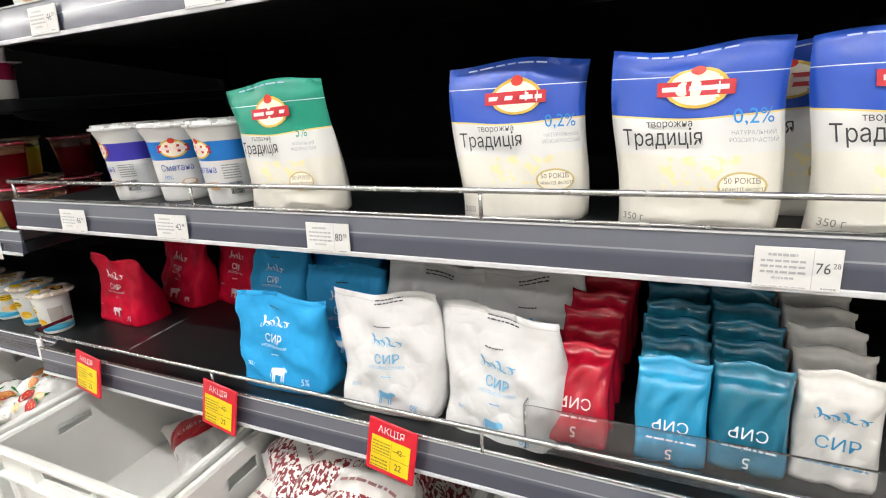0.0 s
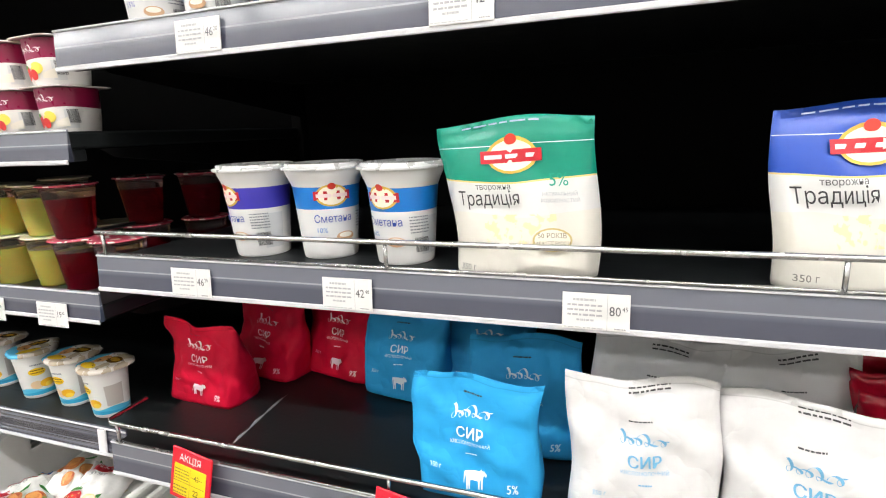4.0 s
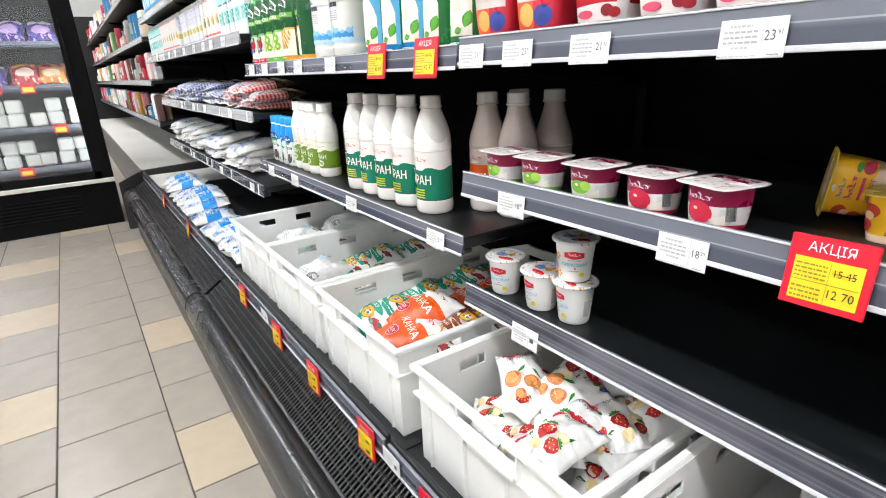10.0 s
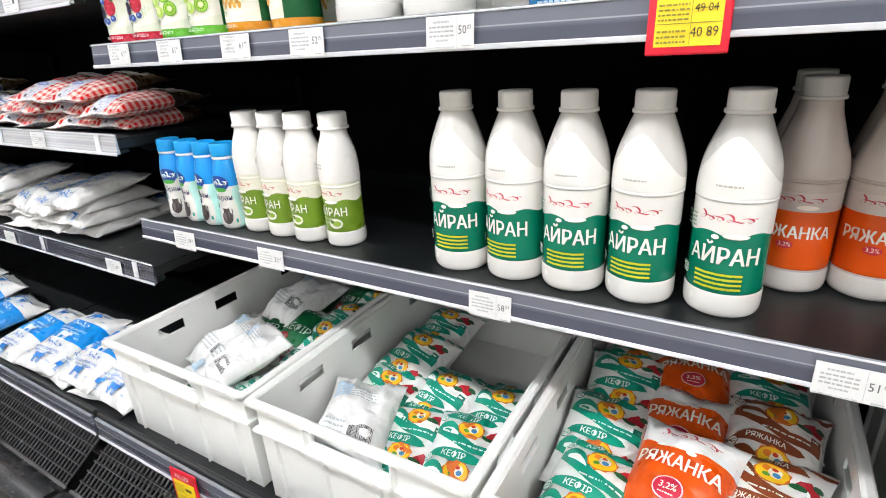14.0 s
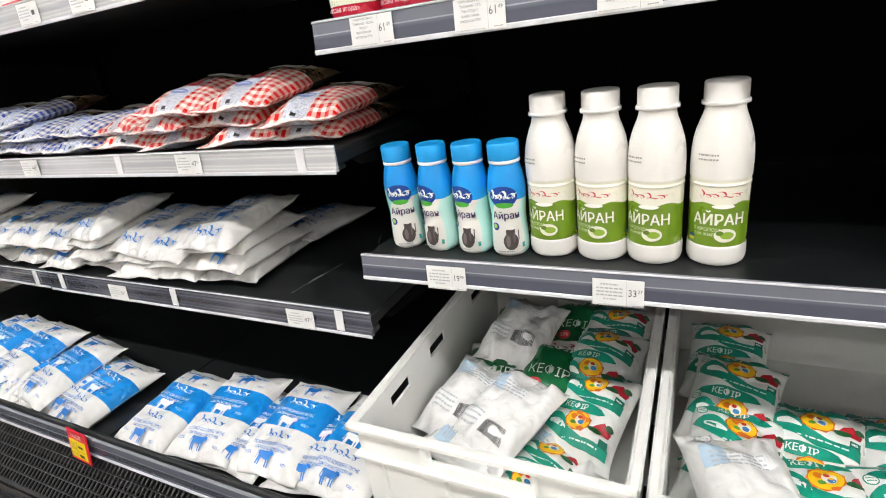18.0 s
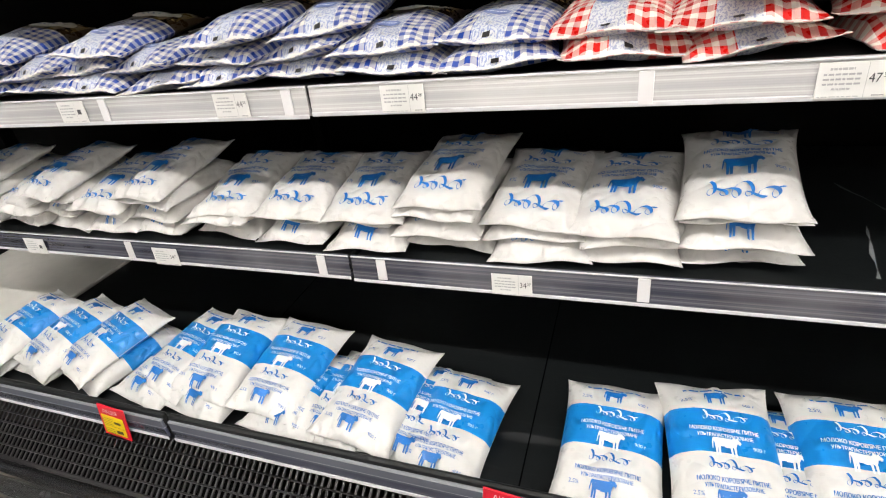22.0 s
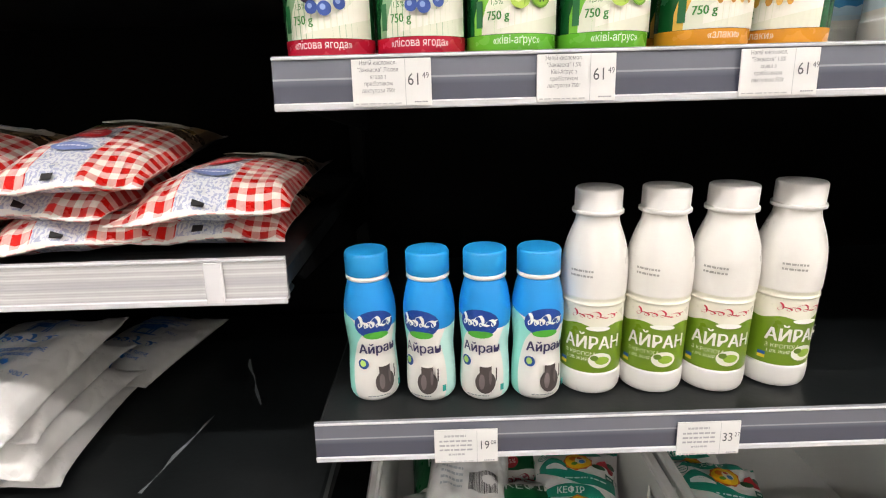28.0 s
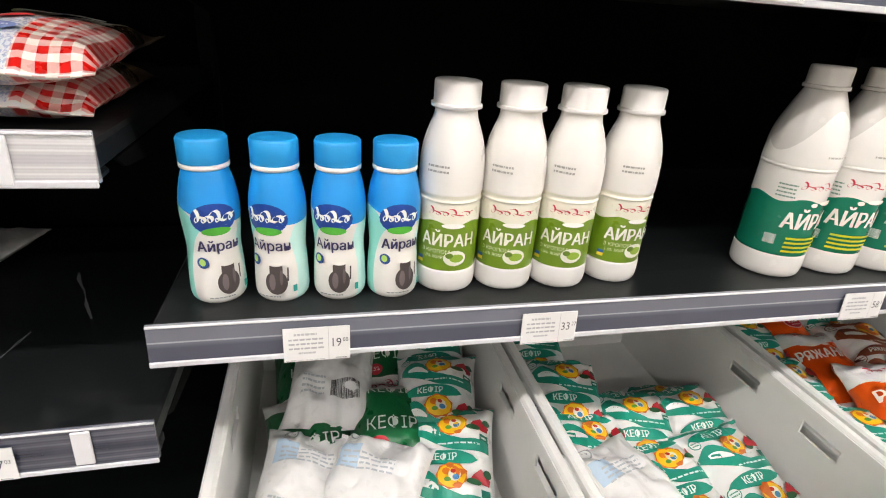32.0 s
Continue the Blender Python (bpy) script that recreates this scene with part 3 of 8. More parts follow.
def on_lathe(profile, z0=0.0, shape=None):
    rs = sorted((z, r) for r, z in profile)
    zz, rr = [p[0] for p in rs], [p[1] for p in rs]

    def at(x, y, lift):
        z = z0 + y
        r = float(np.interp(z, zz, rr)) + lift
        a = math.pi + x / max(0.01, r)
        px, py = -r * math.sin(a), r * math.cos(a)
        if shape:
            px, py = shape(px, py, z, r)
        return (px, py, z)
    return at


def on_grid(grid, w, h, out):
    """grid[j][i]: points of the printed face; out: the way out of it."""
    nj, ni = len(grid) - 1, len(grid[0]) - 1

    def at(x, y, lift):
        a = min(max((x / w + 0.5) * ni, 0), ni - 1e-4)
        b = min(max((y / h + 0.5) * nj, 0), nj - 1e-4)
        i, j = int(a), int(b)
        s, t = a - i, b - j
        p = (grid[j][i] * (1 - s) + grid[j][i + 1] * s) * (1 - t) + (grid[j + 1][i] * (1 - s) + grid[j + 1][i + 1] * s) * t
        return tuple(p + out * (lift + 0.0014))
    return at


def on_plane(y):
    return lambda x, z, lift: (x, y - lift, z)


# ---------------------------------------------------------------- bags
def pouch_geo(w, l, h, seed, rough=0.5, nu=22, nv=30):
    """A filled film pouch lying on its back: x across, y along, z up; crimped at both ends. Returns the mesh and the top's grid."""
    rnd = random.Random(seed)
    ph = [rnd.uniform(0, 6.28) for _ in range(8)]
    # folds running in from the corners and the seams: place, direction, reach and depth
    folds = []
    for _ in range(9):
        u0, v0 = rnd.choice(((rnd.uniform(0.08, 0.92), rnd.choice((0.06, 0.94))), (rnd.choice((0.06, 0.94)), rnd.uniform(0.1, 0.9))))
        a0 = math.atan2(0.5 - v0, 0.5 - u0) + rnd.uniform(-0.7, 0.7)
        folds.append((u0, v0, math.cos(a0), math.sin(a0), rnd.uniform(0.15, 0.42), rnd.choice((-1, 1, 1)) * rnd.uniform(0.05, 0.12)))
    top, bot = [], []
    for j in range(nv + 1):
        rt, rb = [], []
        for i in range(nu + 1):
            u, v = i / nu, j / nv
            a, b = abs(2 * u - 1), abs(2 * v - 1)
            t = max(0.0, 1 - a ** 2.8) ** 0.58 * max(0.0, 1 - (b / 0.95) ** 3.2 if b < 0.95 else 0.0) ** 0.62
            x = (u - 0.5) * w * (1 - 0.10 * (1 - b ** 3) * (1 if h > 0.02 else 0.3))
            y = (v - 0.5) * l * (1 - 0.03 * (1 - a ** 2))
            wr = h * rough * 0.11 * (math.sin(9 * u + ph[0] + 4 * v) * math.sin(7 * v + ph[1]) + 0.7 * math.sin(17 * u + ph[2]) * math.sin(13 * v + 5 * u + ph[3]) + 0.5 * math.sin(29 * v + ph[6] + 3 * u) * b)
            lump = 1 + 0.15 * math.sin(3 * v + ph[4]) + 0.1 * math.sin(3.3 * u + ph[5])
            gather = 0.10 * math.sin(26 * u + ph[7]) + 0.07 * math.sin(43 * u + ph[2] + 5 * v)
            wr += h * rough * (gather * b ** 4 + 0.10 * abs(math.sin(6 * (u - v) + ph[5])) * (1 - b) - 0.05)
            for u0, v0, cu, cv, reach, deep in folds:
                along, off = (u - u0) * cu + (v - v0) * cv, abs((v - v0) * cu - (u - u0) * cv)
                if -0.03 < along < reach:
                    wr += h * rough * deep * max(0.0, 1 - off / 0.055) * (1 - max(0.0, along) / reach)
            seam = 0.06 * h * math.sin(9 * u + ph[7]) * (b > 0.9)
            rt.append(Vector((x, y, h * 0.62 * t * lump + wr * (t > 0.05) * (0.4 + 0.6 * b) + 0.0006 + seam)))
            rb.append(Vector((x, y, -h * 0.38 * t + 0.3 * wr * (t > 0.05) - 0.0006 + seam)))
        top.append(rt)
        bot.append(rb)
    g = Geo()
    uv = [(i / nu, j / nv) for j in range(nv + 1) for i in range(nu + 1)]
    k = nu + 1
    q = [[j * k + i, j * k + i + 1, (j + 1) * k + i + 1, (j + 1) * k + i] for j in range(nv) for i in range(nu)]
    g.add([p for r in top for p in r], q, uv)
    g.add([p for r in bot for p in r], [f[::-1] for f in q], uv)
    n = (nu + 1) * (nv + 1)
    rim = [i for i in range(nu + 1)] + [j * k + nu for j in range(1, nv + 1)] + [nv * k + i for i in range(nu - 1, -1, -1)] + [j * k for j in range(nv - 1, 0, -1)]
    for a, b in zip(rim, rim[1:] + rim[:1]):
        g.f.append([a, n + a, n + b, b])
        g.m.append(0)
        g.smooth.append(True)
    return g, top


POUCH = {}


def pouch(kind, w, l, h, mat, art, name, label, m, seed=0, rough=0.5, group=""):
    """A pouch at the pose m, of one of a few shapes shared between alike pouches."""
    key = (kind, seed % 4)
    if key not in POUCH:
        g, grid = pouch_geo(w, l, h, hash_of(kind) + seed % 4, rough)
        body = g.mesh(name + "_film", mat)
        pr = None
        if art:
            pg, mats = wrap(art, on_grid(grid, w, l, Vector((0, 0, 1))))
            pr = pg.mesh("print", mats)
        POUCH[key] = (body, pr)
    body, pr = POUCH[key]
    t = thing(name, label, "pouch", m, group)
    part("film", body, None, t)
    if pr:
        tagged(part("print", pr, None, t), kind="stuff")
    return t


def hash_of(s):
    return sum((i + 1) * ord(c) for i, c in enumerate(s))


def stand_geo(w, h, d, seed, slump=0.0, crumple=0.0, boxy=False, nu=20, nv=22):
    """A standing bag with a flat bottom and a pressed top; front towards -y."""
    rnd = random.Random(seed)
    ph = [rnd.uniform(0, 6.28) for _ in range(6)]
    fr, bk = [], []
    for j in range(nv + 1):
        a, b = [], []
        for i in range(nu + 1):
            u, v = i / nu, j / nv
            e = abs(2 * u - 1)
            dep = d / 2 * (1 - v ** 1.7) ** 0.75 if v < 0.93 else 0.0
            prof = max(0.0, 1 - e ** 3.2) ** 0.55 * 0.75 + 0.25 * (1 - v) * (e < 0.999)
            if boxy:
                dep = d / 2 * (1 - v ** 1.35) if v < 0.93 else 0.0
                prof = (1 - 0.22 * e ** 6) * (1.0 if e < 0.999 else 0.62)
            x = (u - 0.5) * w * (1 - 0.07 * (1 - v)) + 0.004 * math.sin(5 * v + ph[0])
            wr = d * 0.035 * (math.sin(8 * u + ph[1] + 5 * v) * math.sin(9 * v + ph[2]) + 0.6 * math.sin(19 * u + 3 * v + ph[3]))
            fold = abs(math.sin(4.3 * u + 6 * v + ph[1])) + 0.8 * abs(math.sin(7.1 * u - 8.5 * v + ph[2])) + 0.5 * abs(math.sin(13 * v + 5 * u + ph[5]))
            wr += crumple * d * 0.16 * (fold - 1.2) * min(1.0, 6 * v)
            x *= 1 - crumple * (0.10 * v * v + 0.05 * math.sin(7 * v + ph[3]) * v)
            lean = slump * v * v
            z = h * v * (1 + crumple * (0.055 * math.sin(4.5 * u + ph[4]) + 0.03 * math.sin(11 * u + ph[0])) * v) + (0.003 * math.sin(6 * u + ph[4]) if v > 0.9 else 0)
            a.append(Vector((x, -dep * prof + wr * (0.3 + 0.7 * (v > 0.02)) + lean - 0.0006, z)))
            b.append(Vector((x, dep * prof + wr * 0.5 + lean + 0.0006, z)))
        fr.append(a)
        bk.append(b)
    g = Geo()
    k = nu + 1
    uv = [(i / nu, j / nv) for j in range(nv + 1) for i in range(nu + 1)]
    q = [[j * k + i, j * k + i + 1, (j + 1) * k + i + 1, (j + 1) * k + i] for j in range(nv) for i in range(nu)]
    g.add([p for r in fr for p in r], q, uv)
    g.add([p for r in bk for p in r], [f[::-1] for f in q], uv)
    n = k * (nv + 1)
    for j in range(nv):
        g.f += [[j * k, (j + 1) * k, n + (j + 1) * k, n + j * k], [j * k + nu, n + j * k + nu, n + (j + 1) * k + nu, (j + 1) * k + nu]]
        g.m += [0, 0]
        g.smooth += [True, True]
    for i in range(nu):
        g.f += [[i, n + i, n + i + 1, i + 1], [nv * k + i, nv * k + i + 1, n + nv * k + i + 1, n + nv * k + i]]
        g.m += [0, 0]
        g.smooth += [False, True]
    return g, fr


STAND = {}


def stand_bag(kind, w, h, d, mat, art, name, label, m, seed=0, slump=0.0, group="", crumple=0.0, boxy=False):
    key = (kind, seed % 3, slump, h)
    if key not in STAND:
        g, grid = stand_geo(w, h, d, hash_of(kind) + seed % 3, slump, crumple, boxy)
        pr = None
        if art:
            pg, mats = wrap([shift(a, 0, -h / 2) for a in art], on_grid(grid, w, h, Vector((0, -1, 0))))
            pr = pg.mesh("print", mats)
        STAND[key] = (g.mesh(name + "_film", mat), pr)
    body, pr = STAND[key]
    t = thing(name, label, "bag", m, group)
    part("film", body, None, t)
    if pr:
        tagged(part("print", pr, None, t), kind="stuff")
    return t


def bold(text, size, x, y, col, squeeze=1.0):
    """A line of heavy letters: the same line three times, a hair apart."""
    d = size * 0.022
    return [("t", text, size, x + k * d, y, col, squeeze) for k in (-1, 0, 1)]


def shift(it, dx, dy):
    k, *a = it
    if k == "t":
        return (k, a[0], a[1], a[2] + dx, a[3] + dy, *a[4:])
    if k in ("e", "s", "cow"):
        return (k, a[0] + dx, a[1] + dy, *a[2:])
    if k in ("r", "b", "bar"):
        return (k, a[0] + dx, a[1] + dx, a[2] + dy, a[3] + dy, *a[4:])
    if k == "band":
        return (k, [(x + dx, y0 + dy, y1 + dy) for x, y0, y1 in a[0]], *a[1:])
    return (k, [(x + dx, y + dy) for x, y in a[0]], *a[1:])


def sweep(x0, x1, low, high, n=12):
    """Columns of a band whose lower and upper lines follow two functions of 0 to 1."""
    return [(x0 + (x1 - x0) * i / n, low(i / n), high(i / n)) for i in range(n + 1)]


# ---------------------------------------------------------------- bottles, cups
def smooth_profile(pts, n=4):
    """Points of (radius, z) joined by a soft curve."""
    out = []
    for i in range(len(pts) - 1):
        p0, p1, p2, p3 = (np.array(pts[min(max(i + k, 0), len(pts) - 1)], float) for k in (-1, 0, 1, 2))
        for s in range(n):
            t = s / n
            q = 0.5 * ((2 * p1) + (-p0 + p2) * t + (2 * p0 - 5 * p1 + 4 * p2 - p3) * t * t + (-p0 + 3 * p1 - 3 * p2 + p3) * t ** 3)
            out.append((max(0.0005, float(q[0])), float(q[1])))
    out.append(tuple(pts[-1]))
    return out


def foot(g, r, z, slot=0):
    """Closes a turned shape below or above with a disc."""
    n = 32
    g.add([(0, 0, z)] + [(r * math.cos(2 * math.pi * k / n), r * math.sin(2 * math.pi * k / n), z) for k in range(n)], [[0, 1 + k, 1 + (k + 1) % n] for k in range(n)], None, slot, False)
    return g


class Proto:
    """A thing that is built once and then copied; the first goes to the first place asked for."""

    def __init__(self, build):
        self.build, self.ob = build, None

    def at(self, m, label=""):
        if self.ob is None:
            self.ob = self.build(m)
            self.m0 = m
            ob = self.ob
        else:
            ob = copy_thing(self.ob, m)
        if label:
            tagged(ob, label)
        return ob


def turned(name, label, category, pieces, art=None, art_z=0.0, group="", art_profile=None):
    """pieces: (part name, profile, material, lathe shape, label)."""
    def build(m):
        t = thing(name, label, category, m, group)
        prof = None
        for nm, profile, mat, shape, lb in pieces:
            g = lathe(profile, 32, shape)
            if profile[0][0] > 0.002 and not nm.startswith("lid_ring"):
                foot(g, profile[0][0], profile[0][1])
            if profile[-1][0] > 0.002:
                foot(g, profile[-1][0], profile[-1][1])
            part(nm, g, mat, t, lb)
            prof = prof or (profile, shape)
        if art:
            pg, mats = wrap(art, on_lathe(art_profile or prof[0], art_z, prof[1]))
            tagged(part("print", pg, mats, t), kind="stuff")
        return t
    return Proto(build)

# ---------------------------------------------------------------- film, card and plastic
WHITE, MILK = (0.74, 0.735, 0.715), (0.78, 0.765, 0.725)
TEAL = srgb("12a083")
M_CAP_WHITE = plain("white_cap_plastic", (0.83, 0.815, 0.79), 0.45, vary=0.05)
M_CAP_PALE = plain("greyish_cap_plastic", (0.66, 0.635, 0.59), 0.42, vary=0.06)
M_CAP_BLUE = plain("blue_cap_plastic", srgb("1b9be0"), 0.4, vary=0.05)


def clear_material(name, col, rough=0.08, trans=0.9, ior=1.4):
    n = Nodes(name)
    return n.done(col, n.math("ADD", rough, n.math("MULTIPLY", n.noise(40, 3), 0.05)), 0, 0.5, Transmission_Weight=trans, IOR=ior)


M_CLEAR = clear_material("clear_plastic", (0.97, 0.97, 0.98), 0.05, 0.97)

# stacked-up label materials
# painted grey shoulder: plastic without milk behind, edged by the shelf's shadow curve
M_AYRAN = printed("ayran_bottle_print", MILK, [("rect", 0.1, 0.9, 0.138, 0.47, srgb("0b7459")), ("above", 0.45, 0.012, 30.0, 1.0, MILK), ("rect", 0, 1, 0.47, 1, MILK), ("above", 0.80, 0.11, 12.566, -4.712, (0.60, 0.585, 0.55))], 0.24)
M_AYRAN2 = printed("dill_ayran_bottle_print", MILK, [("rect", 0.08, 0.92, 0.14, 0.57, srgb("e6e4d4")), ("rect", 0.08, 0.92, 0.14, 0.43, srgb("6f8f22")), ("above", 0.415, 0.012, 30.0, 1.0, srgb("e6e4d4")), ("rect", 0, 1, 0.57, 1, MILK)], 0.28)
M_RYAZ = printed("ryazhanka_bottle_print", (0.56, 0.48, 0.43), [("rect", 0.1, 0.9, 0.14, 0.47, srgb("e0560f")), ("rect", 0, 1, 0.46, 1, (0.56, 0.48, 0.43)), ("rect", 0.1, 0.9, 0.46, 0.56, (0.62, 0.54, 0.5)), ("below", 0.13, 0, 1, 0, (0.72, 0.68, 0.64))], 0.2)
M_LACT = printed("small_ayran_bottle_print", MILK, [("oval", 0.28, 0.2, 0.2, 0.55, srgb("8fdcd0")), ("oval", 0.74, 0.2, 0.14, 0.5, srgb("bfe9e2")), ("oval", 0.5, 0.22, 0.17, 0.42, MILK), ("above", 0.70, 0.07, 6.28, 0.6, srgb("1590dc"))], 0.3)


def fluted(n, d, z0, z1):
    """Soft upright flutes in a bottle's shoulder, between two heights."""
    def f(x, y, z, r):
        k = math.sin(math.pi * min(max((z - z0) / (z1 - z0), 0.0), 1.0))
        k = 1 + d * k * (abs(math.cos(0.5 * n * math.atan2(y, x))) - 0.6)
        return x * k, y * k
    return f


def bottle_profile(r, h, neck, shoulder, waist=None):
    """(radius, z) of a drinks bottle, its foot to its neck."""
    p = [(r * 0.86, 0.0), (r * 0.97, 0.006), (r, 0.016)]
    w = waist or 0.985
    p += [(r, h * 0.11), (r * w, h * 0.125), (r * w, h * 0.47), (r, h * 0.485), (r * 1.005, h * 0.52), (r * 0.975, h * 0.53), (r, h * 0.54), (r, h * (shoulder + 0.07))]
    p += [(r * 0.96, h * (shoulder + 0.14)), (r * 0.83, h * (shoulder + 0.24)), (r * 0.68, h * (shoulder + 0.33)), (neck * 1.04, h * 0.885), (neck, h * 0.895)]
    return smooth_profile(p, 4)


def dill_profile(r, h):
    """(radius, z) of a half-litre bottle with a rounded shoulder and a wide neck."""
    k = [(0.84, 0.0), (0.95, 0.012), (1.0, 0.045), (1.0, 0.11), (0.97, 0.122), (0.975, 0.135), (0.975, 0.455), (1.0, 0.468), (0.96, 0.485), (0.985, 0.50), (1.0, 0.515), (1.0, 0.60), (0.97, 0.67), (0.90, 0.73), (0.78, 0.79), (0.67, 0.835), (0.625, 0.87), (0.62, 0.885)]
    return smooth_profile([(r * a, h * b) for a, b in k], 4)


def litre_profile(r, h, slim=False):
    """(radius, z) of a litre bottle with a long tapering shoulder and a grooved waist above the label."""
    k = [(0.84, 0.0), (0.95, 0.012), (1.0, 0.045), (1.0, 0.115), (0.975, 0.128), (0.985, 0.14), (0.985, 0.535), (0.998, 0.548), (0.97, 0.556), (1.0, 0.57)] + ([(0.98, 0.61), (0.89, 0.67), (0.77, 0.73), (0.655, 0.79), (0.565, 0.84), (0.515, 0.885), (0.50, 0.90)] if slim else [(0.99, 0.62), (0.955, 0.68), (0.87, 0.74), (0.765, 0.79), (0.64, 0.845), (0.54, 0.885), (0.50, 0.90)])
    return smooth_profile([(r * a, h * b) for a, b in k], 4)


def cap_profile(r, z0, z1):
    return [(r * 0.98, z0), (r * 1.09, z0 + 0.0004), (r * 1.09, z0 + 0.0036), (r * 1.08, z0 + 0.004), (r * 1.005, z0 + 0.0042), (r, z0 + 0.0048), (r, z1 - 0.003), (r * 0.985, z1 - 0.001), (r * 0.94, z1), (0.0005, z1 + 0.0005)]


def ribs(n, d):
    def f(x, y, z, r):
        a = math.atan2(y, x)
        k = 1 + d * math.cos(n * a)
        return x * k, y * k
    return f


def ayran_bottle():
    h, r = 0.242, 0.0400
    p = litre_profile(r, h)
    art = [("s", 0.002, 0.115, 0.062, 0.014, "c23347"), *bold("АЙРАН", 0.0265, 0.004, 0.073, "f2f2ea", 0.82)]
    art += [("r", -0.024, 0.026, 0.037 + 0.0055 * k - 0.0016, 0.037 + 0.0055 * k + 0.0010, "b9c81c") for k in range(4)]
    art += [("e", 0.014, 0.0975, 0.013, 0.0028, "f2f2ea"), ("e", -0.006, 0.0955, 0.004, 0.0026, "f2f2ea"), ("bar", -0.047, -0.035, 0.044, 0.056, "e8efe8"), ("b", -0.05, -0.03, 0.1, 0.118, "6f8f7f", 4), ("b", -0.012, 0.014, 0.148, 0.153, "a8a8a0", 1)]
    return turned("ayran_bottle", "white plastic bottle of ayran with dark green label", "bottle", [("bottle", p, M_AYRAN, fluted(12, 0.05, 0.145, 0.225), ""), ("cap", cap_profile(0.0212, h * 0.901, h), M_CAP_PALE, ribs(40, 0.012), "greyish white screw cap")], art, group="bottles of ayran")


def dill_ayran_bottle():
    h, r = 0.211, 0.0325
    p = dill_profile(r, h)
    art = [("s", 0.004, 0.0885, 0.05, 0.012, "c23347"), *bold("АЙРАН", 0.019, 0.004, 0.059, "f2f2ea", 0.88), ("t", "З КРОПОМ", 0.0058, -0.009, 0.0475, "dfe6c0"), ("t", "1,0% ЖИРУ", 0.005, -0.010, 0.0415, "dfe6c0"), ("e", 0.012, 0.041, 0.012, 0.0085, "e9e8dd"), ("e", 0.014, 0.041, 0.0075, 0.0045, "8fb23a"), ("e", 0.006, 0.044, 0.004, 0.003, "5f7f22")]
    art += [("r", -0.03, -0.023, 0.036, 0.0395, "2a5fb0"), ("r", -0.03, -0.023, 0.0325, 0.036, "e8cf3a"), ("e", 0.008, 0.0765, 0.012, 0.0026, "f2f2ea"), ("b", -0.022, 0.0, 0.128, 0.138, "9a9a94", 2)]
    return turned("ayran_bottle", "small white bottle of dill ayran with olive green label", "bottle", [("bottle", p, M_AYRAN2, None, ""), ("cap", cap_profile(0.0222, h * 0.882, h), M_CAP_WHITE, ribs(40, 0.012), "white screw cap")], art, group="bottles of dill ayran")


def ryazhanka_bottle():
    h, r = 0.245, 0.0400
    p = litre_profile(r, h, True)
    art = [("s", 0, 0.115, 0.06, 0.014, "b02a30"), *bold("РЯЖАНКА", 0.020, 0.001, 0.076, "f2e8dc", 0.8), ("e", -0.004, 0.062, 0.009, 0.005, "c8102e"), ("t", "3,2%", 0.007, -0.004, 0.062, "f2e8dc"), ("e", 0.012, 0.107, 0.011, 0.0028, "f0e6da")]
    return turned("ryazhanka_bottle", "brownish bottle of ryazhanka with orange label", "bottle", [("bottle", p, M_RYAZ, fluted(12, 0.05, 0.145, 0.225), ""), ("cap", cap_profile(0.0212, h * 0.901, h), M_CAP_PALE, ribs(40, 0.012), "greyish screw cap")], art, group="bottles of ryazhanka")


def small_bottle():
    h, r = 0.157, 0.0258
    p = smooth_profile([(0.021, 0), (0.0245, 0.004), (0.0258, 0.012), (0.0250, 0.035), (0.0238, 0.055), (0.0250, 0.072), (0.0262, 0.090), (0.0254, 0.103), (0.0228, 0.117), (0.0202, 0.126), (0.0194, 0.129)], 4)
    art = [("e", 0.0, 0.0875, 0.0205, 0.0145, "123f93"), ("e", 0.001, 0.0755, 0.013, 0.004, "4fae3a"), ("s", 0.0, 0.088, 0.038, 0.018, "f6f6f2"), ("s", 0.0005, 0.0885, 0.038, 0.018, "f6f6f2"), *bold("Айран", 0.0145, 0.002, 0.0605, "3a3560", 0.9), ("e", -0.014, 0.045, 0.0055, 0.0055, "1f4a8c"), ("e", -0.0145, 0.0455, 0.003, 0.0035, "a9cf6a"), ("e", 0.007, 0.024, 0.0105, 0.0125, "4b4443"), ("r", 0.001, 0.013, 0.032, 0.043, "4b4443"), ("e", 0.007, 0.043, 0.007, 0.002, "e8e6e0"), ("e", 0.0035, 0.025, 0.003, 0.0085, "75696a"), ("e", 0.012, 0.03, 0.0015, 0.008, "6a5f60"), ("r", 0.0175, 0.019, 0.026, 0.04, "4b4443"), ("r", 0.023, 0.027, 0.014, 0.021, "2aa79b"), ("b", -0.012, 0.012, 0.0085, 0.0115, "8f9a98", 1)]
    return turned("ayran_bottle", "small blue and white bottle of ayran with bright blue cap", "bottle", [("bottle", p, M_LACT, None, ""), ("neck_ring", [(0.0195, 0.1292), (0.0212, 0.1300), (0.0214, 0.1332), (0.0198, 0.134)], M_CAP_WHITE, None, ""), ("cap", [(0.0206, 0.1342), (0.0212, 0.135), (0.0212, 0.1545), (0.020, 0.1568), (0.0194, 0.157), (0.0005, 0.1575)], M_CAP_BLUE, ribs(48, 0.01), "bright blue screw cap")], art, group="small blue bottles of ayran")


M_HAZE = clear_material("hazy_lid_plastic", (0.85, 0.86, 0.87), 0.25, 0.35)
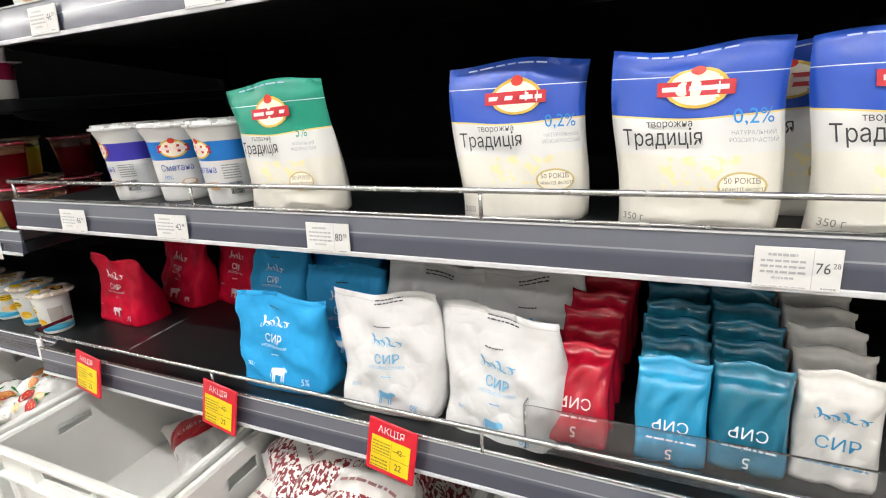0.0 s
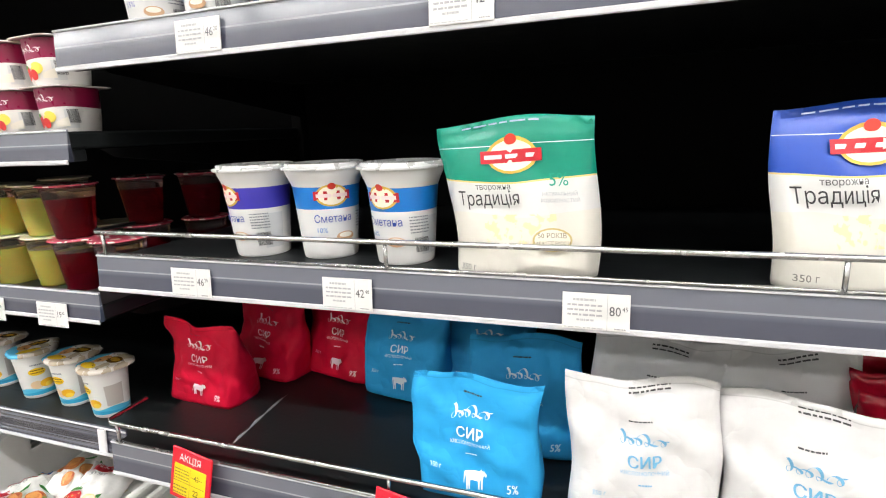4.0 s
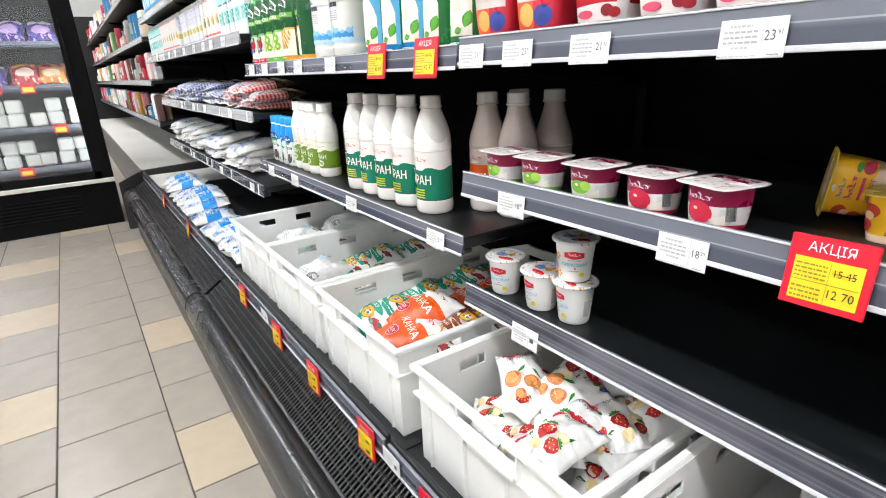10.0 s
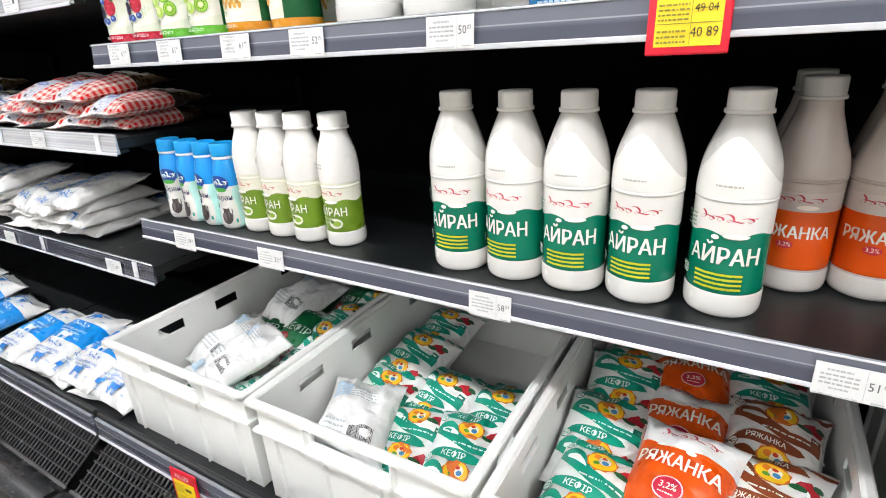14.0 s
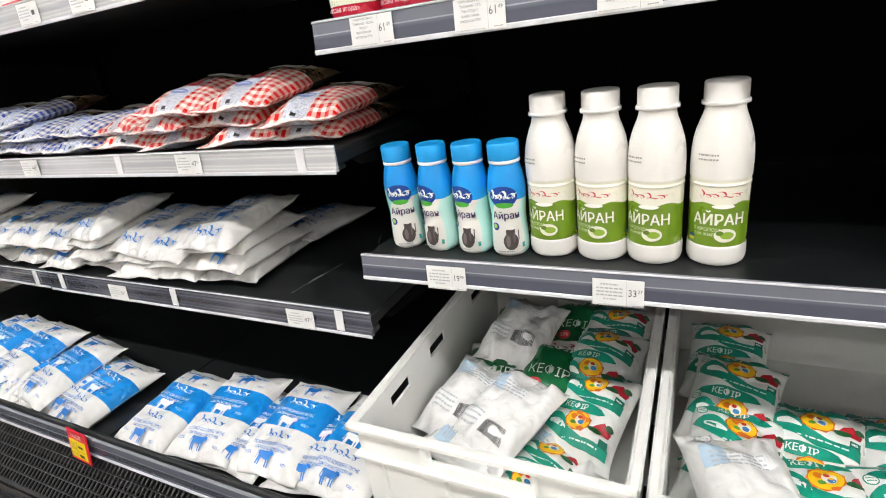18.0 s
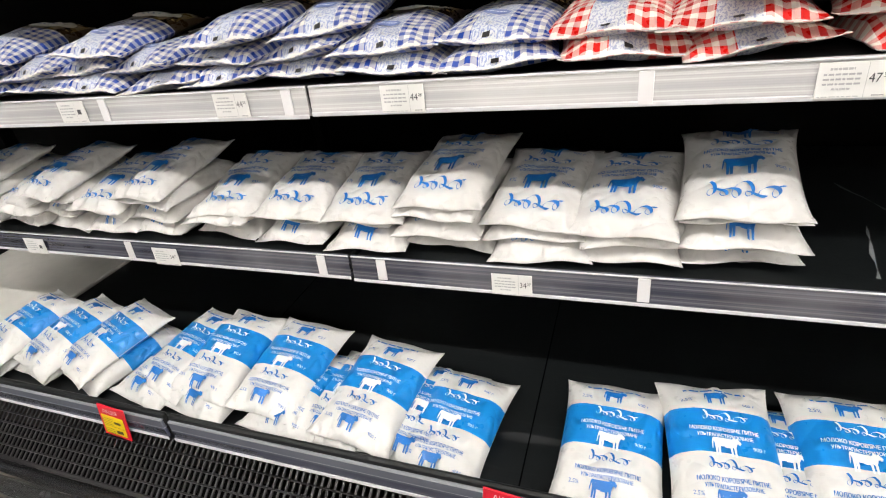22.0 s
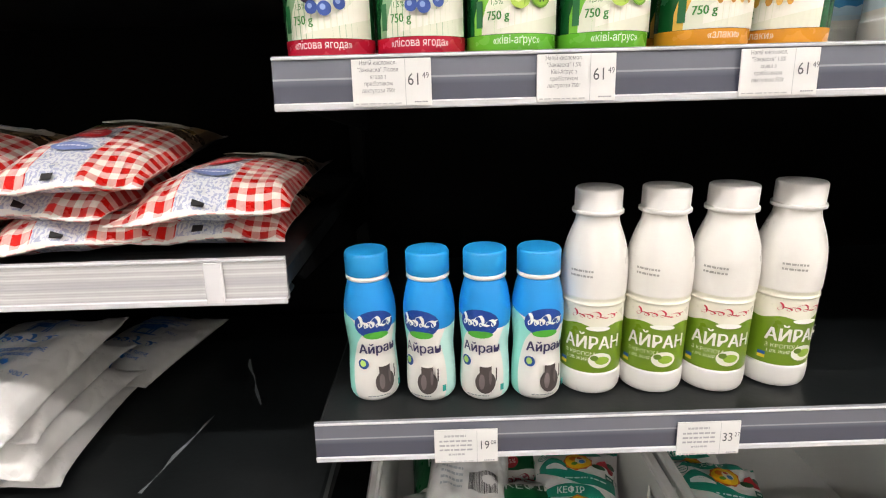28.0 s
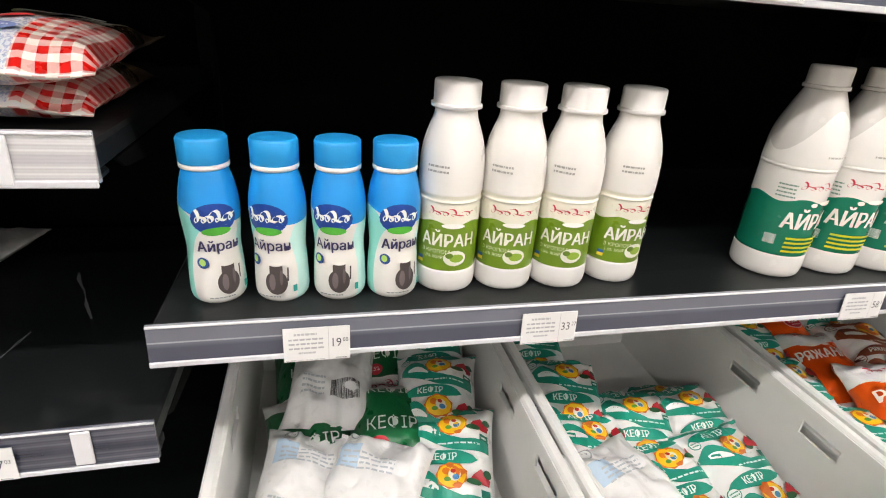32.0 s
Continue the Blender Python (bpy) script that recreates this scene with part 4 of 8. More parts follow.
M_SOUR = {k: printed("sour_cream_cup_" + k, (0.73, 0.73, 0.72), [("rect", 0, 1, 0.56, 0.80, srgb(c)), ("rect", 0.69, 0.80, 0.1, 0.5, srgb("c9ccce"))], 0.3) for k, c in (("purple", "3c36a8"), ("blue", "1673c4"), ("green", "2f8f3f"))}


def sour_cream_cup(k, big=True):
    s = 1.07 if big else 0.86
    h = 0.106 * s
    p = smooth_profile([(0.030 * s, 0), (0.0318 * s, 0.002), (0.0335 * s, 0.02 * s), (0.038 * s, 0.075 * s), (0.0395 * s, 0.085 * s), (0.0445 * s, 0.097 * s), (0.0455 * s, 0.104 * s)], 3)
    art = [("e", 0, 0.0735 * s, 0.019 * s, 0.0125 * s, "d9b44a"), ("e", 0, 0.0735 * s, 0.016 * s, 0.0105 * s, "f3e9d2"), ("r", -0.021 * s, 0.021 * s, 0.0685 * s, 0.0785 * s, "c2202c"), ("r", -0.018 * s, 0.018 * s, 0.0715 * s, 0.0755 * s, "f0d9d4"), ("e", 0, 0.084 * s, 0.005, 0.004, "cf3a2a"), ("t", "Сметана", 0.0125 * s, 0, 0.047 * s, "3450a8", 0.85), ("t", "15%" if k == "purple" else "10%" if k == "blue" else "20%", 0.008 * s, -0.014 * s, 0.034 * s, {"purple": "5a55b0", "blue": "1673c4", "green": "2f8f3f"}[k]), ("e", 0.013 * s, 0.026 * s, 0.011 * s, 0.0055 * s, "cfa57e"), ("e", 0.013 * s, 0.0275 * s, 0.008 * s, 0.003 * s, "f4efe2"), ("bar", 0.034 * s, 0.05 * s, 0.014 * s, 0.03 * s, "3a3a3a"), ("b", 0.03 * s, 0.052 * s, 0.034 * s, 0.054 * s, "7d8288", 6)]
    lid = [(0.0462 * s, 0.1015 * s), (0.0490 * s, 0.1018 * s), (0.0494 * s, 0.1022 * s), (0.0494 * s, 0.1046 * s), (0.0490 * s, 0.105 * s), (0.0455 * s, 0.1052 * s), (0.0452 * s, 0.1056 * s), (0.0450 * s, 0.1086 * s), (0.0446 * s, 0.109 * s), (0.0415 * s, 0.109 * s), (0.041 * s, 0.1086 * s), (0.0405 * s, 0.107 * s), (0.0005, 0.1068 * s)]
    return turned("sour_cream_cup", "white sour cream cup with %s band and clear lid" % k, "cup", [("cup", p, M_SOUR[k], None, ""), ("lid", lid, M_HAZE, None, "hazy clear plastic lid")], art, group="sour cream cups")


M_WASP = printed("honey_cup_print", (0.76, 0.76, 0.74), [("below", 0.20, 0.03, 18.8, 0.6, srgb("53bfe0")), ("below", 0.135, 0.02, 12.6, 1.0, srgb("2fa6d2")), ("below", 0.075, 0, 1, 0, (0.76, 0.76, 0.74)), ("oval", 0.47, 0.30, 0.055, 0.09, srgb("e9c9a0")), ("oval", 0.555, 0.31, 0.06, 0.09, srgb("f0b81a")), ("oval", 0.57, 0.27, 0.035, 0.05, srgb("f6d24a")), ("rect", 0.66, 0.80, 0.24, 0.66, srgb("b9b4ae"))], 0.32)
M_WLID = printed("honey_cup_lid_print", srgb("b8aa94"), [("speckle", 4.0, 0.5, -1, 2, -1, 2, srgb("d8d2c8")), ("oval", 0.02, 0.5, 0.24, 0.7, srgb("5cb4dc")), ("oval", 0.62, 0.66, 0.2, 0.13, srgb("6a4a14")), ("oval", 0.62, 0.67, 0.15, 0.07, srgb("b08a2c")), ("oval", 0.36, 0.56, 0.13, 0.16, srgb("c8935c")), ("oval", 0.42, 0.26, 0.22, 0.10, srgb("e6c030")), ("speckle", 9.0, 0.64, 0.2, 0.9, 0.2, 0.9, srgb("5a4a34"))], 0.22, wrinkle=0.35)


def flat_uv(g, r):
    g.uv = [(0.5 + p[0] / (2 * r), 0.5 + p[1] / (2 * r)) for p in g.v]
    return g


def honey_cup():
    def build(m):
        t = thing("yogurt_cup", "white honey yogurt cup with foil lid and blue band", "cup", m, "honey yogurt cups")
        p = smooth_profile([(0.024, 0), (0.0262, 0.003), (0.0268, 0.012), (0.0318, 0.07), (0.0335, 0.078), (0.0365, 0.084)], 3)
        part("cup", foot(lathe(p), 0.024, 0), M_WASP, t)
        rnd = random.Random(5)
        n, ring = 32, []
        lid = Geo()
        v = [(0, 0, 0.0868)]
        for r, z in ((0.03, 0.0866), (0.0365, 0.0862), (0.0388, 0.0838), (0.0378, 0.080)):
            for k in range(n):
                a = 2 * math.pi * k / n
                ear = 0.006 if r > 0.036 and abs(k - 4) < 3 else 0
                rr = r + ear + (rnd.uniform(-0.0012, 0.0012) if r > 0.036 else 0)
                v.append((rr * math.cos(a), rr * math.sin(a), z + (rnd.uniform(-0.002, 0.002) if r > 0.038 else 0)))
        f = [[0, 1 + k, 1 + (k + 1) % n] for k in range(n)]
        for j in range(3):
            f += [[1 + j * n + k, 1 + (j + 1) * n + k, 1 + (j + 1) * n + (k + 1) % n, 1 + j * n + (k + 1) % n] for k in range(n)]
        lid.add(v, f)
        part("lid", flat_uv(lid, 0.04), M_WLID, t, "crumpled printed foil lid")
        pg, mats = wrap([("e", -0.002, 0.05, 0.0125, 0.007, "f2c81e"), ("b", -0.011, 0.008, 0.046, 0.055, "4a3a1a", 2), ("b", -0.010, 0.012, 0.060, 0.066, "8a8f94", 1)], on_lathe(p))
        tagged(part("print", pg, mats, t), kind="stuff")
        return t
    return Proto(build)


M_SMALL = printed("small_yogurt_cup_print", (0.8, 0.8, 0.78), [("rect", 0.76, 0.84, 0.2, 0.62, srgb("b8b8b4")), ("oval", 0.3, 0.62, 0.06, 0.1, srgb("a8d8e6"))], 0.3)
M_SLID = printed("small_yogurt_lid_print", (0.74, 0.75, 0.76), [("oval", 0.38, 0.55, 0.16, 0.12, srgb("5c9ad4")), ("oval", 0.62, 0.62, 0.1, 0.1, srgb("f0b93a")), ("oval", 0.6, 0.33, 0.2, 0.09, srgb("cc2233")), ("speckle", 9.0, 0.6, 0, 1, 0, 1, srgb("d08a3a"))], 0.25, wrinkle=0.15)


def small_cup():
    def build(m):
        t = thing("yogurt_cup", "small white yogurt cup with printed foil lid", "cup", m, "small yogurt cups")
        p = smooth_profile([(0.0225, 0), (0.0245, 0.002), (0.026, 0.012), (0.0305, 0.058), (0.0315, 0.064), (0.035, 0.068)], 3)
        part("cup", foot(lathe(p), 0.0225, 0), M_SMALL, t)
        lid = foot(lathe([(0.0345, 0.066), (0.0375, 0.0665), (0.0375, 0.069), (0.036, 0.0705), (0.0335, 0.0705), (0.032, 0.069)]), 0.0325, 0.0692)
        part("lid", flat_uv(lid, 0.037), M_SLID, t)
        art = [("band", sweep(-0.017, 0.015, lambda q: 0.0425 + 0.0012 * math.cos(6.28 * q), lambda q: 0.0535 - 0.0012 * math.cos(6.28 * q)), "d22038"), ("s", -0.001, 0.048, 0.022, 0.007, "f6e4e4"), ("b", -0.010, 0.010, 0.038, 0.0405, "7a8a90", 1), *bold("СИРКОВИЙ", 0.0078, 0.0, 0.0315, "74c0dc", 0.95), ("b", -0.012, 0.008, 0.019, 0.0225, "8f989c", 1), ("e", 0.012, 0.015, 0.005, 0.004, "f0d83a"), ("e", 0.001, 0.0255, 0.0014, 0.0014, "d22038")]
        for cx, cy, r in ((-0.03, 0.044, 0.0042), (-0.026, 0.014, 0.0045), (-0.05, 0.035, 0.004)):
            art += [("e", cx + r * math.cos(1.257 * k), cy + r * math.sin(1.257 * k), 0.45 * r, 0.45 * r, "e88a34") for k in range(5)] + [("e", cx, cy, 0.4 * r, 0.4 * r, "f2c84a")]
        art += [("e", -0.042, 0.024, 0.008, 0.007, "3f8fd0"), ("e", -0.038, 0.018, 0.007, 0.006, "ee8a2c"), ("e", -0.047, 0.03, 0.004, 0.005, "58a4de"), ("e", -0.05, 0.018, 0.004, 0.003, "d23a6a"), ("e", -0.043, 0.012, 0.006, 0.002, "6aa83a")]
        pg, mats = wrap(art, on_lathe(p))
        tagged(part("print", pg, mats, t), kind="stuff")
        return t
    return Proto(build)


def jelly_cup(name, col, label):
    nn = Nodes("jelly_" + name)
    mat_liquid = nn.done(col, n_rough(nn), 0, 0.5, Transmission_Weight=0.68 if name == "yellow" else 0.82, IOR=1.2, Subsurface_Weight=0.6 if name == "yellow" else 0.3, Subsurface_Scale=0.03)
    rim = clear_material("jelly_rim_" + name, tuple(0.55 + 0.45 * c ** 0.5 for c in col), 0.04, 0.97)
    lidcol = "c8566a" if name != "yellow" else "c9c7a8"
    M = printed("jelly_lid_" + name, srgb(lidcol), [("speckle", 5.0, 0.56, -1, 2, -1, 2, srgb("e7d6cf"))], 0.2, wrinkle=0.2)

    def build(m):
        t = thing("jelly_cup", label, "cup", m, "fruit jelly cups")
        liq = [(0.0255, 0.0), (0.0268, 0.002), (0.0268, 0.004), (0.0262, 0.0055), (0.0276, 0.011), (0.0328, 0.054), (0.0334, 0.0578), (0.0328, 0.0588)]
        p = [(0.0335, 0.0585), (0.0344, 0.066), (0.0350, 0.0715), (0.0357, 0.0745), (0.0362, 0.0757), (0.0385, 0.0768)]
        part("jelly", foot(foot(lathe(liq, 28), 0.0255, 0), 0.0328, 0.0588), mat_liquid, t)
        part("cup_rim", lathe(p, 28), rim, t, "clear plastic rim")
        lid = foot(lathe([(0.037, 0.076), (0.0405, 0.0766), (0.0405, 0.0778), (0.0385, 0.079), (0.0355, 0.0784)], 28), 0.0357, 0.0784)
        part("lid", flat_uv(lid, 0.04), M, t, "peel-off foil lid")
        return t
    return Proto(build)


def n_rough(nn):
    return nn.math("ADD", 0.06, nn.math("MULTIPLY", nn.noise(40, 3), 0.06))


def squared(p, sx, sy):
    """Round made squarish by a power p, with its own width and depth."""
    def f(x, y, z, r):
        a = math.atan2(y, x)
        k = 1.0 / (abs(math.cos(a)) ** p + abs(math.sin(a)) ** p) ** (1.0 / p)
        return x * k * sx, y * k * sy
    return f


tub_shape, round_cup, square_lid = squared(5, 1.08, 0.92), squared(2.5, 1.0, 1.0), squared(7, 1.0, 1.0)


def tub(kind, base, items, art, label, lidcol, h=0.062, r=0.037, group="yogurt tubs", edge="8c1644", cup=None):
    mat = printed("tub_print_" + kind, base, items, 0.28)
    M = printed("tub_lid_" + kind, srgb(lidcol), [("rect", 0.16, 0.84, 0.62, 0.86, srgb(edge)), ("oval", 0.5, 0.42, 0.3, 0.16, (0.7, 0.68, 0.65)), ("speckle", 7.0, 0.58, 0.1, 0.9, 0.1, 0.9, srgb("b8a8a0"))], 0.25, wrinkle=0.1)

    def build(m):
        t = thing("yogurt_tub", label, "yogurt", m, group)
        p = smooth_profile([(r * 0.82, 0), (r * 0.86, 0.002), (r * 0.93, h * 0.35), (r * 0.985, h * 0.84), (r, h * 0.93)], 3)
        part("tub", foot(lathe(p, 32, cup or tub_shape), 0.0005, 0), mat, t)
        lid = lathe([(r * 1.02, h * 0.935), (r * 1.155, h * 0.94), (r * 1.165, h * 0.945), (r * 1.165, h * 0.958), (r * 1.155, h * 0.965), (r * 1.0, h * 0.972), (0.0005, h * 0.978)], 32, square_lid if cup else tub_shape)
        part("lid", flat_uv(lid, r * 1.2), M, t)
        if art:
            pg, mats = wrap(art, on_lathe(p, 0, cup or tub_shape))
            tagged(part("print", pg, mats, t), kind="stuff")
        return t
    return Proto(build)

# ---------------------------------------------------------------- front grille and deck lip
M_GRILLE = plain("grille_metal", (0.05, 0.05, 0.052), 0.35, 0.3, vary=0.3)


def front_grille():
    g = Geo()
    x = XE + 0.02
    while x < 2.48:
        if not -2.51 < x < -2.485:
            g.join(run([(-0.189, 0.4035), (-0.187, 0.4015), (-0.2705, 0.3465), (-0.2725, 0.3485)], x, x + 0.0042))
        x += 0.0125
    tagged(part("vent_slats", g, M_GRILLE, CAB, "fine dark grille slats"), kind="stuff")
    for y, z in ((-0.189, 0.405), (-0.2065, 0.393), (-0.223, 0.382), (-0.2395, 0.371), (-0.256, 0.360), (-0.2725, 0.349)):
        for x0, x1 in ((-2.485, 2.49), (XE, -2.51)):
            part("vent_bar", box(x0, x1, y - 0.0015, y + 0.0015, z - 0.002, z + 0.001, 0.0005), M_BLACK, CAB)
    part("vent_tray", box(XE, 2.49, -0.272, -0.185, 0.32, 0.325), M_BACK, CAB)
    for k in range(-6, 2):
        x0, x1 = 1.25 * k + 0.004, 1.25 * k + 1.246
        if x0 < XE:
            x0 = XE
        if x1 - x0 < 0.1:
            continue
        lp = part("deck_lip", box(x0, x1, -0.1895, -0.1805, 0.41, 0.47, 0.003), M_SHELF, CAB, "dark front lip with price rail")
        part("price_rail", box(x0 + 0.003, x1 - 0.003, -0.197, -0.19, 0.418, 0.462, 0.002), M_RAIL, lp)
        part("rail_edge", box(x0 + 0.003, x1 - 0.003, -0.1995, -0.1972, 0.414, 0.422, 0.001), M_LIP, lp)


front_grille()

# ---------------------------------------------------------------- price tags
M_CARD = plain("price_card", (0.74, 0.74, 0.73), 0.5, vary=0.04)
M_PROMO = plain("promo_holder", srgb("d3142f"), 0.3, vary=0.06)
M_YELLOW = plain("promo_card", srgb("f0d31c"), 0.5, vary=0.05)


def price_tag(x, z, price="", y=-0.0085, w=0.06, h=0.0345, tilt=-5.0, lines=()):
    """x: left edge, z: top edge."""
    t = thing("price_tag", "white paper price tag on the shelf rail", "price tag", pose(x + w / 2, y, z - h / 2, tilt), "price tags")
    part("card", box(-w / 2, w / 2, -0.0006, 0.0006, -h / 2, h / 2, 0.0002), M_CARD, t)
    art = [("b", -w * 0.34, w * 0.0, h * 0.24, h * 0.40, "b2b4b6", 1), ("b", -w * 0.42, w * 0.1, -h * 0.16, h * 0.24, "aaacaf", 3), ("b", -w * 0.28, -w * 0.02, -h * 0.30, -h * 0.16, "b2b4b6", 1), ("b", -w * 0.47, w * 0.14, -h * 0.47, -h * 0.41, "b2b4b6", 1), ("r", w * 0.17, w * 0.176, -h * 0.48, h * 0.48, "a8aaac"), ("b", w * 0.28, w * 0.46, -h * 0.46, -h * 0.38, "8f9194", 1)]
    if lines:
        art = art[3:] + [("t", ln, 0.0044, -w * 0.165, h * (0.41 - 0.145 * k), "6a6c70", 0.8) for k, ln in enumerate(lines)]
    if price:
        a, b = price.split()
        art += [("t", a, 0.0125, w * 0.285, h * 0.04, "4a4c50", 0.85), ("t", b, 0.0062, w * 0.43, h * 0.12, "4a4c50", 0.85)]
    else:
        art += [("r", w * 0.24, w * 0.38, -h * 0.1, h * 0.12, "4a4c50")]
    pg, mats = wrap(art, on_plane(-0.0007))
    tagged(part("print", pg, mats, t), kind="stuff")


def promo(x, z, y=-0.009, old="", price="", turn=0.0, w=0.067, h=0.067, tilt=-8.0, roll=0.0):
    """x: left edge, z: top edge; a red plastic holder with a yellow card."""
    t = thing("promo_tag", "red plastic promotion frame with yellow price card", "price tag", pose(x + w / 2, y - 0.004, z - h / 2, tilt, roll, turn), "red promotion tags")
    part("frame", box(-w / 2, w / 2, -0.0016, 0.0016, -h / 2, h / 2, 0.0012), M_PROMO, t)
    part("card", box(-w * 0.40, w * 0.40, -0.0026, -0.0018, -h * 0.40, h * 0.20, 0.0002), M_YELLOW, t)
    art = [("t", "АКЦІЯ", 0.0125, 0, h * 0.345, "f8eef0", 0.95), ("b", -w * 0.37, w * 0.0, -h * 0.1, h * 0.14, "8d8428", 4), ("r", -w * 0.39, w * 0.39, -h * 0.125, -h * 0.115, "8a7f20"), ("r", w * 0.03, w * 0.036, -h * 0.38, h * 0.18, "8a7f20"), ("b", -w * 0.37, w * 0.0, -h * 0.38, -h * 0.18, "8d8428", 3)]
    if price:
        art += [("t", old, 0.0095, w * 0.2, h * 0.05, "33321c", 0.85), ("t", price, 0.0115, w * 0.2, -h * 0.24, "33321c", 0.85), ("r", w * 0.06, w * 0.34, h * 0.046, h * 0.054, "33321c")]
    else:
        art += [("r", w * 0.08, w * 0.32, h * 0.0, h * 0.08, "4d4a20"), ("r", w * 0.08, w * 0.32, -h * 0.3, -h * 0.2, "33321c")]
    pg, mats = wrap(art, on_plane(-0.0027))
    tagged(part("print", pg, mats, t), kind="stuff")


for x, p in ((0.195, "46 20"), (0.486, "42 48"), (0.767, "33 35"), (1.1, "")):
    price_tag(x, 1.256, p)
for x, p in ((0.134, "46 20"), (0.348, "42 48"), (0.606, "80 45"), (1.062, "76 28")):
    price_tag(x, 0.980, p)
price_tag(0.98, 0.727, "", y=-0.0455)
for x, p in ((-1.24, "21 32"), (-1.136, "23 91"), (-1.009, "21 32"), (-0.82, "23 91"), (-0.624, "18 29"), (-0.461, "18 29"), (-0.206, "18 29")):
    price_tag(x, 1.138, p)
for x, p in ((-1.148, "18 29"), (-0.863, "18 29"), (-0.425, "19 80"), (-0.255, "19 80"), (-0.125, "19 80")):
    price_tag(x, 0.918, p)
price_tag(-1.114, 0.702, "")
for x, p, kind in ((-2.43, "61 49", ("Лісова", "ягода з")), (-2.29, "61 49", ("1,5%", "Ківі-Аґрус з")), (-2.135, "61 49", ("1,5%", "злаки з")), (-1.997, "52 35", ()), (-1.783, "50 05", ())):
    price_tag(x, 1.138, p, lines=("Напій кисломол.", "\"Закваска\" " + kind[0], kind[1], "пребіотиком", "лактулози 750г") if kind else ())
for x, p in ((-2.378, "19 08"), (-2.147, "33 27"), (-1.743, "58 53"), (-1.366, "51 02")):
    price_tag(x, 0.808, p)
for x, p in ((-3.575, "44 08"), (-3.305, "44 08"), (-2.828, "47 52"), (-3.9, "")):
    price_tag(x, 0.979, p)
for x, p in ((-3.84, "34 37"), (-3.18, "34 37"), (-2.674, "47 03"), (-4.2, "")):
    price_tag(x, 0.702, p)
for x in (-2.75, -2.95, -3.1, -3.3, -3.55, -3.8, -4.0, -4.2, -4.45, -4.7):
    price_tag(x, 1.245, "")
price_tag(-2.0, 0.458, "", y=-0.202, tilt=0)
price_tag(-1.25, 0.458, "", y=-0.202, tilt=0)
promo(-0.725, 0.951, old="15 45", price="12 70", turn=3)
promo(-0.580, 0.951, old="15 47", price="12 70", turn=-4)
promo(-0.588, 0.742, old="25", price="18", turn=-6, roll=7, tilt=-14)
promo(-1.545, 1.156, old="49 04", price="40 89", turn=4)
promo(-1.365, 1.156, old="50 76", price="42 37", turn=4)
for x in (0.122, 0.408, 0.681):
    promo(x, 0.752, y=-0.043, turn=-5, roll=6, tilt=-10, price="22", old="42")
for x in (-2.235, -1.888, -1.623, -1.35, -1.12, -0.867, -0.735, -0.45, -0.1, 0.3):
    promo(x, 0.463, y=-0.201, turn=2, h=0.072, tilt=-3, roll=-2)
promo(-3.165, 0.476, y=-0.201, turn=-2, roll=4, h=0.072)
promo(-3.905, 0.476, y=-0.201, turn=-2, roll=4, h=0.072)


# clear clips on the shiny rails
M_CLIP = plain("clip_plastic", (0.72, 0.72, 0.74), 0.15, vary=0.1)


def rail_clip(x, z):
    t = thing("rail_clip", "small clear plastic clip on the price rail", "clip", pose(x, -0.0065, z - 0.020, -5), "rail clips")
    part("clip", box(-0.008, 0.008, -0.0015, 0.0012, -0.018, 0.018, 0.0008), M_CLIP, t)


for x in (-2.56, -2.97, -3.36, -3.47, -3.9):
    rail_clip(x, ZD[2])
for x in (-2.56, -2.985, -3.45, -3.8):
    rail_clip(x, ZD[1])
rail_clip(-0.32, ZB[2])
rail_clip(-0.05, ZB[2])


# ---------------------------------------------------------------- crates
def slotted(xa, xb, ys, zs):
    """An upright plate in the y-z plane, with every second field of its middle row left open."""
    ny, nz = len(ys), len(zs)
    g, n = Geo(), ny * nz
    v = [(x, y, z) for x in (xa, xb) for y in ys for z in zs]
    full = {(i, j) for i in range(ny - 1) for j in range(nz - 1) if not (j == 1 and i % 2 == 1)}
    f = []
    for i, j in sorted(full):
        q = [i * nz + j, (i + 1) * nz + j, (i + 1) * nz + j + 1, i * nz + j + 1]
        f += [q[::-1], [n + k for k in q]]
        for (di, dj), a, b in (((0, -1), q[0], q[1]), ((1, 0), q[1], q[2]), ((0, 1), q[2], q[3]), ((-1, 0), q[3], q[0])):
            if (i + di, j + dj) not in full:
                f.append([a, b, n + b, n + a])
    return g.add(v, f, None, 0, False)


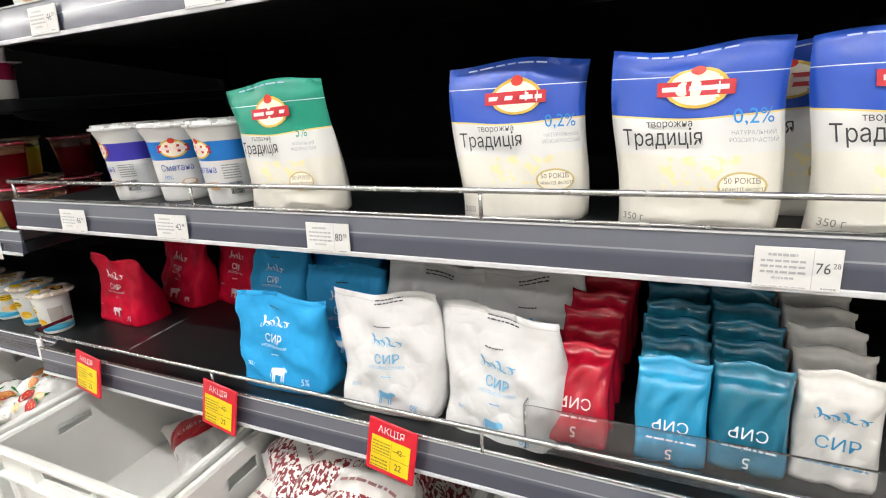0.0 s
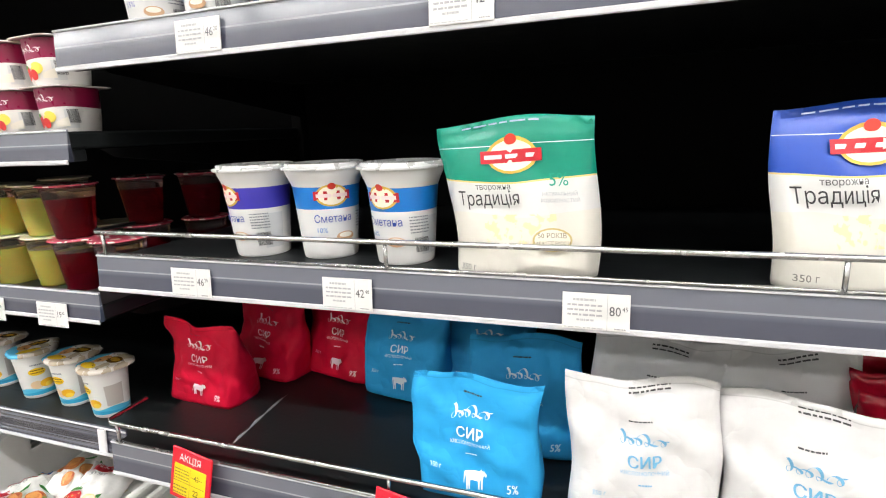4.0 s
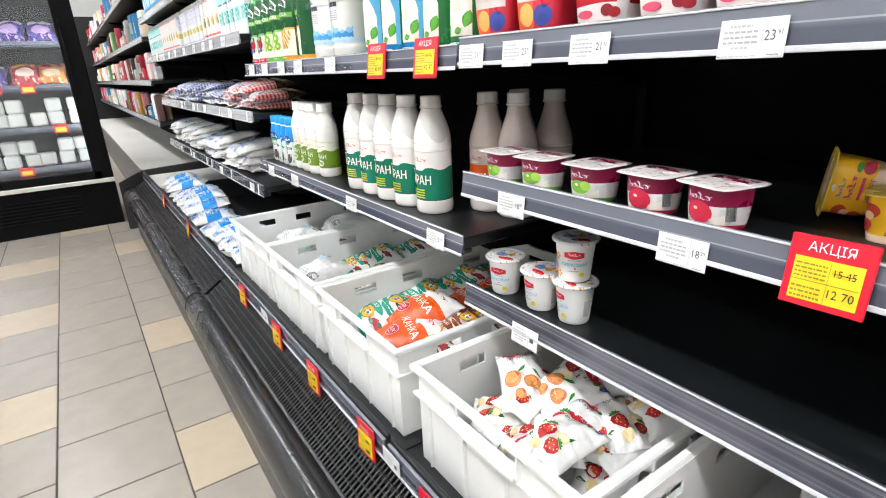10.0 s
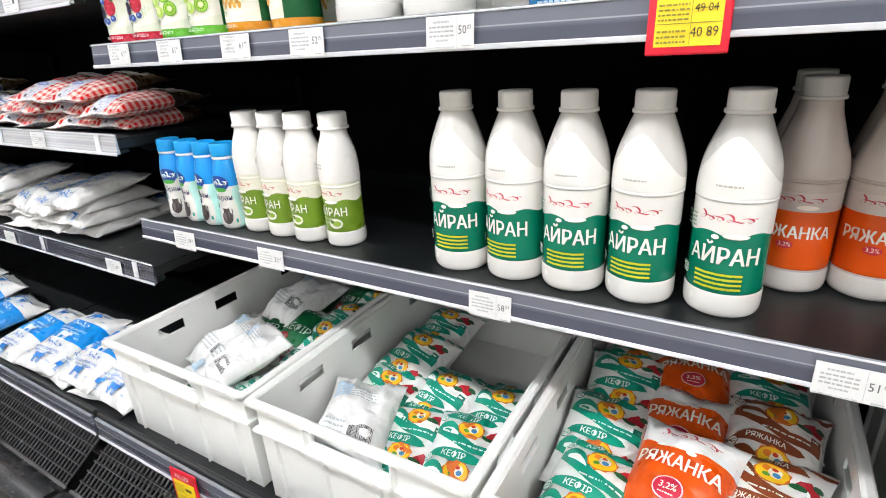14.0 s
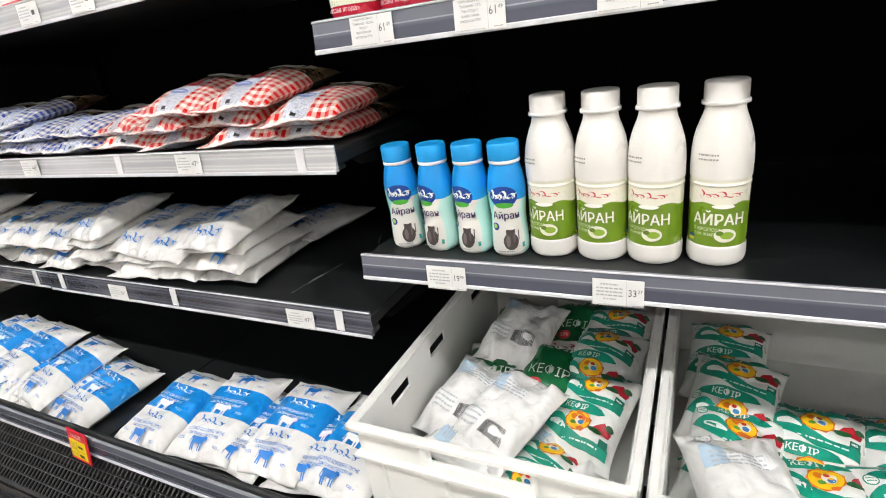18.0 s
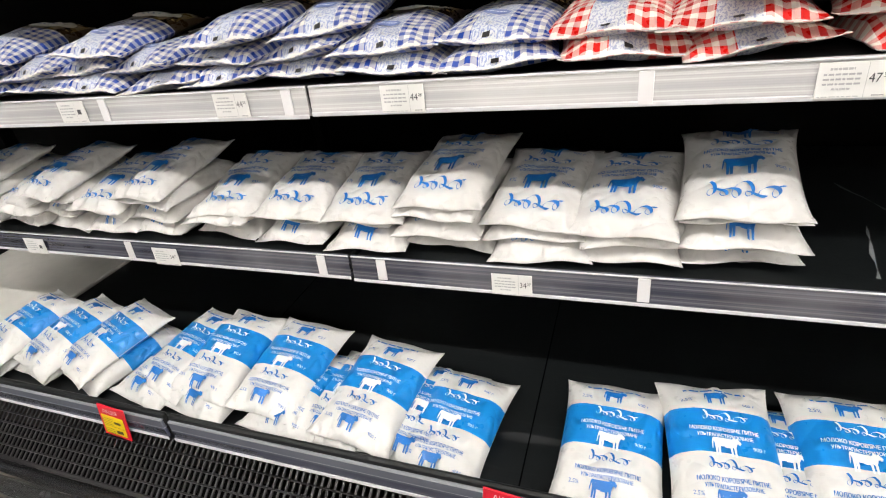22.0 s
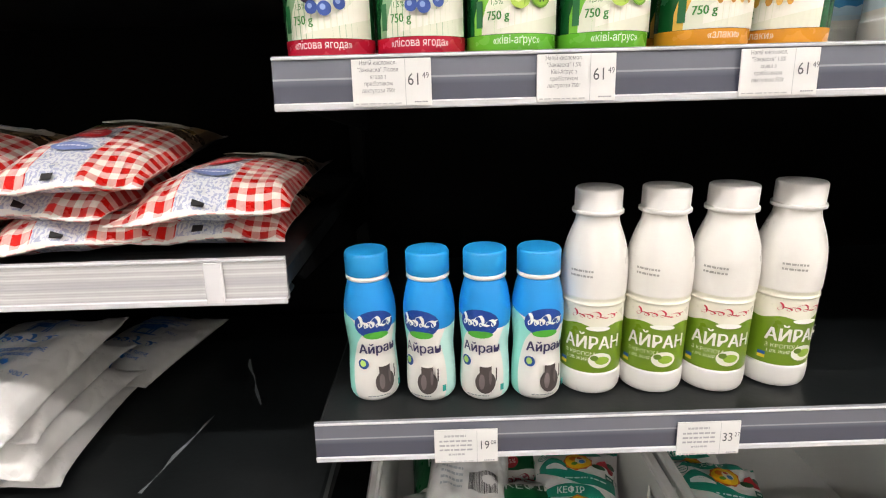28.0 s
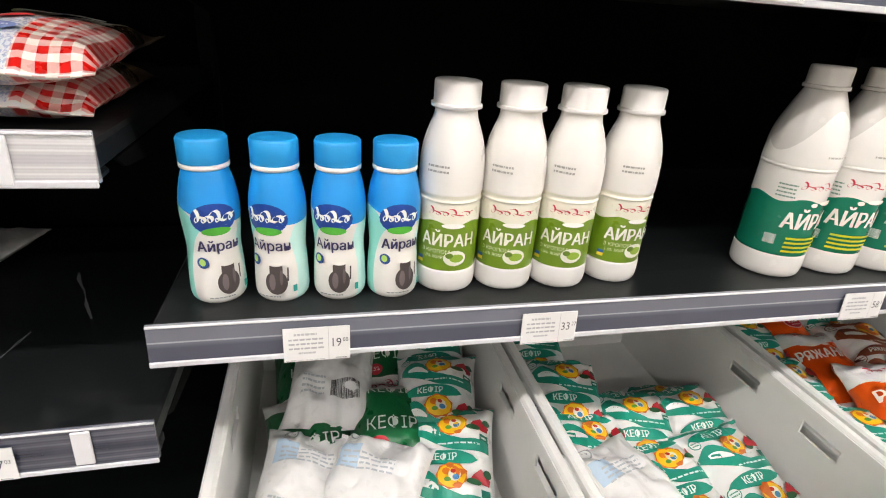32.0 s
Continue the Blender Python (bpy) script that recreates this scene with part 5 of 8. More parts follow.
def crate_build(m):
    t = thing("plastic_crate", "white plastic crate with slotted sides holding pouches", "crate", m, "white plastic crates")
    W, L, HH, k = 0.197, 0.6, 0.2, 0.0035
    part("crate_floor", box(-W + 0.012, W - 0.012, 0.012, L - 0.012, 0.001, 0.006, 0.001), M_CRATE, t)
    for s in (-1, 1):
        x0 = s * (W - 0.014)
        part("side_wall", slotted(x0 - k / 2, x0 + k / 2, (0.012, 0.10, 0.16, 0.24, 0.30, 0.44, 0.50, L - 0.012), (0.001, 0.150, 0.172, 0.196)), M_CRATE, t)
        part("rim", box(min(x0, s * W), max(x0, s * W) + 0.0, 0, L, 0.188, 0.2, 0.003), M_CRATE, t)
        part("lip", box(min(x0, s * (W - 0.004)), max(x0, s * (W - 0.004)), 0.004, L - 0.004, 0.138, 0.143, 0.001), M_CRATE, t)
        for y in (0.06, 0.20, 0.34, 0.48, 0.56):
            part("rib", box(min(x0, s * (W - 0.006)), max(x0, s * (W - 0.006)), y - 0.002, y + 0.002, 0.004, 0.138, 0.0008), M_CRATE, t)
    for y0, s in ((0.014, -1), (L - 0.014, 1)):
        part("end_wall", slotted(y0 - k / 2, y0 + k / 2, (-W + 0.014, -0.07, 0.07, W - 0.014), (0.001, 0.158, 0.177, 0.196)).move(Matrix.Rotation(math.pi / 2, 4, "Z") @ Matrix.Scale(-1, 4, (0, 1, 0))), M_CRATE, t)
        lo, hi = (0.0, y0) if s < 0 else (y0, L)
        part("rim", box(-W, W, lo, hi, 0.188, 0.2, 0.003), M_CRATE, t)
        part("lip", box(-W + 0.004, W - 0.004, lo + 0.003, hi - 0.001, 0.138, 0.144, 0.001), M_CRATE, t)
        part("grip", box(-0.078, 0.078, lo - (0.006 if s < 0 else 0.0), hi + (0.006 if s > 0 else 0.0), 0.146, 0.157, 0.003), M_CRATE, t)
        for x in (-0.078, 0.078):
            part("rib", box(x - 0.002, x + 0.002, lo + 0.002, hi - 0.001, 0.144, 0.188, 0.0008), M_CRATE, t)
        for x in (-0.15, -0.05, 0.05, 0.15):
            part("rib", box(x - 0.002, x + 0.002, lo + 0.006, hi - 0.001, 0.004, 0.138, 0.0008), M_CRATE, t)
    return t


CRATE = Proto(crate_build)
CR_X = [-2.272, -1.872, -1.47, -1.03, -0.622, -0.212, 0.2, 0.605, 1.01]
for x in CR_X:
    CRATE.at(pose(x, -0.15, DECK, 0, 0, random.uniform(-0.6, 0.6)))

# ---------------------------------------------------------------- milk pouches of the last bay
FILM = dict(rough=0.28, wrinkle=0.9)
M_MILKB = printed("milk_film_blue_band", WHITE, [("rect", 0, 1, 0.40, 0.715, srgb("1287d6"))], **FILM)
M_MILKW = printed("milk_film_white", (0.66, 0.65, 0.635), [], **FILM)
B_, W_ = "1272c4", "eef2f4"
ART_MILKB = [("cow", 0.0, 0.068, 0.034, B_), ("b", -0.045, 0.045, 0.08, 0.088, B_, 1), ("t", "2,5%", 0.009, -0.045, 0.062, B_), ("t", "900 г", 0.008, 0.045, 0.06, B_),
             ("s", 0.004, 0.032, 0.07, 0.022, W_), *bold("МОЛОКО КОРОВ'ЯЧЕ ПИТНЕ", 0.0085, 0, 0.012, W_, 0.82), *bold("УЛЬТРАПАСТЕРИЗОВАНЕ", 0.0075, 0, 0.002, W_, 0.82), ("cow", 0.0, -0.014, 0.040, W_), ("t", "900 г", 0.008, 0.045, -0.012, W_),
             ("s", 0.0, -0.042, 0.066, 0.022, B_), *bold("МОЛОКО КОРОВ'ЯЧЕ ПИТНЕ", 0.0082, 0, -0.060, B_, 0.82), *bold("УЛЬТРАПАСТЕРИЗОВАНЕ", 0.0072, 0, -0.069, B_, 0.82), ("cow", -0.004, -0.084, 0.036, B_), ("t", "2,5%", 0.008, -0.046, -0.08, B_), ("t", "900 г", 0.007, 0.046, -0.088, B_)]
ART_MILKW = [("s", 0, 0.066, 0.085, 0.026, B_), *bold("МОЛОКО КОРОВ'ЯЧЕ ПИТНЕ", 0.008, 0, 0.044, B_, 0.8), *bold("УЛЬТРАПАСТЕРИЗОВАНЕ", 0.0072, 0, 0.034, B_, 0.8), ("cow", 0.0, 0.010, 0.05, B_), ("e", 0.002, -0.0085, 0.026, 0.002, B_), ("t", "1%", 0.010, -0.042, 0.012, B_), ("t", "900 г", 0.009, 0.044, 0.006, B_),
             ("s", 0, -0.034, 0.092, 0.032, B_), *bold("МОЛОКО КОРОВ'ЯЧЕ ПИТНЕ", 0.0088, 0, -0.058, B_, 0.8), *bold("УЛЬТРАПАСТЕРИЗОВАНЕ", 0.008, 0, -0.069, B_, 0.8), ("cow", 0, -0.082, 0.04, B_)]
ART_MILKW2 = [("cow", 0.0, 0.066, 0.044, B_), ("t", "900 г", 0.009, 0.046, 0.062, B_), ("s", 0, 0.030, 0.09, 0.03, B_), *bold("МОЛОКО КОРОВ'ЯЧЕ ПИТНЕ", 0.0088, 0, 0.008, B_, 0.8), *bold("УЛЬТРАПАСТЕРИЗОВАНЕ", 0.008, 0, -0.003, B_, 0.8), ("cow", 0.0, -0.030, 0.05, B_), ("t", "1%", 0.011, -0.046, -0.026, B_), ("t", "900 г", 0.0095, 0.048, -0.032, B_), ("s", 0, -0.076, 0.096, 0.032, B_)]
WHITE_MILK = (("milk_white", ART_MILKW), ("milk_white_second", ART_MILKW2))
rnd = random.Random(11)
LBL_B = "white milk pouch with bright blue band and cow"
for x, y, z, pitch, yaw in ((-3.0, -0.072, 0.452, 7, -2), (-2.852, -0.056, 0.462, 8, 5), (-2.69, -0.045, 0.462, 8, 0), (-2.55, -0.04, 0.452, 6, -3), (-2.62, -0.045, 0.437, 0, 6), (-2.77, -0.05, 0.437, 0, -4),
                           (-3.246, -0.077, 0.441, 5, -7), (-3.30, -0.06, 0.437, 0, -5), (-3.387, -0.06, 0.474, 9, -8), (-3.45, -0.055, 0.438, 0, -8), (-3.577, -0.04, 0.477, 10, -4), (-3.54, -0.06, 0.438, 0, -6), (-3.726, -0.03, 0.475, 9, -6), (-3.72, -0.055, 0.438, 0, -10), (-3.82, -0.032, 0.468, 8, -13), (-3.86, -0.05, 0.438, 0, -12)):
    pouch("milk_blue", 0.158, 0.218, 0.05, M_MILKB, ART_MILKB, "milk_pouch", LBL_B, pose(x, y, z, pitch, rnd.uniform(-3, 3), yaw), rnd.randrange(4), rough=0.6, group="blue banded milk pouches")
for x, z, yaw in ((-4.035, 0.475, -20), (-4.02, 0.438, -17), (-4.16, 0.47, -16), (-4.17, 0.438, -12), (-4.31, 0.472, -14), (-4.32, 0.438, -10)):
    pouch("milk_blue", 0.158, 0.218, 0.05, M_MILKB, ART_MILKB, "milk_pouch", LBL_B, pose(x, -0.04, z, 8 if z > 0.45 else 0, rnd.uniform(-4, 4), yaw), rnd.randrange(4), rough=0.6, group="blue banded milk pouches")

S2 = ZD[2] - 0.008
for x, n in ((-2.86, 4), (-2.99, 3), (-3.115, 3), (-3.255, 4), (-3.40, 3), (-3.535, 3), (-3.68, 3), (-3.835, 4), (-3.97, 3), (-4.09, 4), (-4.22, 3), (-4.35, 4), (-4.48, 3), (-4.59, 4)):
    for k in range(n):
        top = k == n - 1
        yaw = rnd.uniform(-7, 7) if x > -3.2 else rnd.uniform(-14, 2)
        kd, art_ = WHITE_MILK[1 if top else rnd.randrange(2)]
        pouch(kd, 0.150, 0.21, 0.042, M_MILKW, art_, "milk_pouch", "white milk pouch with small blue cow and lettering", pose(x + rnd.uniform(-0.008, 0.008), 0.122 + rnd.uniform(-0.012, 0.016) - (0.012 if top else 0), S2 + 0.0165 + 0.031 * k, 11 if top else rnd.uniform(0, 5), rnd.uniform(-3, 3), yaw), rnd.randrange(4), rough=0.75, group="white milk pouches")
    if x == -2.86:
        pouch("milk_white", 0.150, 0.21, 0.042, M_MILKW, ART_MILKW, "milk_pouch", "white milk pouch with small blue cow and lettering", pose(x + 0.03, 0.32, S2 + 0.03, 1, 0, -10), 1, group="white milk pouches")



def gingham(name, col, panel):
    w = (0.78, 0.75, 0.68)
    return printed("gingham_film_" + name, w, [("check", 10, 15, w, col), ("rect", 0.36, 0.64, 0.0, 0.52, srgb("d0d2d6")), ("speckle", 60.0, 0.52, 0.36, 0.64, 0.0, 0.52, srgb(panel)), ("rect", 0, 1, 0.0, 0.018, (0.72, 0.71, 0.68)), ("above", 0.60, 0.02, 9.0, 0.0, srgb("3d2f22")), ("speckle", 6.0, 0.5, 0.05, 0.95, 0.62, 0.95, srgb("7d6a45")), ("oval", 0.3, 0.74, 0.2, 0.09, srgb("5f7a2e")), ("oval", 0.68, 0.78, 0.2, 0.1, srgb("d9d4c8"))], rough=0.27, wrinkle=0.25)


M_GR, M_GB = gingham("red", srgb("c81d18"), "a3abc4"), gingham("blue", srgb("2c4aa0"), "97a4c6")
ART_GR = [("e", 0.0, -0.020, 0.018, 0.013, "c22a30"), ("b", -0.010, 0.010, -0.025, -0.015, "e6d8d8", 2), ("e", 0.0, -0.058, 0.02, 0.008, "7b8cc0"), ("b", -0.014, 0.014, -0.061, -0.055, "e8eaf2", 1), ("e", 0.012, 0.045, 0.04, 0.02, "e9e6dc"), ("s", 0.012, 0.045, 0.06, 0.018, "2b3f86"), ("r", -0.005, 0.005, -0.1065, -0.101, "1c1a1c")]
ART_GB = [("e", 0.0, -0.058, 0.02, 0.008, "7b8cc0"), ("b", -0.014, 0.014, -0.061, -0.055, "e8eaf2", 1), ("e", 0.012, 0.045, 0.04, 0.02, "e9e6dc"), ("s", 0.012, 0.045, 0.06, 0.018, "2b3f86"), ("r", -0.005, 0.005, -0.1065, -0.101, "1c1a1c")]
S1 = ZD[1] - 0.008
for x, n, c in ((-2.578, 2, 0), (-2.727, 3, 0), (-2.88, 3, 0), (-3.022, 2, 0), (-3.165, 2, 1), (-3.305, 2, 1), (-3.44, 3, 1), (-3.575, 3, 1), (-3.71, 2, 1), (-3.845, 3, 1), (-3.98, 2, 1), (-4.115, 3, 1), (-4.25, 2, 1), (-4.385, 2, 1), (-4.51, 2, 0), (-4.6, 1, 0)):
    for k in range(n):
        yaw = rnd.uniform(-8, 10) if c == 0 else rnd.uniform(-10, 6)
        xx = x + (0.03 if k == 2 else rnd.uniform(-0.012, 0.012))
        pouch("gingham" + "rb"[c], 0.158, 0.22, 0.038, (M_GR, M_GB)[c], (ART_GR, ART_GB)[c], "milk_pouch", ("red" if c == 0 else "blue") + " gingham printed plastic milk pouch", pose(xx, 0.125 + rnd.uniform(-0.012, 0.012), S1 + 0.0165 + 0.032 * k, 3 * k, rnd.uniform(-6, 6) - (4 if k == 1 else 0), yaw), rnd.randrange(4), rough=0.7, group="gingham milk pouches")

# ---------------------------------------------------------------- bottles of the third bay
SC2 = ZC[1] - 0.006
p = small_bottle()
for x, y, a in ((-2.440, 0.063, 16), (-2.380, 0.060, -22), (-2.324, 0.058, -18), (-2.271, 0.057, 6)):
    p.at(pose(x, y, SC2, 0, 0, a))
p = dill_ayran_bottle()
for x, y, a in ((-2.212, 0.070, -18), (-2.147, 0.068, -22), (-2.083, 0.066, -22), (-2.014, 0.072, -6)):
    p.at(pose(x, y, SC2, 0, 0, a))
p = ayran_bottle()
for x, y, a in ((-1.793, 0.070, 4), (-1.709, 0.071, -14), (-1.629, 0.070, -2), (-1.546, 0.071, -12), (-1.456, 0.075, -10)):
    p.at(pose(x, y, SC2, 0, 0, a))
p = ryazhanka_bottle()
for x, y, a in ((-1.390, 0.172, -10), (-1.309, 0.182, -8), (-1.392, 0.262, 5), (-1.302, 0.275, 0)):
    p.at(pose(x, y, SC2, 0, 0, a))


def fruit_bottle(kind, low, leaf, art, label):
    mat = printed("fruit_drink_print_" + kind, srgb("12572b"), [("rect", 0.3, 0.7, 0.575, 0.635, srgb("6fae3a")), ("below", 0.095, 0.0, 1, 0, srgb(low)), ("above", 0.90, 0, 1, 0, srgb("2c8a3a"))], 0.25)
    rise = [("band", sweep(-0.036, 0.05, lambda q: 0.0206, lambda q: 0.034 + 0.062 * min(1.0, q / 0.62) ** 0.62, 16), leaf), ("band", sweep(-0.027, 0.05, lambda q: 0.0206, lambda q: 0.03 + 0.06 * min(1.0, q / 0.62) ** 0.7, 16), "e9ead6"), ("band", sweep(-0.012, 0.05, lambda q: 0.024 + 0.012 * q, lambda q: 0.034 + 0.02 * q + 0.004 * math.sin(9 * q)), "f6f3e6")]

    def build(m):
        t = thing("drink_bottle", label, "bottle", m, "fruit milk drink bottles")
        h = 0.235
        pr = smooth_profile([(0.033, 0), (0.036, 0.004), (0.0372, 0.02), (0.0365, 0.08), (0.0372, 0.13), (0.035, 0.16), (0.027, 0.19), (0.018, 0.208), (0.0165, 0.215)], 4)
        part("bottle", foot(lathe(pr, 32, ribs(4, 0.02)), 0.033, 0), mat, t)
        part("cap", foot(lathe(cap_profile(0.0185, 0.215, h), 32, ribs(40, 0.01)), 0.0185, 0.215), M_CAP_GREEN, t, "green screw cap")
        part("handle", tube([(0.0, 0.03, 0.20), (0.0, 0.042, 0.19), (0.0, 0.045, 0.17), (0.0, 0.036, 0.15)], 0.005), M_CAP_GREEN, t)
        pg, mats = wrap(rise + art, on_lathe(pr, 0, ribs(4, 0.02)))
        tagged(part("print", pg, mats, t), kind="stuff")
        return t
    return Proto(build)


M_CAP_GREEN = plain("green_cap_plastic", srgb("2c8a3a"), 0.4, vary=0.05)
COM = [*bold("ЗАКВАСКА", 0.0125, 0.0, 0.130, "f2f6ea", 0.95), ("band", sweep(-0.031, 0.031, lambda q: 0.146 + 0.01 * math.sin(3.14 * q), lambda q: 0.163 + 0.016 * math.sin(3.14 * q)), "e6efe2"), ("band", sweep(-0.027, 0.027, lambda q: 0.150 + 0.01 * math.sin(3.14 * q), lambda q: 0.159 + 0.016 * math.sin(3.14 * q)), "174c2a"), *bold("750 g", 0.0095, -0.012, 0.034, "3c8a3a", 0.9), ("r", -0.033, -0.026, 0.026, 0.046, "1d6b3c"), ("t", "1,5%", 0.006, -0.013, 0.044, "3c8a3a")]


def berries():
    """Strawberry, blackberry and blueberries, each of many small drops."""
    r, out = random.Random(3), []
    for cx, cy, rx, ry, cols, q in ((0.014, 0.064, 0.011, 0.014, ("c8213c", "d8405a", "b01a34"), 26), (-0.005, 0.057, 0.009, 0.011, ("2a1f38", "3a2c4c", "1c1428"), 22)):
        out.append(("e", cx, cy, rx, ry, cols[0]))
        for _ in range(q):
            a, d = r.uniform(0, 6.28), r.uniform(0, 0.85) ** 0.5
            out.append(("e", cx + rx * d * math.cos(a), cy + ry * d * math.sin(a), 0.0019, 0.0019, r.choice(cols)))
    for cx, cy, q in ((0.004, 0.074, 0.0055), (-0.002, 0.043, 0.005), (0.008, 0.042, 0.0055), (0.02, 0.046, 0.005)):
        out += [("e", cx, cy, q, q, "33509a"), ("e", cx - 0.001, cy + 0.001, 0.4 * q, 0.4 * q, "8aa0d0")]
    return out + [("e", 0.024, 0.08, 0.004, 0.008, "3a7a2e")]


def kiwis():
    """Kiwi slices with seeds, and gooseberries with pale veins."""
    out = []
    for cx, cy, q in ((0.016, 0.072, 0.013), (0.024, 0.05, 0.011)):
        out += [("e", cx, cy, q, q, "6fa52e"), ("e", cx, cy, 0.85 * q, 0.85 * q, "9ccc3a"), ("e", cx, cy, 0.35 * q, 0.35 * q, "e6efc0")]
        out += [("e", cx + 0.55 * q * math.cos(k * 0.57), cy + 0.55 * q * math.sin(k * 0.57), 0.0007, 0.0011, "2e4a12") for k in range(11)]
    for cx, cy, q in ((-0.002, 0.062, 0.009), (0.006, 0.046, 0.008)):
        out += [("e", cx, cy, q, q, "b4d45a"), ("e", cx - 0.2 * q, cy + 0.2 * q, 0.5 * q, 0.6 * q, "d8eaa0"), ("e", cx + 0.4 * q, cy, 0.1 * q, 0.7 * q, "8fb83a")]
    return out


BERRY = COM + berries() + [ ("t", "«лісова ягода»", 0.0085, 0.004, 0.0155, "f4e4e8", 0.82), ("b", -0.02, 0.03, 0.004, 0.009, "8f0f26", 1)]
KIWI = COM + kiwis() + [ ("t", "«ківі-аґрус»", 0.0085, 0.004, 0.0155, "eef6e0", 0.82), ("b", -0.02, 0.03, 0.004, 0.009, "3f7a1c", 1)]
GRAIN = COM + [("e", cx + lean * k + 0.0026 * (-1) ** k, 0.043 + 0.0058 * k, 0.0026, 0.0046, ("d9a23a", "c98f2e", "e8bc5a")[(k + n) % 3]) for n, (cx, lean) in enumerate(((-0.004, -0.0012), (0.006, 0.0002), (0.014, 0.0014), (0.022, 0.0022))) for k in range(8)] + [("t", "«злаки»", 0.0085, 0.004, 0.0155, "f6ecd8", 0.82)]
SC1 = ZC[0] - 0.006
pb, pk, pg_ = fruit_bottle("berry", "c8213c", "8fb48a", BERRY, "green bottle of forest berry milk drink"), fruit_bottle("kiwi", "6cc03c", "7cc83c", KIWI, "green bottle of kiwi gooseberry milk drink"), fruit_bottle("grain", "e59a2c", "e8b84a", GRAIN, "green bottle of cereal milk drink")
for pr, x in ((pb, -2.455), (pb, -2.378), (pk, -2.301), (pk, -2.223), (pg_, -2.137)):
    pr.at(pose(x, 0.058, SC1, 0, 0, -6))
    pr.at(pose(x + 0.004, 0.14, SC1, 0, 0, 10))
    pr.at(pose(x, 0.225, SC1, 0, 0, 10))
pg_.at(pose(-2.058, 0.075, SC1, 0, 0, -60))

M_KEF = printed("kefir_bottle_print", MILK, [("below", 0.20, 0.006, 40, 0.5, srgb("cfe2ec")), ("below", 0.155, 0.004, 25, 0, MILK)], 0.24)


def kefir_bottle():
    h, r = 0.268, 0.047
    p = bottle_profile(r, h, 0.0175, 0.46)
    return turned("kefir_bottle", "tall white kefir bottle with blue wave print", "bottle", [("bottle", p, M_KEF, None, ""), ("cap", cap_profile(0.0195, h * 0.925, h), M_CAP_WHITE, ribs(40, 0.012), "white screw cap")], [("poly", [(-0.007, 0.134), (0.007, 0.134), (0.009, 0.142), (0.004, 0.138), (0.0, 0.144), (-0.004, 0.138), (-0.009, 0.142)], "3c4a5c"), ("r", -0.023, -0.006, 0.119, 0.129, "3c4a5c"), ("r", -0.004, 0.008, 0.119, 0.129, "3c4a5c"), ("r", 0.010, 0.023, 0.119, 0.129, "3c4a5c"), ("b", -0.022, 0.022, 0.088, 0.112, "8f99a4", 5), ("band", [(-0.06 + 0.005 * k, 0.044 + 0.002 * math.sin(k), 0.064 + 0.008 * abs(math.sin(1.1 * k)) + 0.004 * math.sin(0.6 * k)) for k in range(25)], "8cc4e4"), ("band", [(-0.06 + 0.005 * k, 0.043 + 0.003 * math.sin(0.9 * k), 0.056 + 0.007 * abs(math.sin(0.8 * k + 1))) for k in range(25)], "3f9ad8"), ("band", [(-0.06 + 0.005 * k, 0.041, 0.047 + 0.004 * abs(math.sin(1.3 * k))) for k in range(25)], "bfdff0")], group="white kefir bottles")


p = kefir_bottle()
for x, y in ((-1.925, 0.08), (-1.818, 0.085), (-1.92, 0.205), (-1.815, 0.21), (-1.745, 0.19)):
    p.at(pose(x, y, SC1, 0, 0, 0))
M_GCART = printed("green_bottle_print", srgb("17713f"), [("below", 0.085, 0, 1, 0, srgb("1f78b8"))], 0.25)
M_GCART2 = printed("apple_bottle_print", srgb("1d6f34"), [("below", 0.06, 0, 1, 0, srgb("16602c"))], 0.25)


def green_art(blue):
    """A pale swirl of yogurt rising over leaves, with a blue or green ground behind it."""
    sky = [("band", sweep(-0.036, 0.04, lambda q: 0.02, lambda q: 0.09 + 0.045 * q - 0.02 * math.sin(6 * q), 14), "5fb4de")] if blue else []
    swirl = [("band", sweep(-0.030, 0.03, lambda q: 0.0215, lambda q: 0.05 + 0.062 * math.sin(3.0 * q) ** 0.8 + 0.018 * q, 14), "eceadb"), ("band", sweep(-0.014, 0.018, lambda q: 0.045, lambda q: 0.075 + 0.03 * math.sin(3.1 * q)), "f7f5ea"), ("band", sweep(-0.006, 0.01, lambda q: 0.06, lambda q: 0.07 + 0.012 * math.sin(3.1 * q)), "dcd9c6")]
    leaf = []
    for cx, cy, ln, wd, a in ((0.022, 0.048, 0.03, 0.010, 1.15), (-0.022, 0.032, 0.018, 0.008, 2.5), (0.004, 0.03, 0.016, 0.006, 0.3)):
        for k, c in ((1.0, "3f8f2a"), (0.62, "5fae34")):
            leaf.append(("poly", [(cx + ln * t * math.cos(a) - sg * k * wd * math.sin(math.pi * (t + 0.5)) * math.sin(a), cy + ln * t * math.sin(a) + sg * k * wd * math.sin(math.pi * (t + 0.5)) * math.cos(a)) for sg, ts in ((1, (-0.5, -0.3, -0.1, 0.1, 0.3)), (-1, (0.5, 0.3, 0.1, -0.1, -0.3))) for t in ts], c))
    return sky + swirl + leaf + [("s", 0, 0.155, 0.04, 0.014, "eef4ea"), ("b", -0.02, 0.02, 0.137, 0.145, "eef4ea", 1), ("b", -0.02, 0.02, 0.006, 0.014, "cfe4f2", 1)]


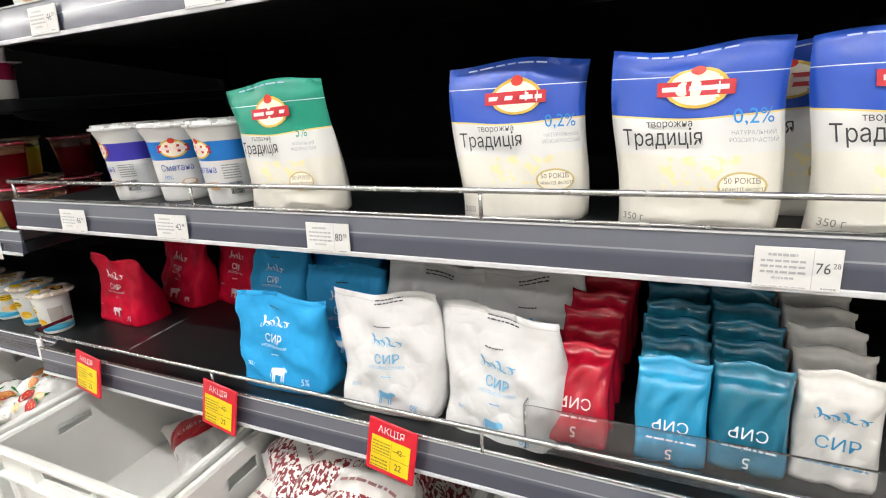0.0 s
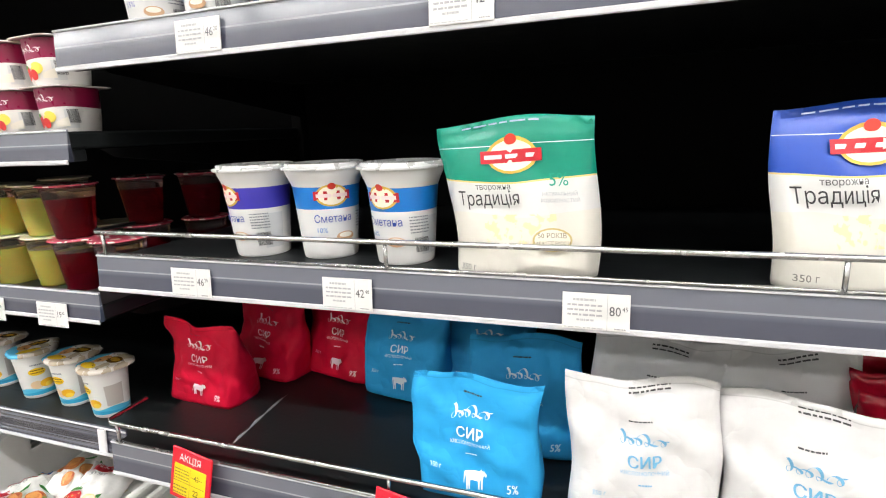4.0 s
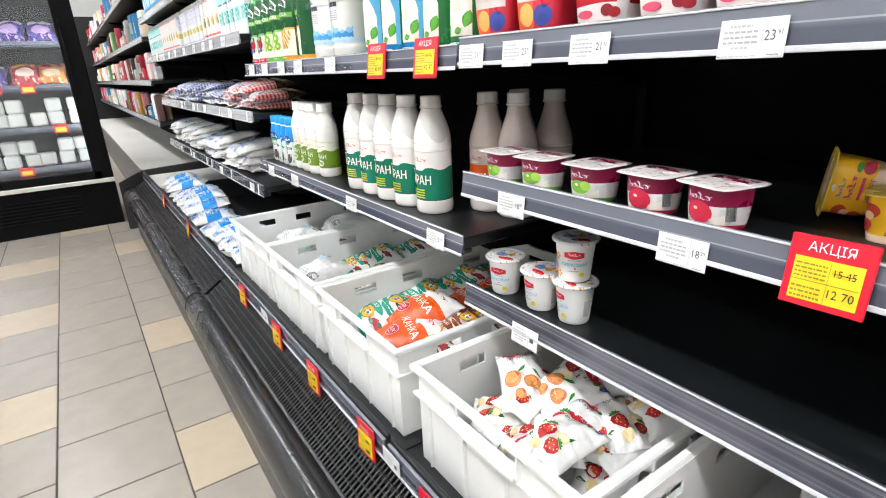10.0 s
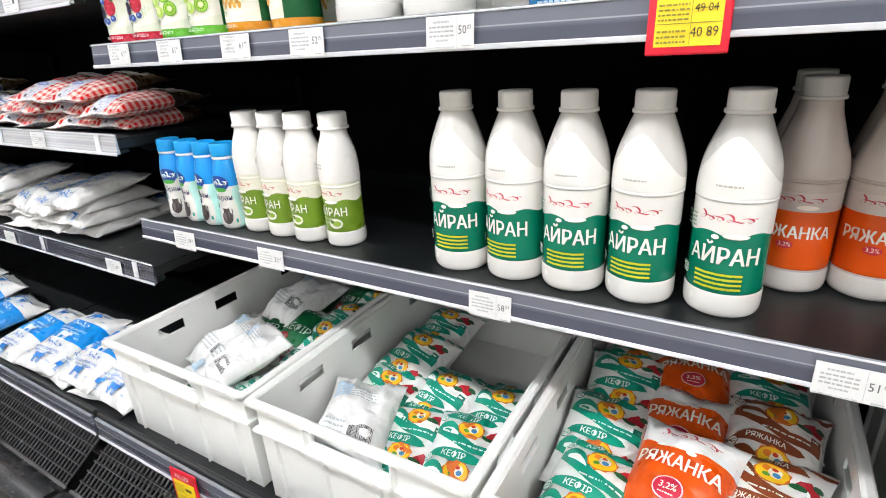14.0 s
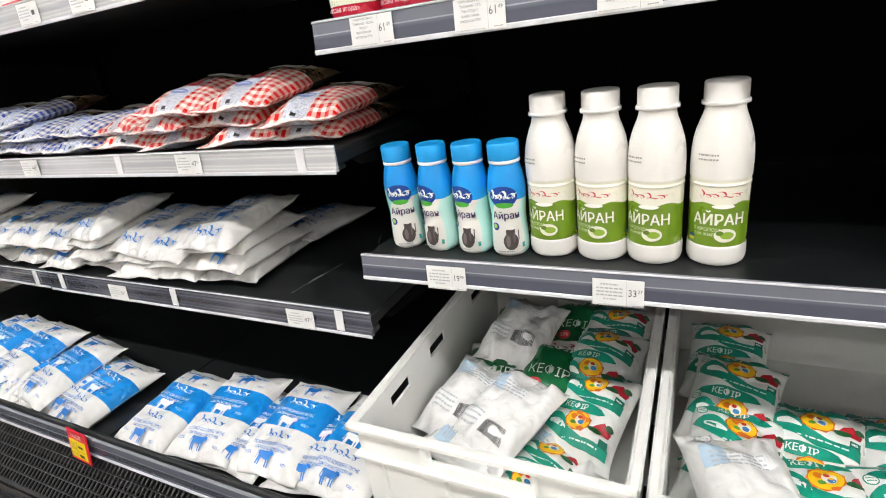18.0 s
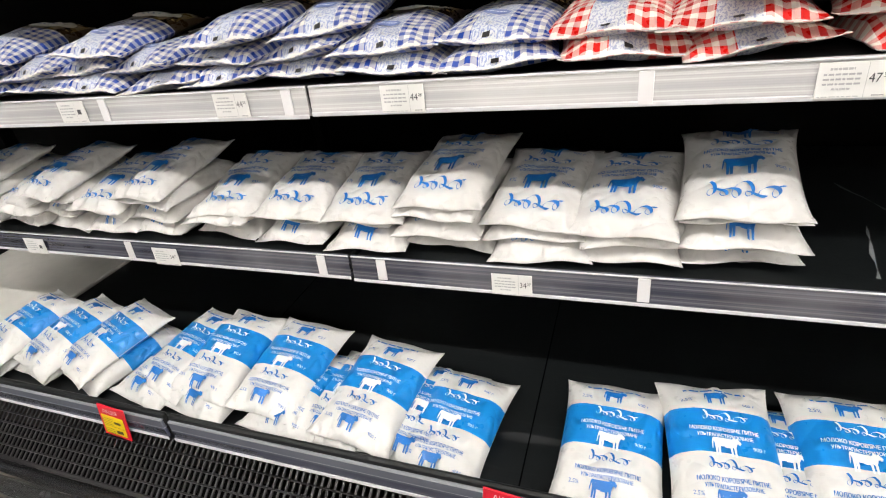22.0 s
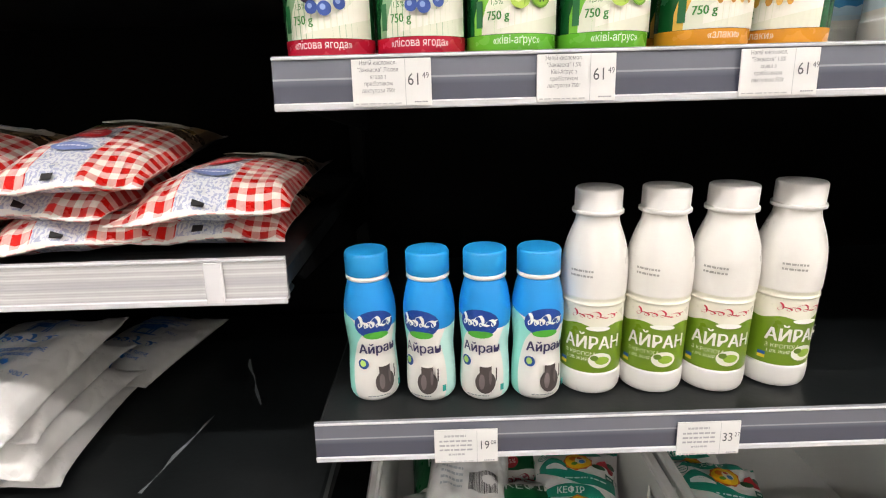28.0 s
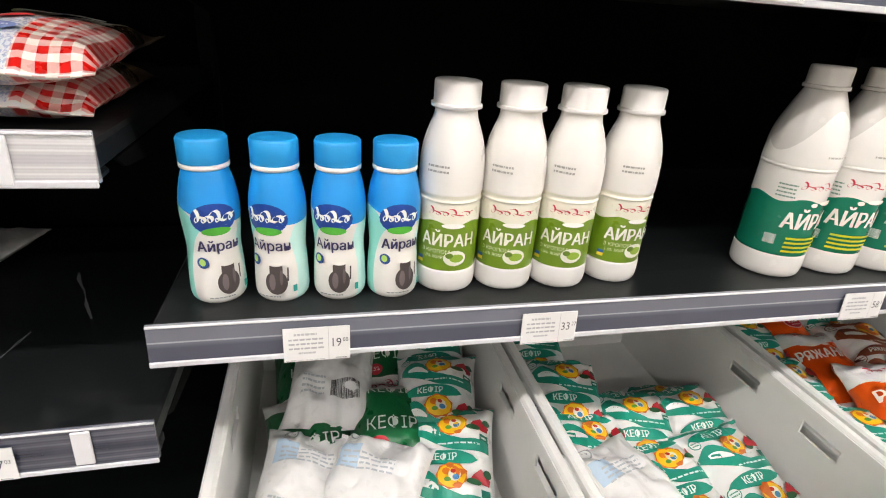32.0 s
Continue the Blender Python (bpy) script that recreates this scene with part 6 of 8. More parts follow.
def green_bottle(mat, label, blue):
    h = 0.25
    p = smooth_profile([(0.034, 0), (0.038, 0.004), (0.0395, 0.02), (0.0385, 0.09), (0.0395, 0.14), (0.036, 0.175), (0.026, 0.205), (0.0185, 0.222), (0.0175, 0.23)], 4)
    return turned("yogurt_bottle", label, "bottle", [("bottle", p, mat, ribs(4, 0.02), ""), ("cap", cap_profile(0.0195, 0.23, h), M_CAP_GREEN, ribs(40, 0.012), "green screw cap")], green_art(blue), group="green yogurt bottles")


p1, p2 = green_bottle(M_GCART, "dark green yogurt bottle with pale blue print", True), green_bottle(M_GCART2, "light green yogurt bottle with apple print", False)
for pr, x in ((p1, -1.655), (p1, -1.572), (p1, -1.49), (p2, -1.41), (p2, -1.325)):
    pr.at(pose(x, 0.085, SC1, 0, 0, random.uniform(-10, 10)))
    pr.at(pose(x, 0.18, SC1, 0, 0, random.uniform(-10, 10)))

# ---------------------------------------------------------------- pouches in the crates
PAPER = (0.85, 0.85, 0.83)
M_KTEAL = printed("kefir_film_teal", PAPER, [("rect", 0, 1, 0.955, 0.985, TEAL)], **FILM)
M_KGREEN = printed("kefir_film_green", srgb("14643a"), [("rect", 0, 1, 0.0, 0.25, (0.72, 0.72, 0.7)), ("speckle", 16.0, 0.56, 0, 1, 0.06, 0.2, srgb("a05a6a")), ("rect", 0, 1, 0.86, 1.0, (0.7, 0.7, 0.68))], **FILM)
M_RORANGE = printed("ryazhanka_film_orange", srgb("e0560f"), [("above", 0.72, 0.02, 9, 0.6, PAPER), ("below", 0.09, 0.012, 9, 0, PAPER)], **FILM)
M_RBROWN = printed("ryazhanka_film_brown", PAPER, [("rect", 0, 1, 0.955, 0.985, srgb("7d3a1c"))], **FILM)
M_BACKSIDE = printed("pouch_film_back", (0.82, 0.82, 0.81), [("rect", 0.1, 0.34, 0.66, 0.84, srgb("bcd4e6"))], **FILM)
SUN = [("poly", [((0.0215 + 0.0025 * (k % 2)) * math.cos(k * math.pi / 9), (0.0165 + 0.002 * (k % 2)) * math.sin(k * math.pi / 9)) for k in range(18)], "d8702a"), ("e", 0.0, 0.0, 0.0205, 0.0155, "f2c01c"), ("e", -0.008, 0.005, 0.006, 0.005, "e07a1c"), ("e", 0.004, 0.001, 0.009, 0.0085, "e9e4d6"), ("e", 0.006, -0.002, 0.005, 0.004, "3f82b8"), ("e", 0.002, 0.006, 0.004, 0.003, "c8321e"), ("e", -0.006, -0.006, 0.005, 0.003, "5f9a3a")]
HOUSE = [("poly", [(0.030, -0.002), (0.058, -0.006), (0.060, 0.003), (0.047, 0.0145), (0.036, 0.007)], "b01f2e"), ("e", 0.036, -0.004, 0.011, 0.0045, "1f5a34"), ("e", 0.056, 0.009, 0.006, 0.005, "2a5a3a")]


def pouch_face(ground, word, size, second):
    """One repeat of the print on a pouch: a ribbon with its name, a round emblem, a cottage and a broad swoosh."""
    dark = "0c6f5c" if second else "6a2f18"
    out = [("band", sweep(-0.056, 0.042, lambda q: 0.026 - 0.008 * max(0.0, math.sin(3.14 * q)) ** 0.5, lambda q: 0.026 + 0.0135 * max(0.0, math.sin(3.14 * q)) ** 0.5), ground), *bold(word, size, -0.010, 0.0285, "f6f8f4", 0.95)]
    out += [("band", sweep(-0.064, 0.060, lambda q: -0.004 - 0.0335 * min(1, 1.7 * q) ** 0.7, lambda q: -0.004 + 0.020 * max(0.0, math.sin(3.14 * min(1.0, 2.2 * q))) - 0.018 * min(1.0, 1.5 * q) ** 1.6 + 0.002 * q, 18), ground)]
    out += [("band", sweep(-0.048, -0.014, lambda q: -0.006 - 0.008 * q, lambda q: -0.001 - 0.010 * q * q + 0.004 * math.sin(3.14 * q)), "f2f5f2"), ("b", -0.018, 0.046, -0.030, -0.024, "eaf4f0", 1)]
    out += [("e", -0.053, 0.019, 0.008, 0.008, ground), ("e", -0.053, 0.019, 0.0068, 0.0068, "f2f5f2"), ("b", -0.058, -0.048, 0.015, 0.023, ground, 2), ("r", 0.046, 0.059, -0.022, -0.011, dark), ("b", 0.048, 0.057, -0.020, -0.013, "f2f5f2", 1)]
    return out + [shift(a, 0.004, 0.003) for a in SUN] + HOUSE
ART_KT = [shift(a, 0, dy) for dy in (0.040, -0.037) for a in pouch_face("12957c", "КЕФІР", 0.0145, True)]
ART_KG = [("t", "КЕФІР", 0.026, 0.0, -0.005, "eef4ee", 1.0), ("e", -0.02, -0.032, 0.014, 0.010, "c2303c"), ("t", "2,5%", 0.010, -0.02, -0.032, "f4eeee"), ("s", 0, -0.06, 0.09, 0.018, "b43a4e"), ("t", "КЕФІР", 0.024, 0.0, 0.055, "eef4ee", 1.0)]
ART_RO = [("s", 0.0, 0.062, 0.085, 0.020, "c23347"), ("e", -0.02, 0.038, 0.018, 0.0022, "f6f2ea"), ("e", 0.012, 0.034, 0.007, 0.003, "f6f2ea"), *bold("РЯЖАНКА", 0.0265, 0, 0.014, "fbf4ec", 0.86), ("e", 0.0, -0.024, 0.020, 0.0165, "f0d8dc"), ("e", 0.0, -0.024, 0.0182, 0.0148, "c8203e"), *bold("3,2%", 0.0125, 0.0, -0.022, "fbf4ec"), ("b", -0.01, 0.01, -0.034, -0.030, "fbf4ec", 1)]
ART_RB = [shift(a, 0, dy) for dy in (0.040, -0.037) for a in pouch_face("8a4422", "РЯЖАНКА", 0.0115, False)]
ART_BS = [("bar", 0.0, 0.045, -0.055, -0.03, "3a3a3c"), ("b", -0.045, 0.03, 0.025, 0.05, "bcc3c8", 4), ("b", -0.045, -0.01, -0.055, -0.02, "bcc3c8", 4), ("e", -0.036, 0.078, 0.010, 0.010, "a8abae"), ("e", -0.036, 0.078, 0.008, 0.008, "ecedec")]
KIND = {"kt": ("kefir_teal", M_KTEAL, ART_KT, "kefir_pouch", "white and teal kefir pouch with yellow emblem"), "kg": ("kefir_green", M_KGREEN, ART_KG, "kefir_pouch", "dark green and white kefir pouch"), "ro": ("ryaz_orange", M_RORANGE, ART_RO, "ryazhanka_pouch", "bright orange ryazhanka pouch with white lettering"), "rb": ("ryaz_brown", M_RBROWN, ART_RB, "ryazhanka_pouch", "white and brown ryazhanka pouch"), "bs": ("pouch_back", M_BACKSIDE, ART_BS, "kefir_pouch", "white pouch lying face down with grey print")}
M_FAN = printed("yogurt_film_fruit", PAPER, [("rect", 0, 1, 0.94, 1, (0.7, 0.72, 0.74))], **FILM)
ART_F = [("band", sweep(-0.030, 0.016, lambda q: 0.038 + 0.002 * math.cos(6.28 * q), lambda q: 0.055 - 0.002 * math.cos(6.28 * q)), "c2192c"), ("s", -0.007, 0.0465, 0.034, 0.011, "f6e6e8"), ("t", "ЙОГУРТ", 0.0095, -0.006, 0.030, "4a565c", 0.9)]
ART_F += [("e", 0.026 + 0.0055 * math.cos(k * 1.26), 0.052 + 0.0055 * math.sin(k * 1.26), 0.0036, 0.0036, ("2f78c4", "2f78c4", "3a8fd0", "e8a02a", "2f78c4")[k]) for k in range(5)] + [("e", 0.026, 0.052, 0.0028, 0.0028, "e06a24"), ("e", 0.019, 0.042, 0.003, 0.006, "3f8a3a")]


def strawberry(cx, cy, r, a):
    """A strawberry with its seeds and a crown of leaves, turned by a."""
    c, w = math.cos(a), math.sin(a)

    def at(x, y):
        return (cx + r * (x * c - y * w), cy + r * (x * w + y * c))
    out = [("poly", [at(x, y) for x, y in ((0, -1.15), (0.5, -0.75), (0.82, -0.1), (0.8, 0.4), (0.45, 0.72), (-0.45, 0.72), (-0.8, 0.4), (-0.82, -0.1), (-0.5, -0.75))], "b81e28"), ("poly", [at(x, y) for x, y in ((0.05, -0.8), (0.45, -0.3), (0.4, 0.3), (-0.1, 0.4), (-0.3, -0.2))], "d83a38")]
    out += [("e", *at(x, y), 0.07 * r, 0.1 * r, "e8c06a") for x, y in ((-0.4, 0.1), (0.1, 0.15), (0.5, 0.0), (-0.2, -0.35), (0.25, -0.4), (0.0, -0.8), (-0.5, -0.2), (0.55, 0.4))]
    for k in range(5):
        t = 0.5 + 0.53 * k
        out.append(("poly", [at(0.1 * math.cos(t + 1.6), 0.7 + 0.1 * math.sin(t + 1.6)), at(0.55 * math.cos(t - 0.25), 0.65 + 0.45 * math.sin(t - 0.25)), at(0.8 * math.cos(t), 0.65 + 0.6 * math.sin(t)), at(0.55 * math.cos(t + 0.25), 0.65 + 0.45 * math.sin(t + 0.25))], ("2f7a30", "4a9a3a")[k % 2]))
    return out


def peach(cx, cy, r):
    """A peach with a red cheek and a pale slice before it."""
    return [("e", cx, cy, r, 0.92 * r, "cf8048"), ("e", cx - 0.12 * r, cy + 0.1 * r, 0.72 * r, 0.62 * r, "dd9a58"), ("poly", [(cx - 0.9 * r, cy - 0.1 * r), (cx - 0.3 * r, cy - 0.75 * r), (cx + 0.6 * r, cy - 0.7 * r), (cx + 0.2 * r, cy - 0.2 * r)], "ecc890"), ("poly", [(cx + 0.25 * r, cy + 0.8 * r), (cx + 0.85 * r, cy + 0.3 * r), (cx + 0.6 * r, cy)], "b8482c")]


def leaves(*spots):
    return [("poly", [(x + r * math.cos(a + b) * k, y + r * math.sin(a + b) * k) for b, k in ((0, 1), (0.45, 0.55), (3.14, 1), (-0.45, 0.55))], col) for x, y, r, a in spots for col in ("2f7a34",)]


KIND["fp"] = ("yog_peach", M_FAN, ART_F + leaves((0.0, 0.0, 0.014, 0.7), (0.03, -0.008, 0.012, 2.2)) + peach(-0.016, -0.016, 0.0165) + peach(0.018, -0.026, 0.0145) + peach(-0.006, -0.044, 0.010), "yogurt_pouch", "white yogurt pouch with peach print")
KIND["fb"] = ("yog_berry", M_FAN, ART_F + leaves((0.024, -0.012, 0.014, 1.2), (-0.028, -0.036, 0.012, 2.6)) + strawberry(-0.013, -0.018, 0.0175, 0.25) + [("e", 0.017, -0.014, 0.012, 0.009, "e6cf9a"), ("e", 0.019, -0.013, 0.008, 0.006, "f3e6c4")] + strawberry(0.016, -0.034, 0.0125, -0.5) + [("e", -0.010, -0.046, 0.010, 0.0075, "ecd8a4")], "yogurt_pouch", "white yogurt pouch with strawberry print")
M_ORN = printed("sour_cream_film_ornament", (0.77, 0.75, 0.72), [("rect", 0, 1, 0.62, 0.9, srgb("d9cfc8")), ("speckle", 26.0, 0.5, 0, 1, 0.62, 0.9, srgb("7d1c26")), ("speckle", 26.0, 0.5, 0, 1, 0.06, 0.3, srgb("7d1c26"))], **FILM)
M_ORNR = printed("sour_cream_film_red", (0.76, 0.75, 0.73), [("oval", 0.4, 0.55, 0.42, 0.22, srgb("b5202a"))], **FILM)
KIND["or"] = ("sour_orn", M_ORN, [("t", "СМЕТАНА", 0.0175, 0, 0.008, "7d1c26", 0.95), ("b", -0.045, 0.045, -0.024, -0.012, "a8787c", 1)], "sour_cream_pouch", "white sour cream pouch with dark red folk ornament")
KIND["sr"] = ("sour_red", M_ORNR, [("t", "СМЕТАНА", 0.0165, -0.01, 0.008, "f4eae6", 0.95)], "sour_cream_pouch", "red and white sour cream pouch")


SMALL = ("fp", "fb")


def in_crate(k, cx, dx, y, z, pitch=0.0, roll=0.0, yaw=0.0, seed=0):
    kd, mat, art, nm, lb = KIND[k]
    w, l, h = (0.085, 0.12, 0.042) if k in SMALL else (0.134, 0.178, 0.062)
    c, s = abs(math.cos(math.radians(yaw))), abs(math.sin(math.radians(yaw)))
    gap = max(0.0, 0.181 - (w * c + l * s) / 2)
    dx = min(max(dx, -gap), gap)
    y = max(y, -0.132 + 0.5 * (l * c + w * s))
    return pouch(kd, w, l, h, mat, art, nm, lb, pose(cx + dx, y, DECK + z, pitch, roll, yaw), seed, rough=1.25 if k == "bs" else 1.0 if k in SMALL else 0.65, group=nm.replace("_", " ") + "es in the crates")


c1, c2, c3, b1, b2, b3, a1, a2, a3 = CR_X
# first crate of kefir: green pouches at the back, teal ones along a side, white ones face down in front
for k, dx, y, z, pt, ro, yw in (("kg", -0.09, 0.30, 0.07, 14, 0, 3), ("kg", 0.03, 0.32, 0.085, 16, 0, -3), ("kg", -0.09, 0.15, 0.075, 14, 0, 6), ("kg", 0.02, 0.15, 0.085, 14, 0, -4), ("bs", -0.06, 0.24, 0.125, 12, 4, -6), ("kt", 0.118, 0.29, 0.10, 16, -4, -6), ("kt", 0.115, 0.195, 0.10, 18, -4, -12), ("kt", 0.112, 0.09, 0.085, 16, -4, -14),
                              ("bs", -0.12, 0.06, 0.09, 12, 8, -10), ("bs", -0.025, 0.025, 0.105, 14, -4, -25), ("bs", -0.06, -0.01, 0.055, 6, 6, 70), ("bs", 0.03, -0.03, 0.04, 8, 0, -40), ("kg", -0.06, -0.02, 0.035, 0, 0, 70), ("kt", 0.04, -0.05, 0.035, 4, 0, -16)):
    in_crate(k, c1, dx, y, z, pt, ro, yw, int(100 * (dx + y + 1)))
# second crate: teal kefir in rows
for dx, y, z, pt, yw in ((-0.12, 0.29, 0.085, 14, -6), (-0.115, 0.165, 0.095, 16, -10), (-0.11, 0.055, 0.08, 16, -8), (-0.005, 0.10, 0.07, 16, -12), (0.11, 0.105, 0.065, 14, 2), (0.0, 0.0, 0.065, 12, 6), (0.105, 0.0, 0.075, 16, 8)):
    in_crate("kt", c2, dx, y, z, pt, 4 * math.sin(40 * y), yw, int(100 * (dx + y + 1)))
in_crate("bs", c2, -0.11, -0.03, 0.10, 14, 6, 20, 2)
for c in range(3):
    in_crate("kt", c2, -0.1 + 0.1 * c, 0.15, 0.04, 4, 0, -4, c + 1)
for c in range(3):
    in_crate("kt", c2, -0.1 + 0.1 * c, 0.0, 0.035, 4, 0, 4, c)
# third crate: kefir, orange and brown ryazhanka
for k, dx, y, z, pt, ro, yw in (("kt", -0.125, 0.22, 0.12, 16, 0, 4), ("kt", -0.12, 0.10, 0.11, 18, 2, 0), ("kt", -0.12, -0.01, 0.10, 16, 2, -8), ("kt", -0.06, -0.06, 0.08, 10, 0, 14), ("ro", -0.01, 0.16, 0.115, 16, 0, -4), ("ro", 0.0, 0.03, 0.135, 22, -3, -10), ("ro", -0.01, 0.28, 0.12, 12, 0, 4), ("ro", 0.035, -0.07, 0.115, 20, 4, -16), ("rb", 0.12, 0.06, 0.115, 18, -4, -14), ("rb", 0.12, -0.05, 0.09, 16, -4, -8), ("rb", 0.12, 0.17, 0.12, 16, 0, -6), ("kt", 0.1, 0.28, 0.12, 10, 0, 4), ("kt", -0.12, 0.34, 0.12, 10, 0, 4), ("ro", 0.02, -0.04, 0.05, 4, 0, 0), ("rb", 0.1, -0.06, 0.04, 4, 0, 0), ("kt", -0.1, -0.05, 0.04, 4, 0, 0)):
    in_crate(k, c3, dx, y, z, pt, ro, yw, int(100 * (dx + y + 1)))
rc = random.Random(4)


def heap(cx, kinds, n, x0, x1, y0, y1, zb, zt):
    """Pouches thrown loosely into a crate, later ones higher."""
    for i in range(n):
        f = i / max(1, n - 1)
        in_crate(rc.choice(kinds), cx, rc.uniform(x0, x1), rc.uniform(y0, y1), zb + (zt - zb) * f, rc.uniform(-4, 24), rc.uniform(-14, 14), rc.uniform(-65, 65), i)


heap(b1, ("fb", "fb", "fb", "fp"), 52, -0.09, 0.135, -0.05, 0.33, 0.06, 0.178)
heap(b2, ("fb", "fb", "fb", "fp"), 48, -0.06, 0.135, -0.05, 0.32, 0.06, 0.172)
heap(b3, ("fb", "fp"), 48, -0.07, 0.135, -0.05, 0.32, 0.06, 0.172)
for cx in (b1, b2, b3):
    for q in range(3):
        in_crate("bs", cx, -0.02 + 0.05 * q, 0.26 + 0.05 * q, 0.15, 10, 6, 20 * q, q)
in_crate("sr", a1, -0.09, 0.14, 0.03, 6, 0, 62, 1)
heap(a2, ("or",), 38, -0.14, 0.07, -0.05, 0.30, 0.04, 0.19)
heap(a3, ("or",), 24, -0.11, 0.11, -0.05, 0.32, 0.04, 0.175)

# ---------------------------------------------------------------- cups of the second bay
MG = srgb("8c1644")
DW = (0.79, 0.77, 0.74)


def dolce(kind, art, lidcol="e4ddda", low=None, size=1.0):
    art = [(k, a[0] * 1.35, a[1] + 0.002, a[2] * 1.4, a[3] * 1.35, *a[4:]) if k == "e" else (k, *a) for k, *a in art]
    art += [("e", -0.004, 0.024, 0.003, 0.002, "f6e8dc"), ("band", sweep(0.014, 0.03, lambda q: 0.008, lambda q: 0.014 + 0.006 * q), "efe9dc")]
    it = [("above", 0.56, 0.02, 12.6, 0.0, MG), ("rect", 0.62, 0.69, 0.1, 0.52, (0.66, 0.66, 0.66))]
    if low:
        it.append(("below", 0.12, 0.03, 12.6, 0, srgb(low)))
    return tub(kind, DW, it, [("s", -0.002, 0.043 * size, 0.042 * size, 0.015 * size, "f4e6ea")] + art, "white yogurt tub with magenta band and %s print" % kind.replace("_", " "), lidcol, 0.062 * size, 0.0355 * (0.5 + 0.5 * size), cup=round_cup)


T_STRAW = dolce("strawberry_banana", [("e", -0.012, 0.014, 0.006, 0.007, "cf2a2c"), ("e", -0.012, 0.021, 0.004, 0.002, "3f8a2e"), ("e", 0.004, 0.019, 0.0075, 0.0055, "f1dd5c"), ("e", -0.001, 0.011, 0.005, 0.005, "d83a34"), ("bar", 0.03, 0.042, 0.012, 0.03, "4a4a4c")])
T_PEACH = dolce("peach", [("e", 0.004, 0.02, 0.0115, 0.010, "e0703a"), ("e", 0.0, 0.021, 0.005, 0.004, "f4c79a")], low="ef9a4a")
T_RASP = dolce("raspberry", [("e", 0.002, 0.019, 0.0115, 0.0105, "c22a48"), ("e", -0.009, 0.016, 0.007, 0.007, "d8506a"), ("bar", 0.03, 0.042, 0.012, 0.03, "4a4a4c")], low="c2304e")
T_GREEN = dolce("green_apple", [("e", 0.0, 0.019, 0.012, 0.007, "7fb83a"), ("e", 0.008, 0.022, 0.006, 0.005, "a8d45a")], low="6fae3a", size=0.86)
T_PINK = dolce("strawberry", [("e", 0.0, 0.018, 0.012, 0.010, "d03048"), ("bar", 0.03, 0.042, 0.012, 0.03, "4a4a4c")], low="c9243c", size=0.86)
T_RED = tub("cherry", srgb("b5121f"), [("below", 0.42, 0.03, 14, 0.4, srgb("e6dcd8")), ("rect", 0.62, 0.69, 0.1, 0.8, (0.66, 0.66, 0.66))], [("e", 0.016, 0.017, 0.007, 0.007, "8a1424"), ("e", 0.024, 0.014, 0.006, 0.006, "a01c2c"), ("e", -0.012, 0.014, 0.010, 0.005, "d8506a"), ("s", -0.002, 0.042, 0.042, 0.014, "f4e6ea")], "red cherry yogurt tub", "d8d2d0")
T_MULTI = tub("berry_orange", srgb("c2253a"), [("rect", 0, 0.5, 0, 1, srgb("e2572a")), ("oval", 0.45, 0.4, 0.05, 0.26, srgb("f0b060")), ("oval", 0.56, 0.36, 0.06, 0.24, srgb("3a4a9a")), ("rect", 0.38, 0.62, 0.7, 0.95, srgb("d9d2cf"))], [("e", 0.014, 0.018, 0.006, 0.006, "33438f"), ("e", -0.014, 0.02, 0.007, 0.007, "f4b25a")], "orange and red berry yogurt twin tub", "d8d2d0")
SB1, SB2, SB3 = ZB[0] - 0.002, ZB[1] - 0.018, ZB[2] - 0.024
# columns of tubs on the top shelf: how many stand on one another, and how far the upper ones are shifted
ROW = [(T_MULTI, -1.205, 2, 0.0), (T_MULTI, -1.11, 3, 0.0), (T_RED, -1.005, 2, 0.0), (T_RED, -0.909, 2, 0.0), (T_RED, -0.817, 3, 0.0), (T_RED, -0.724, 3, 0.0), (T_RASP, -0.642, 1, 0.0), (T_RASP, -0.572, 2, -0.02), (T_PEACH, -0.494, 1, 0.0), (T_PEACH, -0.414, 2, -0.05), (T_PEACH, -0.332, 2, -0.04), (T_STRAW, -0.243, 2, -0.008), (T_STRAW, -0.155, 2, -0.006), (T_STRAW, -0.068, 2, 0.0)]
for pr, x, n, dx in ROW:
    for k in range(n):
        for r in range(2 if x < -0.3 else 1):
            pr.at(pose(x + random.uniform(-0.003, 0.003) + dx * (k > 0) - 0.012 * r, 0.055 + 0.09 * r + random.uniform(-0.004, 0.004), SB1 + 0.0612 * k, 0, 0, random.uniform(-7, 7)))
for pr, x, y, a in ((T_GREEN, -1.201, 0.058, -6), (T_GREEN, -1.115, 0.058, 4), (T_GREEN, -1.016, 0.062, -4), (T_PINK, -0.922, 0.066, -4), (T_PINK, -0.835, 0.064, -14)):
    pr.at(pose(x, y, SB2, 0, 0, a))
